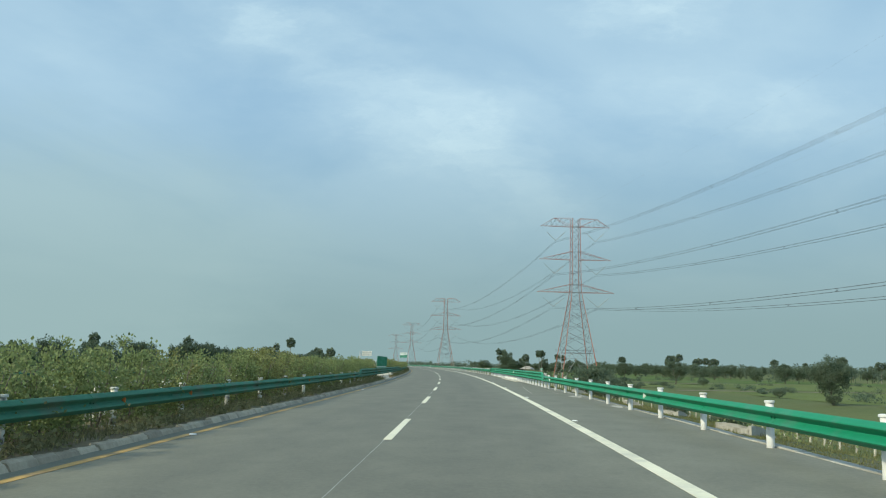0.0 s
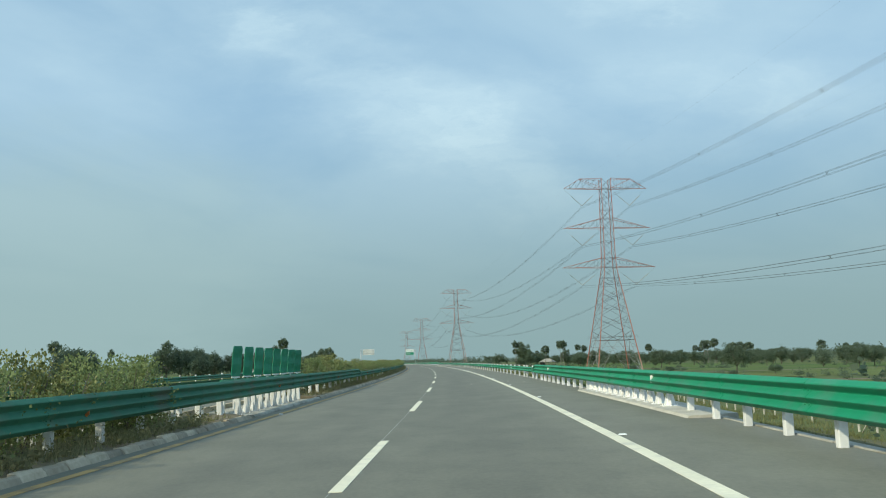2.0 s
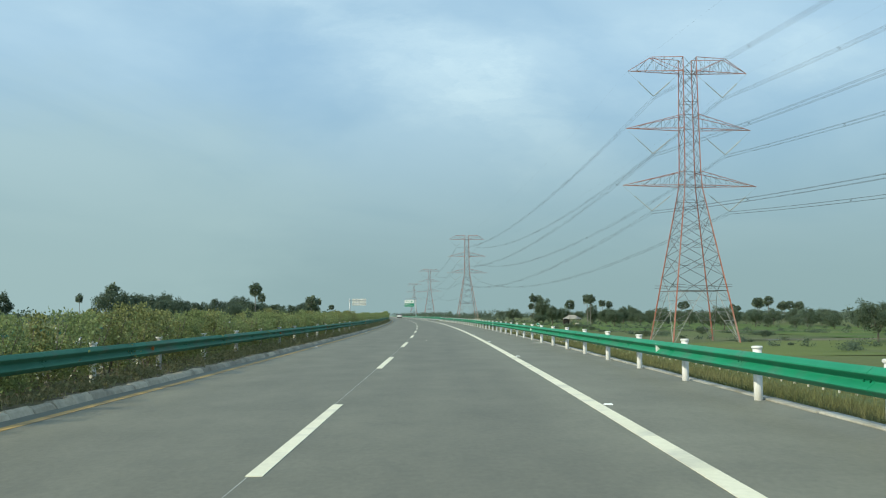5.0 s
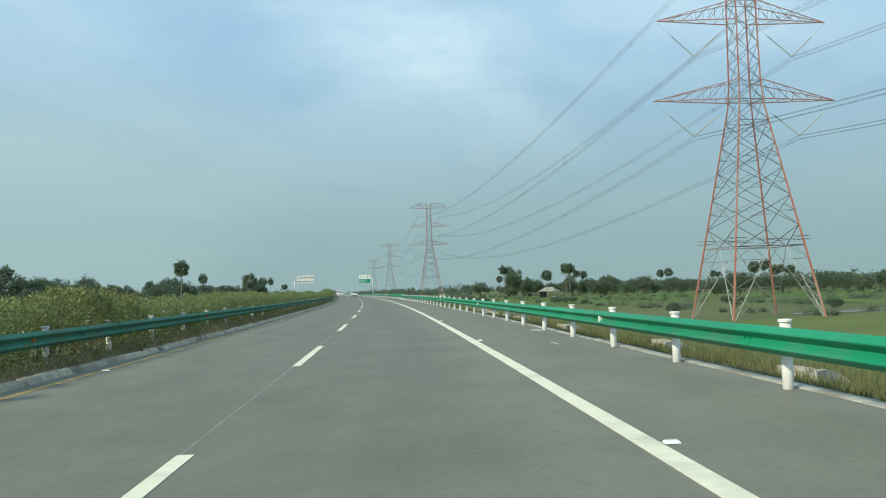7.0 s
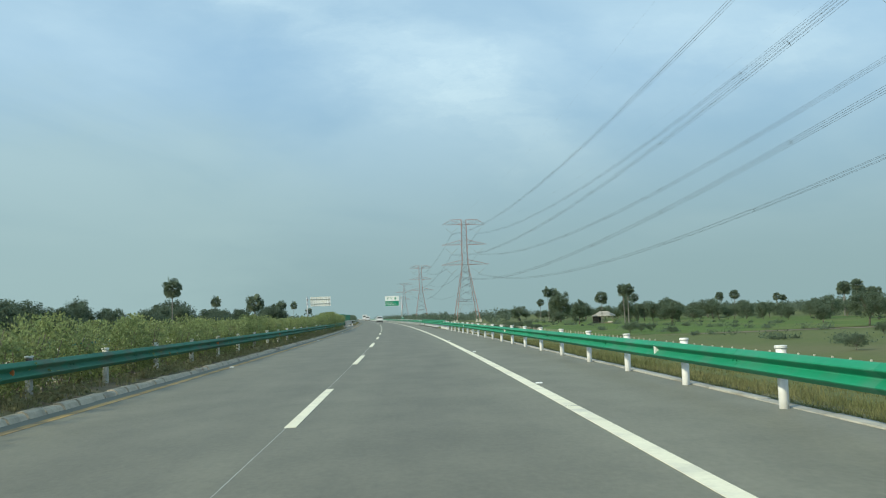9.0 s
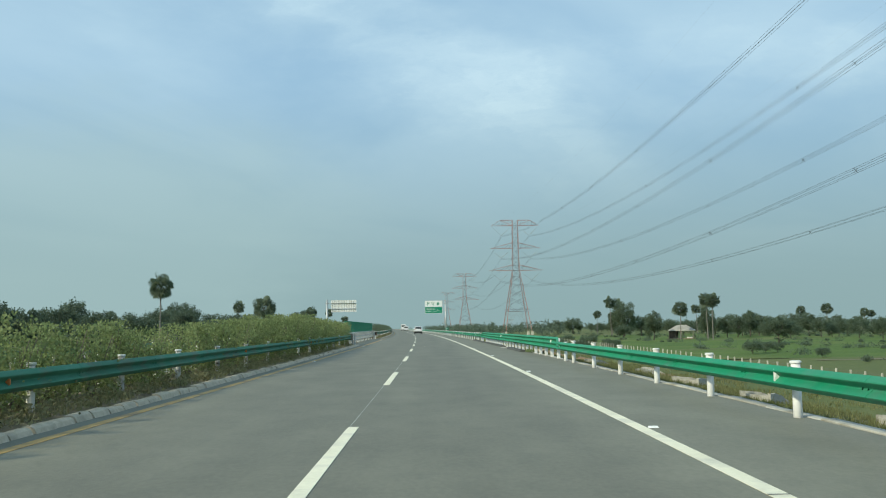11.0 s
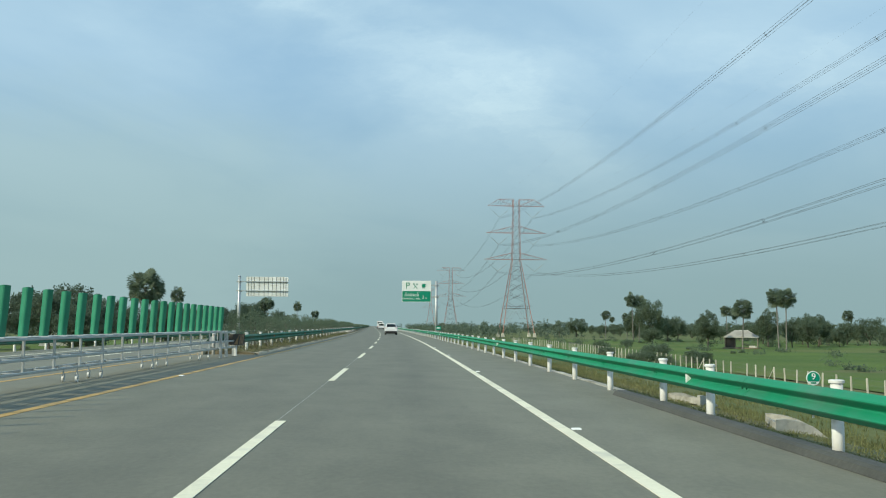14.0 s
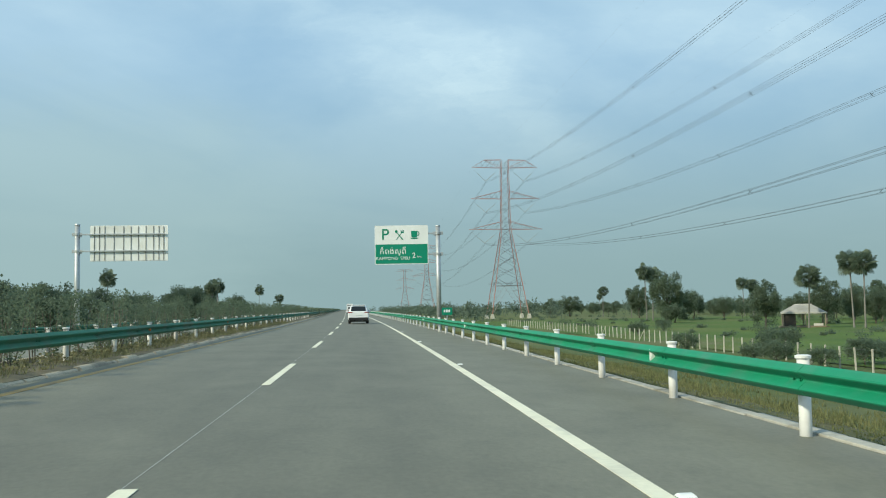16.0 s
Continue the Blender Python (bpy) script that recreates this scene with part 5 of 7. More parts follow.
def shrub_meshes(seed, height, radius, leaves, slender=False):
    """Stems and leaves of one upright median shrub."""
    r = random.Random(seed)
    stems, crown = Build(), Build()
    tops = []
    for k in range(5 if not slender else 3):
        a = r.uniform(0, 6.28)
        foot = Vector((r.uniform(-0.08, 0.08), r.uniform(-0.12, 0.12), -0.05))
        mid = foot + Vector((math.cos(a) * radius * 0.35, math.sin(a) * radius * 0.45, height * r.uniform(0.4, 0.5)))
        top = mid + Vector((math.cos(a) * radius * 0.3, math.sin(a) * radius * 0.4, height * r.uniform(0.32, 0.48)))
        stems.tube(foot, mid, 0.016, 0.011, 5, False)
        stems.tube(mid, top, 0.011, 0.005, 4, False)
        tops += [mid, top, mid.lerp(top, 0.5), foot.lerp(mid, 0.6)]
    clumps = []
    for k in range(26 if not slender else 18):
        base = r.choice(tops)
        z = min(height * 0.97, max(height * 0.16, base.z + r.gauss(0, height * 0.20)))
        wide = radius * (0.75 + 0.3 * math.sin(z / height * 2.6)) * (1.0 if z < height * 0.85 else 0.7)
        a = r.uniform(0, 6.28)
        q = math.sqrt(r.random()) * wide
        clumps.append((Vector((math.cos(a) * q * 0.8, math.sin(a) * q * 1.15, z)), r.uniform(0.10, 0.19)))
    for k in range(leaves):
        c, s = r.choice(clumps)
        d = Vector((r.gauss(0, 1), r.gauss(0, 1), r.gauss(0, 1))) * s * 0.75
        way = (d + Vector((0, 0, 0.12)) + spread_dir(r) * 0.12)
        if (c + d).z < height * 1.03:
            leaf(crown, c + d, way, r.uniform(0.040, 0.076), r.uniform(0.34, 0.48), r)
    return stems.mesh("wood", M_BARK), crown.mesh("foliage", M_TREE if slender else M_HEDGE if seed % 4 else M_HEDGE_DRY)


hedge_kinds = [shrub_meshes(i, (1.42, 1.52, 1.34, 1.47, 1.58, 1.40)[i % 6], (0.50, 0.56, 0.46, 0.52, 0.5, 0.54)[i % 6], 1800) for i in range(8)]
slim_kinds = [shrub_meshes(40 + i, 1.6, 0.32, 650, True) for i in range(5)]


def shrub(kinds, s, r, label, group, grow):
    stems, crown = kinds[r.randrange(len(kinds))]
    t = thing("shrub", label, "shrub", on_road(s, -5.4 + r.uniform(-0.12, 0.12), 0.13, r.uniform(0, 360)) @ Matrix.Diagonal((grow, grow, grow * r.uniform(0.93, 1.06), 1)), group=group)
    part("wood", stems, parent=t)
    part("foliage", crown, parent=t)


def join_shrubs(name, label, rows, leaf_mat):
    """Shrubs past those that are things of their own, joined."""
    for slot, mat, word in ((0, M_BARK, "_wood"), (1, leaf_mat, "")):
        vs, fs, n = [], [], 0
        for meshes, m in rows:
            me = meshes[slot]
            co = np.empty(len(me.vertices) * 3)
            me.vertices.foreach_get("co", co)
            mat4 = np.array(m)
            vs.append(co.reshape(-1, 3) @ mat4[:3, :3].T + mat4[:3, 3])
            fs += [tuple(i + n for i in p.vertices) for p in me.polygons]
            n += len(me.vertices)
        me = bpy.data.meshes.new(name + word)
        me.from_pydata(np.concatenate(vs).tolist(), [], fs)
        me.materials.append(mat)
        tagged(new(name + word, me), label, "hedge", kind="stuff")


r = random.Random(11)
s = -16.0
made, rest = 0, []
while s < 334:
    if not 55.5 < s < 76.7 and not 78.1 < s < 78.6 and not 80.4 < s < 81.0 and not 322.4 < s < 324.4 and r.random() > 0.05:
        grow = r.uniform(0.95, 1.05) * float(np.interp(s, (85, 95, 285, 305, 318, 328), (1.0, 0.92, 0.92, 1.20, 1.18, 1.08)))
        if made < 225:
            shrub(hedge_kinds, s, r, "leafy green hedge shrub in the median", "median hedge", grow)
            made += 1
        else:
            m = on_road(s, -5.4 + r.uniform(-0.12, 0.12), 0.13, r.uniform(0, 360)) @ Matrix.Diagonal((grow, grow, grow, 1))
            rest.append((hedge_kinds[r.randrange(len(hedge_kinds))], m))
    s += r.uniform(0.62, 0.95)
join_shrubs("median_hedge", "leafy green median hedge running up to the opening", rest, M_HEDGE)
s = 378.0
rest = []
made = 0
while s < 520:
    if made < 70:
        shrub(slim_kinds, s, r, "slender yellow-green shrub in the median", "young median shrubs", r.uniform(0.80, 1.08))
        made += 1
    else:
        rest.append((slim_kinds[r.randrange(5)], on_road(s, -5.4, 0.13, r.uniform(0, 360)) @ Matrix.Scale(r.uniform(0.75, 1.0), 4)))
    s += r.uniform(0.75, 1.35)
join_shrubs("young_hedge", "slender young shrubs of the median farther on", rest, M_TREE)
b = Build()
for s in np.arange(520, 1100, 0.55):
    for k in range(11):
        c = P(s + r.uniform(-0.4, 0.4), -5.4 + r.uniform(-0.4, 0.4), r.uniform(0.3, 1.25))
        leaf(b, c, spread_dir(r), r.uniform(0.35, 0.55), 0.5, r)
tagged(part("far_hedge", b, M_TREE), "green median hedge running on into the distance", "hedge", kind="stuff")


def grass_strip(name, label, spots, low, high, blades, r, mat):
    b = Build()
    for s, lat, z in spots:
        for k in range(blades):
            c = P(s, lat) + Vector((r.uniform(-0.13, 0.13), r.uniform(-0.13, 0.13), z))
            h = r.uniform(low, high) * (float(np.interp(s, (80, 95, 195, 225, 300), (1.0, 3.0, 3.0, 1.6, 1.6))) * min(1.0, 0.45 + (lat - 6.5)) if s < 300 and lat > 6.5 else 0.65 if s > 300 else 1.0) * (0.55 + 1.2 * max(0.0, noise.noise((s * 0.045, lat * 0.2, 3.3))))
            a = r.uniform(0, 6.28)
            w = Vector((math.cos(a), math.sin(a), 0)) * r.uniform(0.006, 0.014)
            bend = Vector((r.uniform(-0.5, 0.5), r.uniform(-0.5, 0.5), 1)) * h
            b.tri(c - w, c + w, c + bend)
    return tagged(part(name, b, mat), label, "grass", kind="stuff")


r = random.Random(5)


def verge_z(s, lat):
    return float(np.interp(lat, (6.4, 8.0, 9.6, 11.5), (-0.03, -0.22, -0.66, -1.28))) + deck(s, 6.4) - deck(s, lat)


def ground_z(s, lat):
    """Height of the ground sheet on the embankment to the right."""
    cols = (9.6, 13, 18, 23, 29, 36)
    k = max(i for i, c in enumerate(cols[:-1]) if c <= lat)
    zs = []
    for l in cols[k:k + 2]:
        top = P(s, 6.4).z
        zs.append(float(np.interp(l, (9.6, 23, 29), (top - 0.75, FIELD_Z + 0.2, FIELD_Z))) + 0.22 * noise.noise((s * 0.07, l * 0.12, 3.0)))
    return zs[0] + (zs[1] - zs[0]) * (lat - cols[k]) / (cols[k + 1] - cols[k])


spots = []
while len(spots) < 17000:
    s, lat = r.uniform(-12, 470), 6.56 + abs(r.gauss(0, 2.2)) * (0.25 + 0.75 * r.random())
    if lat < 11.2 and not (53 < s < 76) and not (304 < s < 329 and 8.2 < lat < 9.6) and noise.noise((s * 0.11, lat * 0.5, 1.0)) > -0.42:
        spots.append((s, lat, verge_z(s, lat)))
grass_strip("verge_grass", "dry yellow-green grass on the road verge", spots, 0.03, 0.11, 12, r, M_GRASS)
bank = []
while len(bank) < 17000:
    s, lat = r.uniform(-12, 470), r.uniform(7.0, 13.3)
    if not (53 < s < 76) and not (304 < s < 329 and 8.2 < lat < 9.6) and noise.noise((s * 0.2, lat * 0.4, 6.0)) > -0.2:
        bank.append((s, lat, (verge_z(s, lat) if lat < 11.2 else max(ground_z(s, lat) - P(s, lat).z, verge_z(s, min(lat, 11.5)))) - 0.02))
grass_strip("bank_grass", "coarse olive grass tufts on the embankment", bank, 0.06, 0.19, 7, r, M_GRASS)


b = Build()
for k in range(26000):
    s, lat = r.uniform(-10, 480), r.uniform(13.0, 31)
    if noise.noise((s * 0.12, lat * 0.25, 2.0)) < -0.15:
        continue
    p = P(s, lat)
    foot = Vector((p.x, p.y, ground_z(s, lat) - 0.05))
    for q in range(4):
        c = foot + Vector((r.uniform(-0.2, 0.2), r.uniform(-0.2, 0.2), 0))
        a = r.uniform(0, 6.28)
        w = Vector((math.cos(a), math.sin(a), 0)) * r.uniform(0.02, 0.045)
        b.tri(c - w, c + w, c + Vector((r.uniform(-0.4, 0.4), r.uniform(-0.4, 0.4), 1)) * r.uniform(0.12, 0.42))
tagged(part("slope_grass", b, M_GRASS), "rough olive grass tufts on the lower slope", "grass", kind="stuff")
spots = [(s, -5.4 + r.choice((-1, 1)) * r.uniform(0.1, 0.95), 0.12) for s in (r.uniform(-14, 470) for k in range(11000)) if not 58 < s < 72.5 and not 331 < s < 376.5]
grass_strip("median_weeds", "low weeds and dry grass under the median hedge", spots, 0.08, 0.34, 11, r, M_WEEDS)
b = Build()
for k in range(4200):
    s = r.uniform(-14, 470)
    if 57 < s < 72.5 or 333.5 < s < 376.5 or noise.noise((s * 0.35, 2.0, 7.0)) < -0.25:
        continue
    lat, tall = -4.46 - abs(r.gauss(0, 0.28)), r.uniform(0.12, 0.42)
    if 72 < s < 118 or s > 300:
        lat, tall = lat - 0.50, tall * 0.6
    c = P(s, lat, 0.10)
    for q in range(12):
        d = Vector((r.gauss(0, 0.09), r.gauss(0, 0.14), tall * abs(r.gauss(0.35, 0.35))))
        leaf(b, c + d, spread_dir(r, 0.4), r.uniform(0.05, 0.11), r.uniform(0.22, 0.4), r)
tagged(part("dry_weeds", b, M_WEEDS), "olive and brown dry weeds at the foot of the median hedge", "weeds", kind="stuff")
b = Build()
for k in range(1500):
    s0, lat = r.choice(((77, 6.7), (80, 6.65), (84, 6.7), (161.5, 7.0), (160, 7.6), (8, 9.0), (150, 8.0))), 0
    p = P(s0[0] + r.gauss(0, 2.2), s0[1] + abs(r.gauss(0, 0.45)))
    p.z += verge_z(s0[0], s0[1]) + 0.02 + abs(r.gauss(0, 0.14))
    leaf(b, p, spread_dir(r, 0.5), r.uniform(0.06, 0.12), 0.4, r)
for k in range(900):
    s, lat = r.uniform(309.3, 311.8), 6.1 + abs(r.gauss(0, 0.18))
    leaf(b, P(s, lat, 0.02 + abs(r.gauss(0, 0.06))), spread_dir(r, 0.5), r.uniform(0.03, 0.055), 0.4, r)
tagged(part("creeping_weeds", b, M_HEDGE), "green creeping weeds at the edge of the shoulder", "weeds", kind="stuff")


def tree_meshes(seed, height, spread, leaves, mat, leaf_size=1.0):
    """Tapered trunk, forked limbs and an uneven crown of leaf clumps."""
    r = random.Random(seed)
    wood, crown = Build(), Build()
    fork = Vector((r.uniform(-0.3, 0.3), r.uniform(-0.3, 0.3), height * 0.22))
    wood.tube((0, 0, -0.4), fork, height * 0.026, height * 0.019, 8)
    ends = []
    for k in range(7):
        a = k * 0.9 + r.uniform(0, 0.7)
        e = fork + Vector((math.cos(a) * spread * r.uniform(0.3, 0.62), math.sin(a) * spread * r.uniform(0.3, 0.62), height * r.uniform(0.22, 0.58)))
        m = fork.lerp(e, 0.5) + Vector((0, 0, height * 0.04))
        wood.tube(fork, m, height * 0.012, height * 0.008, 6, False)
        wood.tube(m, e, height * 0.008, height * 0.003, 5, False)
        ends += [e, m.lerp(e, 0.6)]
    clumps = []
    for k in range(95):
        # lumps over and inside a broad dome, so that the outline is round but uneven
        if k < 30:
            e = r.choice(ends)
            c = e + Vector((r.gauss(0, spread * 0.2), r.gauss(0, spread * 0.2), r.gauss(0, height * 0.09)))
        else:
            d = Vector((r.gauss(0, 1), r.gauss(0, 1), r.gauss(0.15, 0.9))).normalized() * r.uniform(0.62, 0.98)
            lump = 1 + 0.22 * noise.noise((d.x * 1.6 + seed, d.y * 1.6, d.z * 1.6))
            c = Vector((d.x * spread * 0.84 * lump, d.y * spread * 0.84 * lump, height * (0.53 + 0.42 * d.z * lump)))
        c.z = max(height * 0.10, min(height * 0.95, c.z))
        clumps.append((c, r.uniform(0.10, 0.17) * spread))
    for k in range(leaves):
        c, s = clumps[k % len(clumps)]
        d = Vector((r.gauss(0, 1), r.gauss(0, 1), r.gauss(0, 0.8)))
        d = d.normalized() * s * r.uniform(0.35, 1.1) * 1.2
        leaf(crown, c + d, d * 0.5 + spread_dir(r, 0.2) * s * 0.5, r.uniform(0.024, 0.042) * leaf_size * height ** 0.5 * 2.6, r.uniform(0.42, 0.6), r)
    return wood.mesh("trunk", M_BARK, True), crown.mesh("crown", mat)


def palm_meshes(seed, height, radius):
    """A fan palm: bare trunk and a round head of stiff, pleated fan leaves."""
    r = random.Random(seed)
    wood, crown = Build(), Build()
    lean = Vector((r.uniform(-0.5, 0.5), r.uniform(-0.5, 0.5), 0))
    pts = [Vector((0, 0, -0.4)), Vector((0, 0, height * 0.1)) + lean * 0.1, Vector((0, 0, height * 0.55)) + lean * 0.6, Vector((0, 0, height)) + lean]
    for (a, c), (w0, w1) in zip(zip(pts, pts[1:]), ((0.26, 0.17), (0.17, 0.14), (0.14, 0.15))):
        wood.tube(a, c, w0, w1, 8, False)
    head = pts[-1]
    for k in range(46):
        z = -0.92 + 1.88 * (k + 0.5) / 46
        a = k * 2.4 + r.uniform(-0.3, 0.3)
        q = math.sqrt(max(0.02, 1 - z * z))
        way = Vector((math.cos(a) * q, math.sin(a) * q, z * 1.12))
        stalk = head + way * radius * r.uniform(0.26, 0.64) * (1.0 if z > -0.3 else 0.85)
        crown.bar(head, stalk, 0.025)
        side = way.cross(Vector((0, 0, 1)))
        side = side.normalized() if side.length > 0.05 else Vector((1, 0, 0))
        side.rotate(Matrix.Rotation(r.uniform(-1.1, 1.1), 3, way))
        up = side.cross(way).normalized()
        way = way.normalized()
        fan = radius * r.uniform(0.40, 0.50)
        n = 11
        for j in range(n):
            t0 = radians(-112 + 224 * j / n)
            t1 = radians(-112 + 224 * (j + 0.80) / n)
            tm = (t0 + t1) / 2
            droop = -0.10 * fan
            e = lambda t, l: stalk + (way * math.cos(t) + side * math.sin(t)) * l
            i = len(crown.v)
            crown.v += [tuple(stalk), tuple(e(t0, fan * 0.72) + up * 0.05), tuple(e(tm, fan) + Vector((0, 0, droop))), tuple(e(t1, fan * 0.72) - up * 0.05)]
            crown.f.append((i, i + 1, i + 2, i + 3))
    return wood.mesh("trunk", M_PALM_BARK, True), crown.mesh("crown", M_PALM)


PALMS = [(k, palm_meshes(70 + i, k, 3.0)) for i, k in enumerate((13.5, 11.5, 10.0, 8.5, 12.5))]
TREES = [(9.0, tree_meshes(20 + i, 9.0, sp, 8000, M_TREE, 0.95)) for i, sp in enumerate((4.6, 3.8, 5.4, 4.2, 5.0))]
SHADED_TREES = [(9.0, tree_meshes(24 + i, 9.0, sp, 8000, M_TREE_SHADED, 0.95)) for i, sp in enumerate((4.8, 4.0, 5.2, 4.4))]
FAR_TREES = [(9.0, tree_meshes(30 + i, 9.0, sp, 3200, M_TREE, 1.35)) for i, sp in enumerate((4.6, 4.0, 5.2))]
BUSHES = [(3.2, tree_meshes(50 + i, 3.2, 2.2, 2600, M_TREE)) for i in range(3)]


def plant(kinds, x, y, size, r, name, label, category, group, pick=None, wide=None):
    k, (wood, crown) = kinds[r.randrange(len(kinds))] if pick is None else kinds[pick]
    g = size / k
    wide = wide or g * r.uniform(0.9, 1.15)
    t = thing(name, label, category, Matrix.Translation((x, y, FIELD_Z)) @ Matrix.Rotation(r.uniform(0, 6.28), 4, "Z") @ Matrix.Diagonal((wide, wide, g, 1)), group=group)
    part("trunk", wood, parent=t)
    part("crown", crown, parent=t)


def palm(x, y, z, r):
    h = z - FIELD_Z
    k = min(range(len(PALMS)), key=lambda i: abs(PALMS[i][0] - h) + r.uniform(0, 1.2))
    g = max(0.8, min(1.25, h / PALMS[k][0]))
    wood, crown = PALMS[k][1]
    t = thing("fan_palm", "tall fan palm with a round grey-green head", "palm tree", Matrix.Translation((x, y, FIELD_Z)) @ Matrix.Rotation(r.uniform(0, 6.28), 4, "Z") @ Matrix.Diagonal((1.02, 1.02, g, 1)), group="fan palms")
    part("trunk", wood, parent=t)
    part("crown", crown, parent=t)


r = random.Random(23)
PALM_EAST = [(41.0, 569.5, 5.9), (50.2, 570.4, 8.7), (51.2, 567.5, 8.6), (33, 802, 7.2), (36, 744, 5.0), (28.5, 672, 11.0), (31.5, 678, 10.4), (137, 575, 6.4), (139, 568, 7.4), (172, 645, 5.8), (182, 665, 6.2), (190, 672, 6.0), (166, 632, 5.2), (197, 692, 5.6), (178, 640, 5.0), (131, 560, 6.3),
             (178, 412, 4.9), (279, 729, 4.3), (175, 366, 2.9), (119, 662, 6.4), (136.5, 757.6, 6.8), (181, 789, 5.8), (186, 793, 5.0), (80, 745, 8.6), (85, 750, 7.8)]
PALM_WEST = [(-88, 449, 10.9), (-69, 461, 6.3), (-148, 896, 13.6), (-137, 898, 8.1), (-141, 668, 12.1), (-160, 375, 10.1), (-267, 692, 15.8), (-137.5, 435, 10.6), (-110, 684, 9.4), (-109, 675, 8.7)]
TREE_EAST = [(11, 950, 2.7), (138, 527, 2.5), (151, 524, 2.0), (170, 368, 0.5), (82, 451, 0.1), (107, 464, -0.3), (91, 573, -0.1), (78, 606, 0.5), (83, 585, -0.6),
             (103, 570, -0.5), (80, 622, -0.7), (84, 652, 5.0), (113, 622, 0.8)]
TREE_WEST = [(-130, 662, 5.1), (-123, 695, 6.7), (-121, 706, 7.5), (-106, 564, 4.6), (-88, 484, 5.3), (-85, 475, 3.8), (-136, 503, 6.9), (-101, 497, 6.6), (-149, 508, 6.4), (-107, 548, 5.2), (-114, 671, 7.5),
             (-115, 513, 7.4), (-128, 507, 6.9), (-136, 493, 8.1), (-101, 620, 7.5), (-128, 469, 7.2), (-132, 456, 8.8), (-134, 444, 9.1), (-136, 432, 9.9), (-107, 386, 5.0), (-105, 397, 6.0),
             (-108, 459, 5.2), (-99, 461, 5.2), (-95, 250, 5.8), (-91, 240, 6.1), (-86, 175, 5.1), (-70, 160, 4.5), (-84, 154, 4.3)]
for x, y, z in PALM_EAST + PALM_WEST:
    palm(x, y, z, r)
# left of the road (x < 0) the leaf colour carries painted shade
for x, y, z in TREE_EAST + TREE_WEST:
    plant(TREES if x > 0 else SHADED_TREES, x, y, (z - FIELD_Z) * (1.2 if x > 0 else 1.08), r, "tree", "dense dark green broadleaf tree in the fields", "tree", "field trees")
FIELD_TREES = ((33.7, 667, 15.5, 12.5), (38, 738, 12.0, 11.0), (32.1, 568.4, 9.2, 8.6), (55.5, 598, 10.2, 8.5), (20, 821, 10.0, 14.0), (50, 702, 9.5, 9.5), (57, 690, 7.0, 9.0), (30, 640, 5.4, 8.0), (53.5, 500, 7.2, 9.5), (57.6, 124.2, 7.6, 6.6), (70, 280, 7.4, 7.6), (76.2, 410, 7.4, 8.4), (66, 597, 8.4, 8.0), (85, 642, 9.0, 9.0), (-120, 545, 14.2, 11.5), (-160, 551, 16.0, 12.5), (-151, 559, 12.8, 11.0), (-176, 540, 13.8, 11.5), (-165, 650, 15.6, 12.0), (-159, 655, 14.0, 9.0), (-138, 653, 12.6, 13.5), (-155, 767, 13.4, 16.0), (-120, 706, 15.0, 8.5), (-115.5, 675, 13.0, 10.0), (-141, 821, 12.8, 12.0), (-180, 600, 12.0, 16.0), (-146, 700, 11.5, 14.0), (-205, 480, 16.0, 14.0), (-90, 524, 10.0, 9.0), (-164, 757, 13.0, 14.0), (-99, 627, 12.0, 8.5),
               (64, 604, 8.5, 7.5), (74, 612, 9.0, 9.0), (12, 840, 8.0, 10.0), (44, 690, 9.0, 10.0), (70, 655, 8.0, 10.0), (92, 600, 8.0, 9.0), (100, 640, 8.5, 11.0))
for x, y, h, w in FIELD_TREES:
    plant(TREES if x > 0 else SHADED_TREES, x, y, h * 1.06, r, "tree", "dense dark green broadleaf tree in the fields", "tree", "field trees", None, w / 8.4)
# scattered trees and scrub behind, on both sides
for k in range(150):
    p = P(r.uniform(300, 950), r.uniform(125, 240))
    plant(FAR_TREES, p.x, p.y, r.uniform(4.5, 8.2), r, "tree", "dense dark green broadleaf tree in the fields", "tree", "field trees")
for k in range(50):
    side = r.choice((-1, 1))
    s, lat = r.uniform(120, 1150), side * r.uniform(150, 420)
    if side < 0:
        lat = -r.uniform(110, 380)
    p = P(s, lat)
    if r.random() < 0.2:
        palm(p.x, p.y, FIELD_Z + r.uniform(8.5, 13), r)
    else:
        plant(FAR_TREES, p.x, p.y, r.uniform(4.5, 8.5), r, "tree", "dense dark green broadleaf tree in the fields", "tree", "field trees")
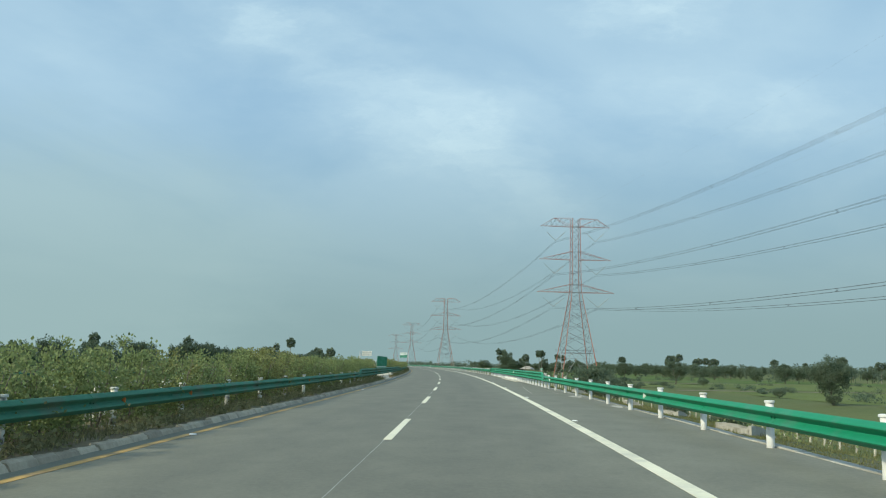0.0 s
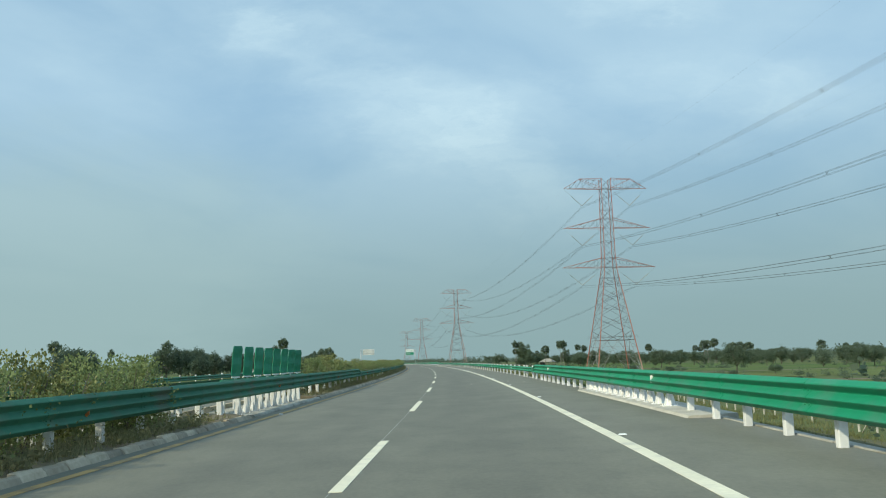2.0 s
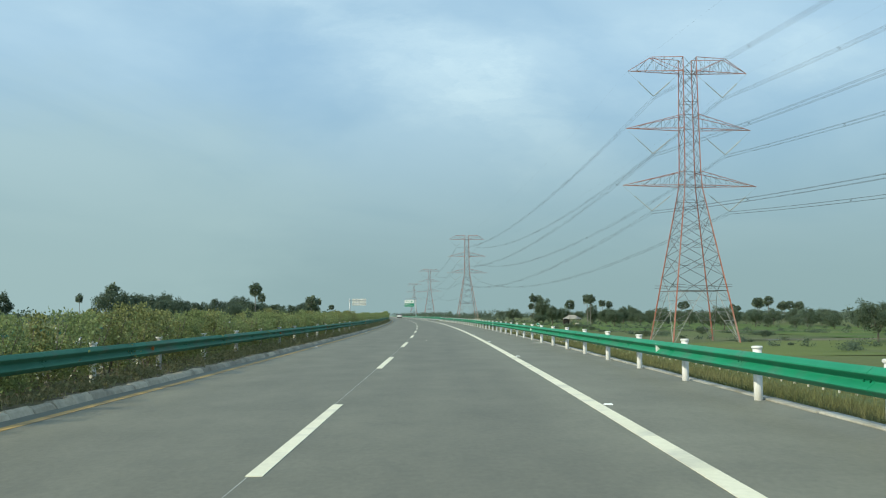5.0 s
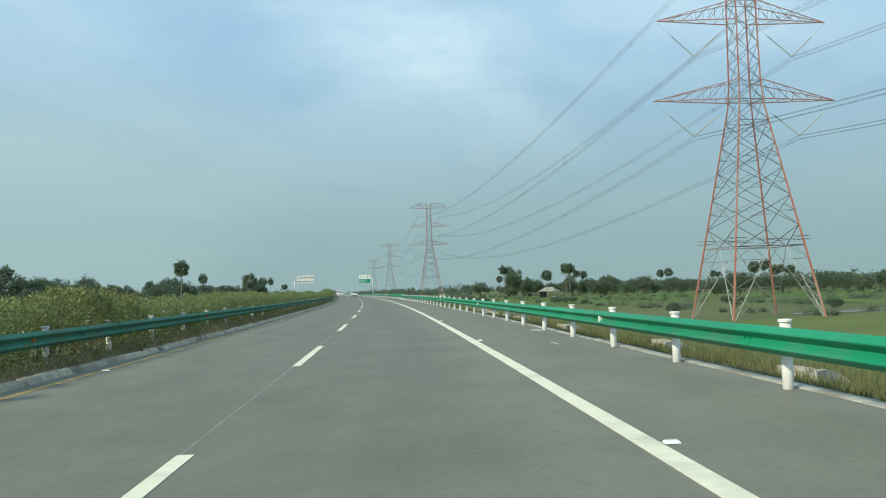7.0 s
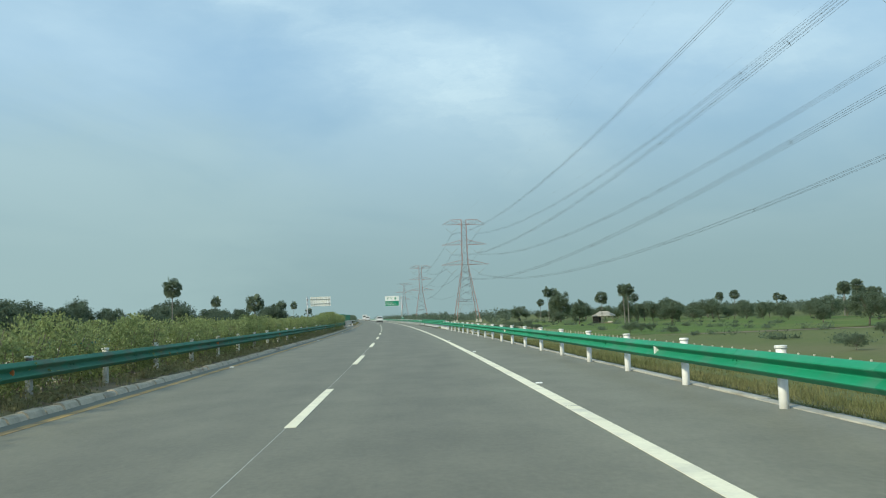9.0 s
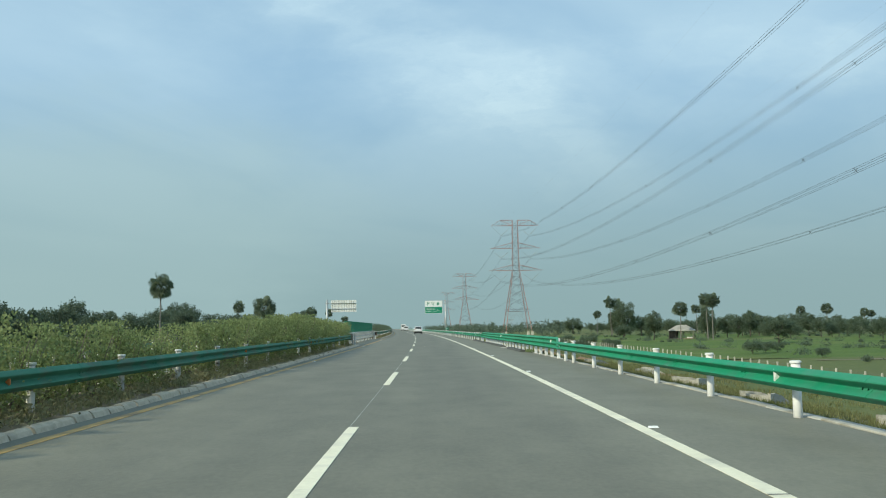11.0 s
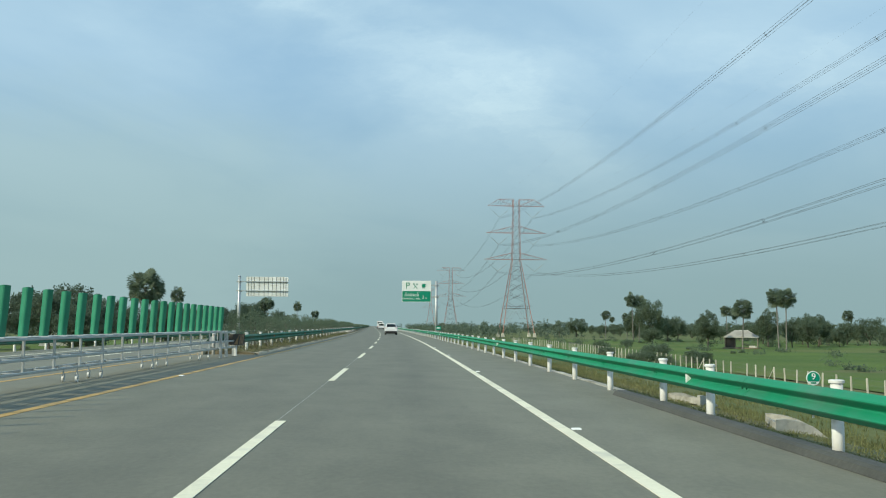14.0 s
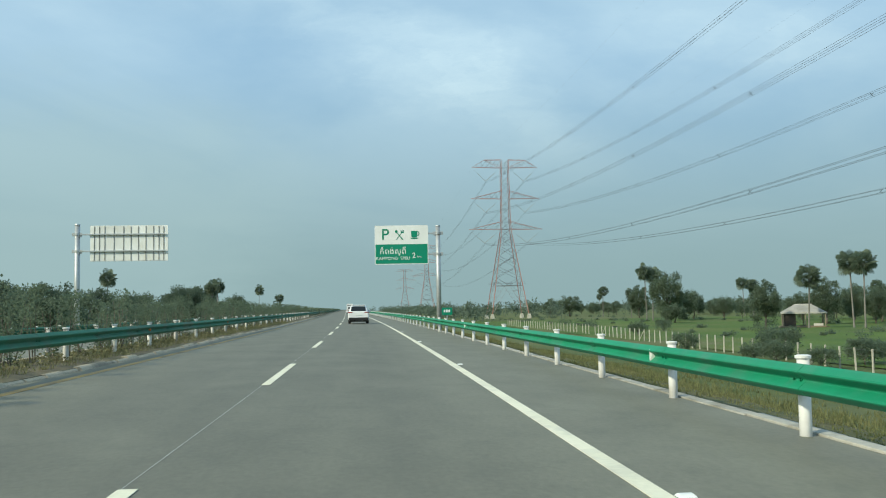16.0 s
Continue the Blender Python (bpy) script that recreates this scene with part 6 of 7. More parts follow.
for s, lat, size in ((484.5, 37, 2.4), (464, 37.3, 2.3), (466.5, 36.6, 2.0), (471, 41.0, 3.3), (457.5, 38, 1.9), (460, 43, 2.5), (462, 45, 2.2), (414, 57, 2.6), (419, 61, 2.2), (421, 64, 2.0), (300, 75, 2.0), (330, 72, 2.4), (352, 80, 2.2), (250, 85, 2.6),
                     (228, 66, 1.8), (190, 48, 1.6), (310, 52, 2.0), (53.6, 11.9, 2.9), (56.2, 12.8, 2.6), (51.2, 12.5, 2.2), (40, 14.5, 1.5), (31, 15, 1.3), (16, 40, 2.0), (120, 60, 1.8), (150, 64, 1.9), (540, 50, 2.6), (560, 62, 2.5), (395, 60, 1.7)):
    p = P(s, lat)
    k, (wood, crown) = BUSHES[r.randrange(3)]
    g = size / k
    zz = FIELD_Z if lat > 22 else float(np.interp(lat, (9.6, 23), (-0.8, FIELD_Z + 0.2)))
    t = thing("bush", "leafy green bush in the field by the fence", "bush", Matrix.Translation((p.x, p.y, zz)) @ Matrix.Rotation(r.uniform(0, 6.28), 4, "Z") @ Matrix.Diagonal((g * 1.15, g * 1.15, g, 1)), group="bushes")
    part("wood", wood, parent=t)
    part("foliage", crown, parent=t)
# distant woods: belts on both sides and across the end of the view
b = Build()
belts = []
for lat0, s0, s1, gap in ((200, 330, 1300, 6), (255, 240, 1300, 5), (330, 150, 1500, 5), (450, 150, 1700, 6), (640, 100, 1900, 8), (900, 100, 2300, 10), (-175, 380, 1300, 7), (-230, 250, 1300, 6), (-300, 120, 1500, 6), (-430, 100, 1700, 7), (-640, 100, 2000, 9), (120, 900, 1700, 9), (70, 1050, 1900, 9), (-80, 1050, 1900, 9), (-130, 800, 1500, 10), (-40, 640, 1500, 6), (-62, 560, 1500, 7), (48, 700, 1500, 6), (85, 760, 1500, 8), (-100, 500, 1100, 9)):
    belts += [(s + r.uniform(-6, 6), lat0 + r.gauss(0, 16 if abs(lat0) > 100 else 5)) for s in np.arange(s0, s1, gap)]
for k in range(260):
    belts.append((1500 + r.uniform(0, 800), r.choice((-1, 1)) * r.uniform(22, 700)))
rg = np.random.default_rng(8)
wood_v = []
for s, lat in belts:
    if noise.noise((s * 0.012, lat * 0.02, 5.0)) < -0.42:
        continue
    p = P(s, lat)
    h = r.uniform(5.0, 9.0) * (1.25 if r.random() < 0.12 else 1.0)
    w = h * r.uniform(0.5, 0.8)
    base = Vector((p.x, p.y, FIELD_Z))
    b.tube(base, base + Vector((0, 0, h * 0.45)), 0.16, 0.08, 3, False)
    # clumps of leaves inside an uneven rounded crown
    near = abs(lat) < 300
    n = (130 if s < 900 else 90) if near else 75
    heart = rg.normal(size=(14, 3))
    heart *= (rg.uniform(0.3, 0.95, (14, 1)) / np.linalg.norm(heart, axis=1, keepdims=True))
    c = heart[rg.integers(0, 14, n)] + rg.normal(scale=0.17, size=(n, 3))
    c = np.clip(c, -1.15, 1.0) * (w * 0.62, w * 0.62, h * 0.46) + (p.x, p.y, FIELD_Z + h * 0.49)
    way = rg.normal(size=(n, 3)) + (0, 0, 0.35)
    way /= np.linalg.norm(way, axis=1, keepdims=True)
    side = np.cross(way, rg.normal(size=(n, 3)))
    side /= np.linalg.norm(side, axis=1, keepdims=True)
    size = h * rg.uniform(0.055, 0.095, (n, 1)) * (1.1 if near else 1.5)
    wood_v.append(np.stack([c, c + way * size * 0.5 + side * size * 0.55, c + way * size, c + way * size * 0.5 - side * size * 0.55], axis=1).reshape(-1, 3))
wood_v = np.concatenate(wood_v)
k0 = len(b.v)
b.v += wood_v.tolist()
b.f += (np.arange(len(wood_v)).reshape(-1, 4) + k0).tolist()
tagged(part("distant_woods", b, M_FAR_WOOD), "band of grey-green trees along the horizon", "woods", kind="stuff")
# low scrub along the field banks
b = Build()
for k in range(1000):
    side = 1 if k % 3 else -1
    bank = r.choice((62, 75, 88, 112, 150, 190)) * side
    s = r.uniform(20, 900)
    if noise.noise((s * 0.02, bank * 0.3, 8.0)) < -0.1:
        continue
    p = P(s, bank + r.gauss(0, 2.0))
    h = r.uniform(0.6, 2.4)
    for q in range(130):
        d = Vector((r.gauss(0, 0.36) * h, r.gauss(0, 0.36) * h, h * 0.7 * min(1.0, abs(r.gauss(0.3, 0.3)))))
        leaf(b, Vector((p.x, p.y, FIELD_Z + 0.05)) + d, spread_dir(r, 0.4), r.uniform(0.16, 0.32), 0.5, r)
tagged(part("field_scrub", b, M_TREE), "low scrub along the banks between the fields", "scrub", kind="stuff")

# ==== fields, fence and hut ====


def patch(name, s0, s1, l0, l1, z, mat, label):
    b = Build()
    n, m = 10, 8
    wob = lambda a, k: 1.6 * noise.noise((a * 0.05, k, 2.0))
    for i in range(n + 1):
        for j in range(m + 1):
            s, l = s0 + (s1 - s0) * i / n, l0 + (l1 - l0) * j / m
            p = P(s, l)
            b.v.append((p.x + wob(s, l), p.y + wob(l, s), FIELD_Z + z))
    for i in range(n):
        for j in range(m):
            a = i * (m + 1) + j
            b.f.append((a, a + 1, a + m + 2, a + m + 1))
    return tagged(part(name, b, mat), label, "field", kind="structure")


patch("rice_field", 395, 720, 42, 175, 0.07, M_PADDY, "green young rice field")
patch("rice_field", 300, 385, 95, 190, 0.06, M_PADDY, "green young rice field")
patch("rice_field", 205, 290, 92, 150, 0.07, M_RIPE, "yellow-green rice field")
patch("rice_field", 190, 300, 160, 260, 0.06, M_PADDY, "green young rice field")
patch("rice_field", 90, 195, 66, 120, 0.06, M_RIPE, "yellow-green rice field")
patch("rice_field", 80, 200, 126, 260, 0.07, M_PADDY, "green young rice field")
patch("rice_field", 10, 76, 56, 230, 0.07, M_RIPE, "yellow-green rice field")
patch("rice_field", 40, 330, -140, -45, 0.06, M_PADDY, "green rice field beyond the oncoming carriageway")
patch("rice_field", 360, 640, -150, -48, 0.06, M_PADDY, "green rice field beyond the oncoming carriageway")
patch("rice_field", 226, 284, 42, 90, 0.05, M_RIPE, "yellow-green rice field")
patch("mud_strip", 196, 203.5, 60, 260, 0.05, M_SOIL, "bare brown strip between rice fields")
patch("mud_strip", 291, 298, 60, 200, 0.05, M_SOIL, "bare brown strip between rice fields")
patch("mud_strip", 386, 393, 55, 190, 0.05, M_SOIL, "bare brown strip between rice fields")

fence = thing("fence", "line of pale concrete fence posts with thin wires", "fence")
b = Build()
b.box((-0.06, -0.06, -0.5), (0.06, 0.06, 1.75), 0.012)
fence_post = b.mesh("fence_post", M_CONCRETE)
brace = Build()
brace.tube((0, 0.05, 1.6), (0, 2.0, 0.0), 0.05, 0.05, 4)
brace = brace.mesh("brace", M_CONCRETE)
fence_lat = lambda s: float(np.interp(s, (0, 300, 420, 470, 560), (27.0, 31.0, 37.0, 40.5, 45.0)))
rows = [(s, fence_lat(s)) for s in np.arange(-10, 640, 2.6)]
for i, (s, lat) in enumerate(rows):
    if r.random() < 0.04:
        continue
    m = Matrix.Translation((*P(s, lat).xy, FIELD_Z + 0.02)) @ Matrix.Rotation(heading(s) + r.uniform(-0.1, 0.1), 4, "Z") @ pose(0, 0, 0, r.uniform(-2, 2), r.uniform(-2, 2), 0)
    part("fence_post", fence_post, parent=fence, at=m)
    if i % 9 == 4:
        part("brace", brace, parent=fence, at=m)
for z in (0.35, 0.8, 1.25, 1.65):
    b = Build()
    pts = [Vector((*P(s, fence_lat(s)).xy, FIELD_Z + z)) for s in np.arange(-10, 640, 10.0)]
    b.loft([[p + Vector((0, 0, 0.006)), p + Vector((0.005, 0, -0.004)), p + Vector((-0.005, 0, -0.004))] for p in pts])
    part("wire", b, M_GREY_STEEL, fence)


def build_hut():
    t = thing("field_hut", "open field hut with a pale hipped sheet roof on posts", "hut", Matrix.Translation((43.0, 578.0, FIELD_Z + 0.35)) @ Matrix.Scale(1.14, 4) @ Matrix.Rotation(radians(-16), 4, "Z"))
    w, d, eave, ridge = 3.75, 3.0, 2.45, 3.85
    b = Build()
    e = [Vector((-w, -d, eave)), Vector((w, -d, eave)), Vector((w, d, eave)), Vector((-w, d, eave))]
    k0, k1 = Vector((-1.5, 0, ridge)), Vector((1.5, 0, ridge))
    dn = Vector((0, 0, -0.12))
    b.loft([[p + dn for p in e], e], True)
    b.quad(e[0], e[1], k1, k0)
    b.quad(e[2], e[3], k0, k1)
    b.tri(e[1], e[2], k1)
    b.tri(e[3], e[0], k0)
    part("roof", b, M_THATCH, t)
    b = Build()
    for p, q in zip(e, e[1:] + e[:1]):
        b.tube(p + dn * 1.2, q + dn * 1.2, 0.09, 0.09, 4)
    b.tube(k0, k1, 0.09, 0.09, 6)
    part("fascia", b, M_WALL, t, "pale edge boards")
    for x, y in ((-3.5, -2.8), (0.2, -2.8), (3.5, -2.8), (3.5, 2.8), (-3.5, 2.8), (0.2, 2.8)):
        b = Build()
        b.tube((x, y, -0.3), (x, y, eave - 0.1), 0.11, 0.1, 8)
        part("post", b, M_WOOD, t)
    b = Build()
    b.box((-3.5, -2.5, 0.0), (-1.4, 2.6, 2.4), 0.02)
    part("store", b, M_DARK_WALL, t, "dark boarded store under the roof")
    b = Build()
    b.loft([[(-4.6, -3.7, -0.6), (4.6, -3.7, -0.6), (4.6, 3.7, -0.6), (-4.6, 3.7, -0.6)], [(-3.9, -3.0, 0.02), (3.9, -3.0, 0.02), (3.9, 3.0, 0.02), (-3.9, 3.0, 0.02)]])
    part("platform", b, M_SOIL, t, "low earth platform")
    b = Build()
    b.box((1.6, -2.2, 0.0), (3.2, -1.6, 0.42), 0.05)
    part("bench", b, M_WALL, t, "low pale bench")


build_hut()


def far_house(x, y, w, d, h, turn, label):
    t = thing("house", label, "house", Matrix.Translation((x, y, FIELD_Z)) @ Matrix.Rotation(radians(turn), 4, "Z"), group="far houses")
    b = Build()
    b.box((-w, -d, 0), (w, d, h), 0.05)
    part("wall", b, M_WALL, t)
    b = Build()
    o = 0.5
    b.loft([[(-w - o, -d - o, h), (w + o, -d - o, h), (w + o, d + o, h), (-w - o, d + o, h)], [(-w - o, -0.05, h + d * 0.8), (w + o, -0.05, h + d * 0.8), (w + o, 0.05, h + d * 0.8), (-w - o, 0.05, h + d * 0.8)]])
    part("roof", b, M_RED_ROOF, t, "red tiled roof")
    for x0 in (-w * 0.5, w * 0.4):
        b = Build()
        b.box((x0 - 0.5, -d - 0.02, h * 0.4), (x0 + 0.5, -d + 0.02, h * 0.78))
        part("window", b, M_GLASS_DARK, t)


far_house(-126, 548, 3.2, 2.6, 5.6, 20, "far house with a red tiled roof among trees")

M_CHUTE = material("weathered_chute_concrete", (0.36, 0.345, 0.30), (0.52, 0.50, 0.45), 6.0, 0.92, bump=0.8, coarse=1.2, stain=(0.13, 0.12, 0.08), stain_amount=0.8, stain_size=1.8, bump_size=0.04)
chute_label = "pale weathered concrete drainage chute head on the verge"


def chute(s, lat, seed):
    r = random.Random(seed)
    b = Build()
    for side in (-1, 1):
        rings = []
        for k in range(9):
            q = k / 8
            y = side * (0.30 + 0.55 * (1 - q) ** 2)
            x, z = q * 1.5, -q * 0.62 + 0.10 * math.sin(q * 3.1) + r.uniform(-0.015, 0.015)
            rings.append([(x, y - 0.09, z - 0.35), (x, y + 0.09, z - 0.35), (x, y + 0.08, z + 0.15 * math.sin(0.35 + 2.6 * q)), (x, y - 0.08, z + 0.15 * math.sin(0.35 + 2.6 * q))])
        b.loft(rings)
    b.loft([[(x, -0.8 + 0.5 * x / 1.7, -0.44 * x - 0.25), (x, 0.8 - 0.5 * x / 1.7, -0.44 * x - 0.25), (x, 0.8 - 0.5 * x / 1.7, -0.44 * x - 0.02), (x, -0.8 + 0.5 * x / 1.7, -0.44 * x - 0.02)] for x in (0.0, 0.6, 1.7)])
    t = part("drain_chute", b, M_CHUTE, at=on_road(s, lat, verge_z(s, lat) + 0.12, r.uniform(-25, 25)) @ Matrix.Scale(r.uniform(0.45, 0.78), 4))
    tagged(t, chute_label, "drain chute", "drain chutes")


for i, s in enumerate((3.9, 10.7, 18.9, 31.0, 156.1, 165.8, 170.4, 175.6, 182.7, 191.5, 202.3, 207.2, 211.7, 217.4, 276.3, 280.7, 286.1, 291.9, 298.2, 352.4, 357.3)):
    chute(s, 7.15 + 0.4 * ((i * 7) % 3) / 2, i)

# ==== vehicles ====


def wheel_meshes(r0, width):
    tyre, rim = Build(), Build()
    turn = [2 * math.pi * j / 20 for j in range(20)]
    ring = lambda x, rr: [(x, rr * math.cos(q), rr * math.sin(q)) for q in turn]
    h = width / 2
    tyre.loft([ring(-h, r0 * 0.66), ring(-h, r0 * 0.92), ring(-h * 0.75, r0), ring(h * 0.75, r0), ring(h, r0 * 0.92), ring(h, r0 * 0.66)])
    rim.loft([ring(-h * 0.9, r0 * 0.64), ring(-h * 0.97, r0 * 0.60), ring(-h * 0.97, r0 * 0.2)])
    rim.loft([ring(h * 0.9, r0 * 0.64), ring(h * 0.97, r0 * 0.60), ring(h * 0.97, r0 * 0.2)])
    return tyre.mesh("tyre", M_TYRE, True), rim.mesh("rim", M_GALV)


def body_ring(y, half, z0, z1, zs, tuck, shoulder):
    """A cross section of a car body: sill, door, shoulder and roof or bonnet edge."""
    return [(-half * 0.90, y, z0), (-half, y, z0 + 0.16), (-half, y, zs - 0.12), (-half * shoulder, y, zs), (-half * tuck, y, z1 - 0.06), (-half * tuck * 0.86, y, z1),
            (half * tuck * 0.86, y, z1), (half * tuck, y, z1 - 0.06), (half * shoulder, y, zs), (half, y, zs - 0.12), (half, y, z0 + 0.16), (half * 0.90, y, z0)]


def suv(s, lat):
    t = thing("car", "white sport utility car driving in the lane ahead", "car", on_road(s, lat))
    b = Build()
    b.loft([body_ring(-2.31, 0.84, 0.50, 1.03, 0.95, 0.92, 0.98), body_ring(-2.25, 0.91, 0.38, 1.10, 1.02, 0.86, 0.98), body_ring(-2.06, 0.93, 0.30, 1.52, 1.06, 0.74, 0.97), body_ring(-1.88, 0.935, 0.28, 1.645, 1.06, 0.71, 0.97),
            body_ring(-1.2, 0.94, 0.27, 1.68, 1.05, 0.69, 0.97), body_ring(-0.2, 0.94, 0.26, 1.69, 1.03, 0.69, 0.97), body_ring(0.45, 0.935, 0.26, 1.60, 1.02, 0.68, 0.97), body_ring(1.15, 0.93, 0.27, 1.10, 1.0, 0.78, 0.96),
            body_ring(1.9, 0.91, 0.30, 1.00, 0.93, 0.80, 0.96), body_ring(2.25, 0.80, 0.40, 0.80, 0.74, 0.82, 0.95)])
    body = part("body", b, M_CAR_WHITE, t, smooth=False)
    b = Build()
    q = lambda y, z, w: (w, y, z)
    b.loft([[(-0.68, -2.255, 1.13), (0.68, -2.255, 1.13), (0.60, -2.075, 1.51), (-0.60, -2.075, 1.51)], [(-0.68, -2.21, 1.13), (0.68, -2.21, 1.13), (0.60, -2.03, 1.51), (-0.60, -2.03, 1.51)]])
    part("rear_window", b, M_GLASS_DARK, t)
    for sd in (-1, 1):
        b = Build()
        b.loft([[(sd * 0.915, -1.6, 1.10), (sd * 0.915, 0.75, 1.06), (sd * 0.69, 0.30, 1.55), (sd * 0.68, -1.4, 1.56)], [(sd * 0.88, -1.6, 1.10), (sd * 0.88, 0.75, 1.06), (sd * 0.65, 0.30, 1.55), (sd * 0.64, -1.4, 1.56)]])
        part("side_window", b, M_GLASS_DARK, t)
        b = Build()
        b.box((min(sd * 0.52, sd * 0.915), -2.335, 0.97), (max(sd * 0.52, sd * 0.915), -2.12, 1.05), 0.02)
        part("tail_lamp", b, M_TAIL, t, "red tail lamp")
        b = Build()
        b.box((min(sd * 0.93, sd * 1.10), 0.52, 1.02), (max(sd * 0.93, sd * 1.10), 0.68, 1.18), 0.03)
        part("mirror", b, M_CAR_WHITE, t)
    b = Build()
    b.box((-0.86, -2.355, 0.30), (0.86, -2.20, 0.56), 0.04)
    part("bumper", b, M_BLACK, t, "black rear bumper")
    b = Build()
    b.box((-0.26, -2.345, 0.74), (0.26, -2.28, 0.85), 0.004)
    part("number_plate", b, M_SIGN_WHITE, t, "plain pale plate")
    b = Build()
    b.box((-0.62, -2.14, 1.60), (0.62, -1.80, 1.655), 0.02)
    part("spoiler", b, M_CAR_WHITE, t)
    b = Build()
    b.box((-0.8, -1.9, 0.18), (0.8, 1.9, 0.34), 0.05)
    part("underbody", b, M_BLACK, t)
    tyre, rim = wheel_meshes(0.36, 0.23)
    for x in (-0.80, 0.80):
        for y in (-1.38, 1.38):
            wh = part("tyre", tyre, parent=t, at=Matrix.Translation((x, y, 0.36)))
            part("rim", rim, parent=wh)


def box_van(s, lat, name, label, w, l, h, cab):
    t = thing(name, label, name, on_road(s, lat))
    b = Build()
    ring = lambda y, k: [(-w * k, y, 0.45), (-w, y, 0.7), (-w, y, h - 0.25), (-w * 0.88, y, h * (0.97 + 0.03 * k)), (w * 0.88, y, h * (0.97 + 0.03 * k)), (w, y, h - 0.25), (w, y, 0.7), (w * k, y, 0.45)]
    b.loft([ring(-l, 0.9), ring(-l + 0.1, 0.96), ring(l * 0.55, 0.96), ring(l * 0.75, 0.96)])
    part("body", b, M_CAR_WHITE, t)
    b = Build()
    b.loft([[(-w * 0.95, l * 0.74, 0.45), (w * 0.95, l * 0.74, 0.45), (w * 0.9, l * 0.74, cab), (-w * 0.9, l * 0.74, cab)], [(-w * 0.9, l, 0.5), (w * 0.9, l, 0.5), (w * 0.85, l * 0.95, cab * 0.6), (-w * 0.85, l * 0.95, cab * 0.6)]])
    part("cab", b, M_CAR_WHITE, t)
    b = Build()
    b.box((-w * 0.78, -l - 0.02, h * 0.58), (w * 0.78, -l + 0.03, h * 0.84), 0.01)
    part("rear_window", b, M_GLASS_DARK, t)
    b = Build()
    b.box((-w * 0.95, -l - 0.05, 0.42), (w * 0.95, -l + 0.05, 0.62), 0.02)
    part("bumper", b, M_BLACK, t)
    for sd in (-1, 1):
        b = Build()
        b.box((sd * w * 0.86 - 0.07, -l - 0.03, 0.8), (sd * w * 0.86 + 0.07, -l + 0.02, 1.25), 0.01)
        part("tail_lamp", b, M_TAIL, t, "red tail lamp")
    tyre, rim = wheel_meshes(0.36, 0.24)
    for x in (-w * 0.85, w * 0.85):
        for y in (-l * 0.6, l * 0.62):
            wh = part("tyre", tyre, parent=t, at=Matrix.Translation((x, y, 0.36)))
            part("rim", rim, parent=wh)


suv(471.5, 1.55)
box_van(389.5 + 255.0, 1.5, "van", "white van with dark rear windows on the road ahead", 0.95, 2.4, 2.25, 1.9)
box_van(389.5 + 340.0, 1.6, "truck", "white box truck far ahead on the road", 1.2, 4.2, 3.3, 2.4)


# ==== bare soil, silt and a pipe on the verge ====
def ragged_patch(name, s0, s1, l0, l1, z, mat, label, category, seed, wave=0.35, heap=0.0):
    """A thin patch with a ragged outline, or a low heap, laid on the verge or the shoulder."""
    b = Build()
    n, m = int((s1 - s0) / 0.35), 5
    for i in range(n + 1):
        s = s0 + (s1 - s0) * i / n
        grow = min(1.0, 3.2 * i / n, 3.2 * (n - i) / n)
        mid = (l0 + l1) / 2 + wave * noise.noise((s * 0.5, seed, 0.0))
        half = (l1 - l0) / 2 * grow * (1 + 0.7 * noise.noise((s * 1.1, seed, 4.0))) + 0.01
        for j in range(m + 1):
            lat = mid - half + 2 * half * j / m
            sink = -0.22 if heap and j in (0, m) else 0.0
            b.v.append(tuple(P(s, lat, z(s, lat) + sink + heap * grow * math.sin(math.pi * j / m) * (1 + 0.8 * noise.noise((s * 0.9, lat * 2.0, seed))))))
    for i in range(n):
        for j in range(m):
            a = i * (m + 1) + j
            b.f.append((a, a + 1, a + m + 2, a + m + 1))
    return tagged(part(name, b, mat, smooth=True), label, category, kind="structure")


on_bank = lambda s, lat: float(np.interp(lat, (6.5, 7.2, 8.0, 8.8, 9.6, 10.6, 12.0, 13.5), (-0.05, -0.13, -0.24, -0.44, -0.68, -1.0, -1.45, -1.95))) + 0.10
ragged_patch("soil_patch", 304.5, 312.5, 8.5, 9.5, on_bank, M_RED_SOIL, "bare reddish soil on the embankment", "soil", 1.0, 0.35, 0.12)
ragged_patch("soil_patch", 315.5, 327.5, 8.5, 9.5, on_bank, M_RED_SOIL, "bare reddish soil on the embankment", "soil", 6.0, 0.35, 0.12)
ragged_patch("soil_patch", 287.5, 293.0, 8.1, 8.6, on_bank, M_RED_SOIL, "bare reddish soil on the embankment", "soil", 2.0, 0.35, 0.03)
ragged_patch("soil_patch", 330.0, 341.0, 7.8, 8.9, on_bank, M_RED_SOIL, "bare reddish soil on the embankment", "soil", 3.0, 0.35, 0.06)
flat = lambda s, lat: 0.006
ragged_patch("silt_patch", 20.2, 22.6, 5.75, 6.25, flat, M_SILT, "pale dried silt at the shoulder's edge", "silt", 11.0, 0.1)
ragged_patch("silt_patch", 11.8, 13.4, 5.98, 6.3, flat, M_SILT, "pale dried silt at the shoulder's edge", "silt", 12.0, 0.08)


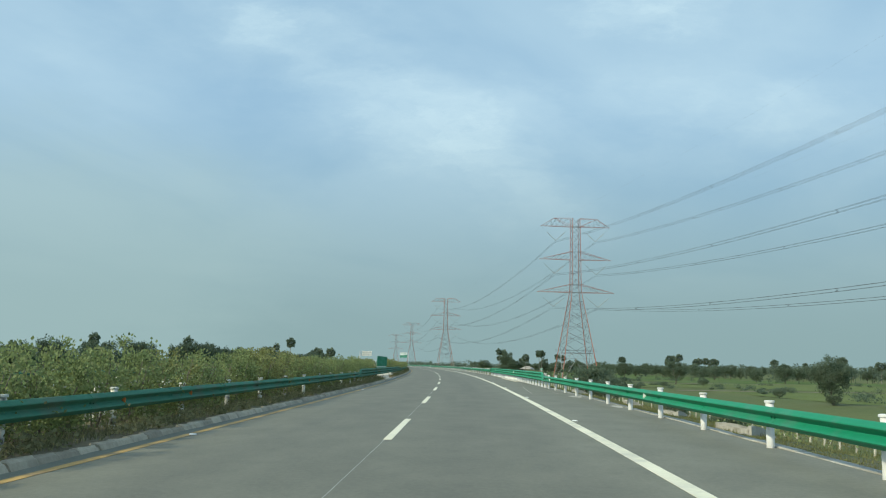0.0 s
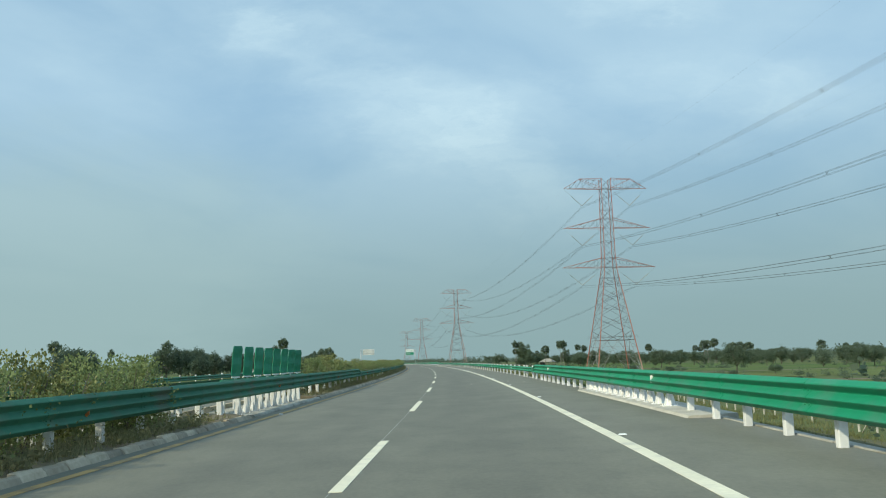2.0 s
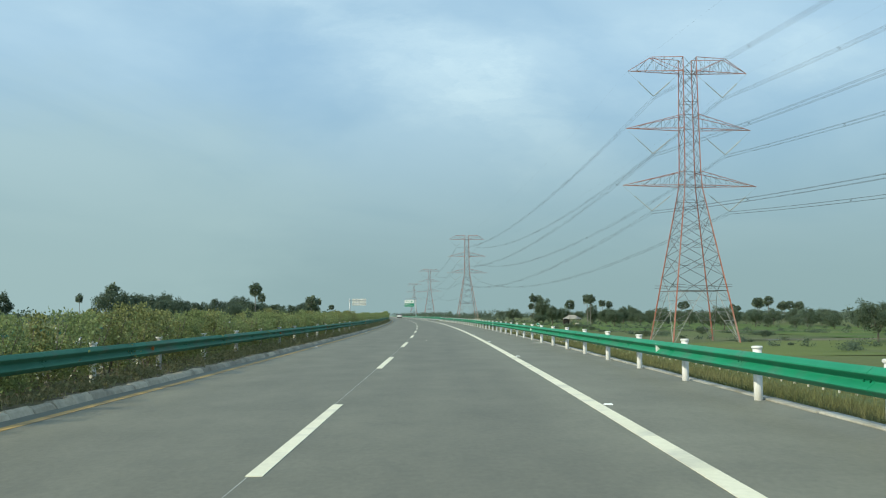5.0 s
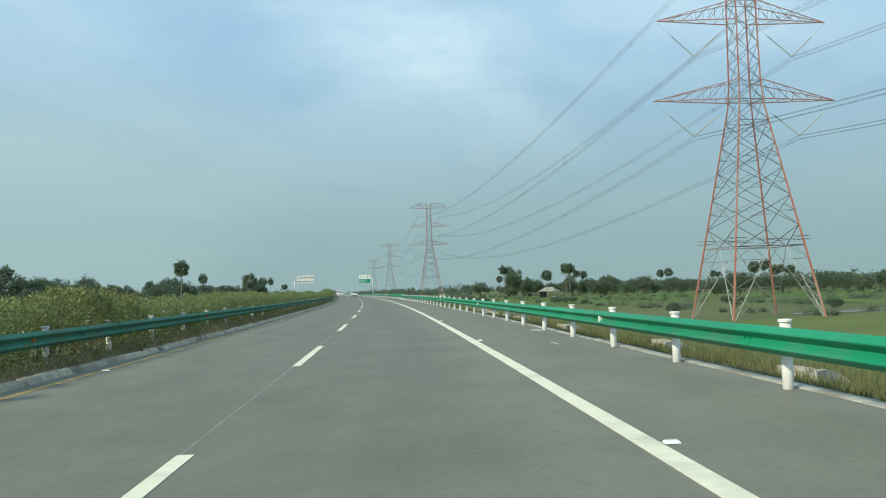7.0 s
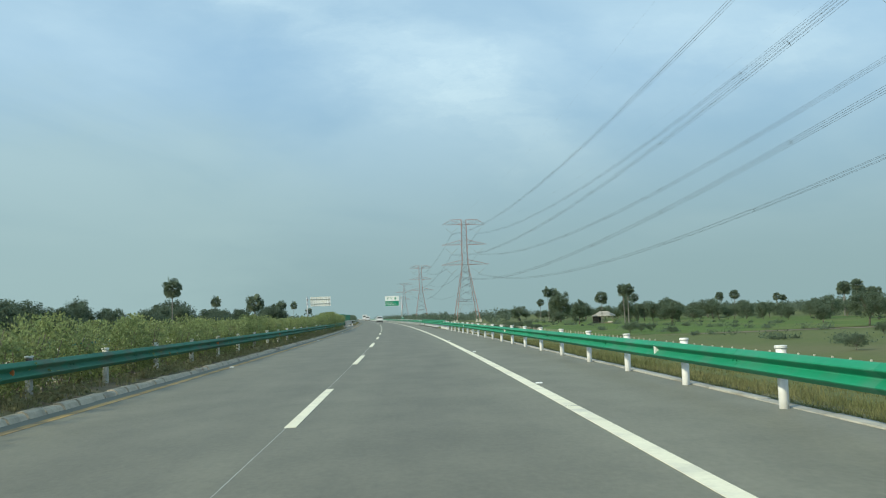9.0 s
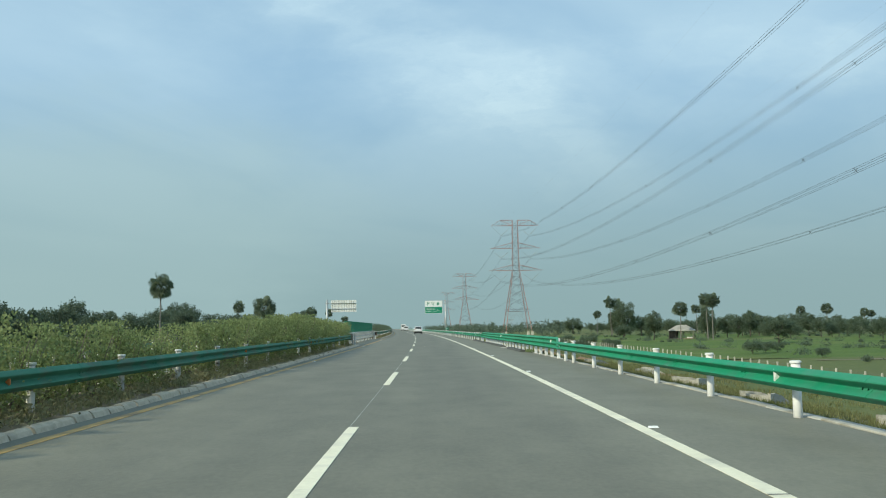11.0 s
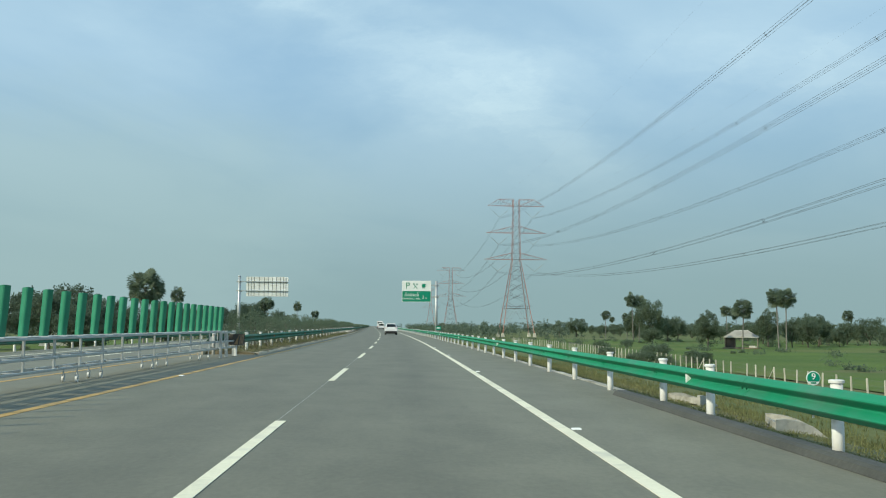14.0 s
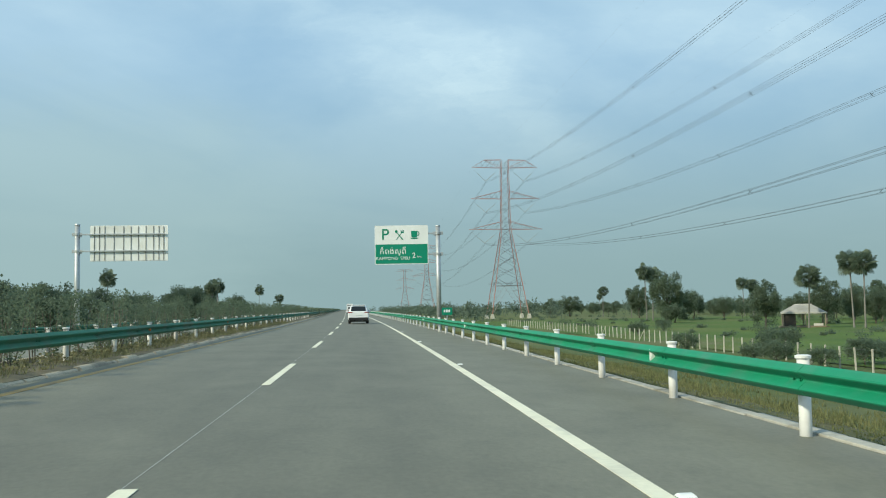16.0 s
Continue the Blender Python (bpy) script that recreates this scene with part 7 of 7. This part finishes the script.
def scratch(s0, s1, l0, l1, seed):
    """A thin pale wandering scrape on the shoulder."""
    b = Build()
    n = max(2, int((s1 - s0) / 0.25))
    for i in range(n + 1):
        s = s0 + (s1 - s0) * i / n
        lat = l0 + (l1 - l0) * i / n + 0.05 * noise.noise((s * 1.7, seed, 0.5))
        w = 0.016 + 0.010 * noise.noise((s * 3.1, seed, 2.5))
        b.v += [tuple(P(s, lat - w, 0.004)), tuple(P(s, lat + w, 0.004))]
    for i in range(n):
        b.f.append((2 * i, 2 * i + 1, 2 * i + 3, 2 * i + 2))
    tagged(part("scrape_mark", b, M_SILT), "thin pale scrape on the shoulder's asphalt", "road stain", kind="structure")


scratch(25.4, 31.5, 4.54, 4.76, 1.0)
scratch(31.5, 38.2, 4.76, 5.08, 1.0)
scratch(43.6, 45.2, 5.2, 5.8, 2.0)
# a row of short pale dabs beside the scrape
for k in range(13):
    scratch(24.8 + 0.62 * k, 25.2 + 0.62 * k, 5.68 + 0.008 * k, 5.69 + 0.008 * k, 3.0 + k)
ragged_patch("silt_patch", 87.5, 88.6, 3.98, 4.08, flat, M_SILT, "faint pale dab on the shoulder", "silt", 20.0, 0.05)
ragged_patch("silt_patch", 87.4, 88.5, 4.26, 4.38, flat, M_SILT, "faint pale dab on the shoulder", "silt", 21.0, 0.05)
ragged_patch("silt_patch", 85.0, 86.0, 5.03, 5.11, flat, M_SILT, "faint pale dab on the shoulder", "silt", 22.0, 0.05)
ragged_patch("silt_patch", 188.8, 190.0, 5.85, 6.2, flat, M_SILT, "pale dried silt beside a post", "silt", 14.0, 0.1)
ragged_patch("silt_patch", 182.6, 183.7, 5.32, 5.42, flat, M_SILT, "faint pale dab on the shoulder", "silt", 15.0, 0.06)
ragged_patch("silt_patch", 152.2, 153.4, 5.74, 6.3, flat, M_SILT, "pale dried silt beside a post", "silt", 9.0, 0.1)
ragged_patch("silt_patch", 319.3, 324.6, 5.78, 6.22, flat, M_SILT, "pale dried silt at the gap in the berm", "silt", 5.0, 0.12)
pipe = thing("drain_pipe", "short pale concrete drain pipe end on the embankment", "drain pipe", on_road(316.4, 7.5, -0.17, -82))
b = Build()
turn = [2 * math.pi * j / 20 for j in range(20)]
hoop = lambda x, q: [(x, q * math.cos(a), q * math.sin(a)) for a in turn]
b.loft([hoop(0.95, 0.12), hoop(0.0, 0.12), hoop(0.0, 0.16), hoop(1.0, 0.16)], False)
part("pipe", b, M_KERB, pipe, smooth=True)
b = Build()
b.box((0.4, -0.25, -0.25), (0.52, 0.25, 0.2), 0.04)
part("collar", b, M_KERB, pipe)
for s in np.arange(151.9, 400.0, 14.85):
    ob = part("paint_joint", sweep([(3.645 if s < 256 else 3.675, 0.0075), (3.855, 0.0075)], s, s + 0.035, 1.0), M_TAR)
    tagged(ob, "thin dark joint across the edge line", "road marking", kind="structure")
patch("ditch_water", 287.5, 290.5, 62, 78, 0.10, M_WATER, "still water in a ditch between the fields")
for s, lat, size, seed in ((326.8, 0.82, 0.045, 1), (158.8, 0.92, 0.035, 2), (84.0, 2.1, 0.03, 3)):
    rr = random.Random(seed)
    b = Build()
    rings = [[(size * w * math.cos(q) * rr.uniform(0.8, 1.2), size * w * math.sin(q) * rr.uniform(0.8, 1.2), size * h) for q in np.linspace(0, 5.4, 7)] for h, w in ((0.0, 0.8), (0.35, 1.0), (0.8, 0.6))]
    b.loft(rings)
    tagged(part("stone", b, M_CONCRETE, at=on_road(s, lat, 0.002)), "small pale stone lying on the asphalt", "stone", "loose stones")
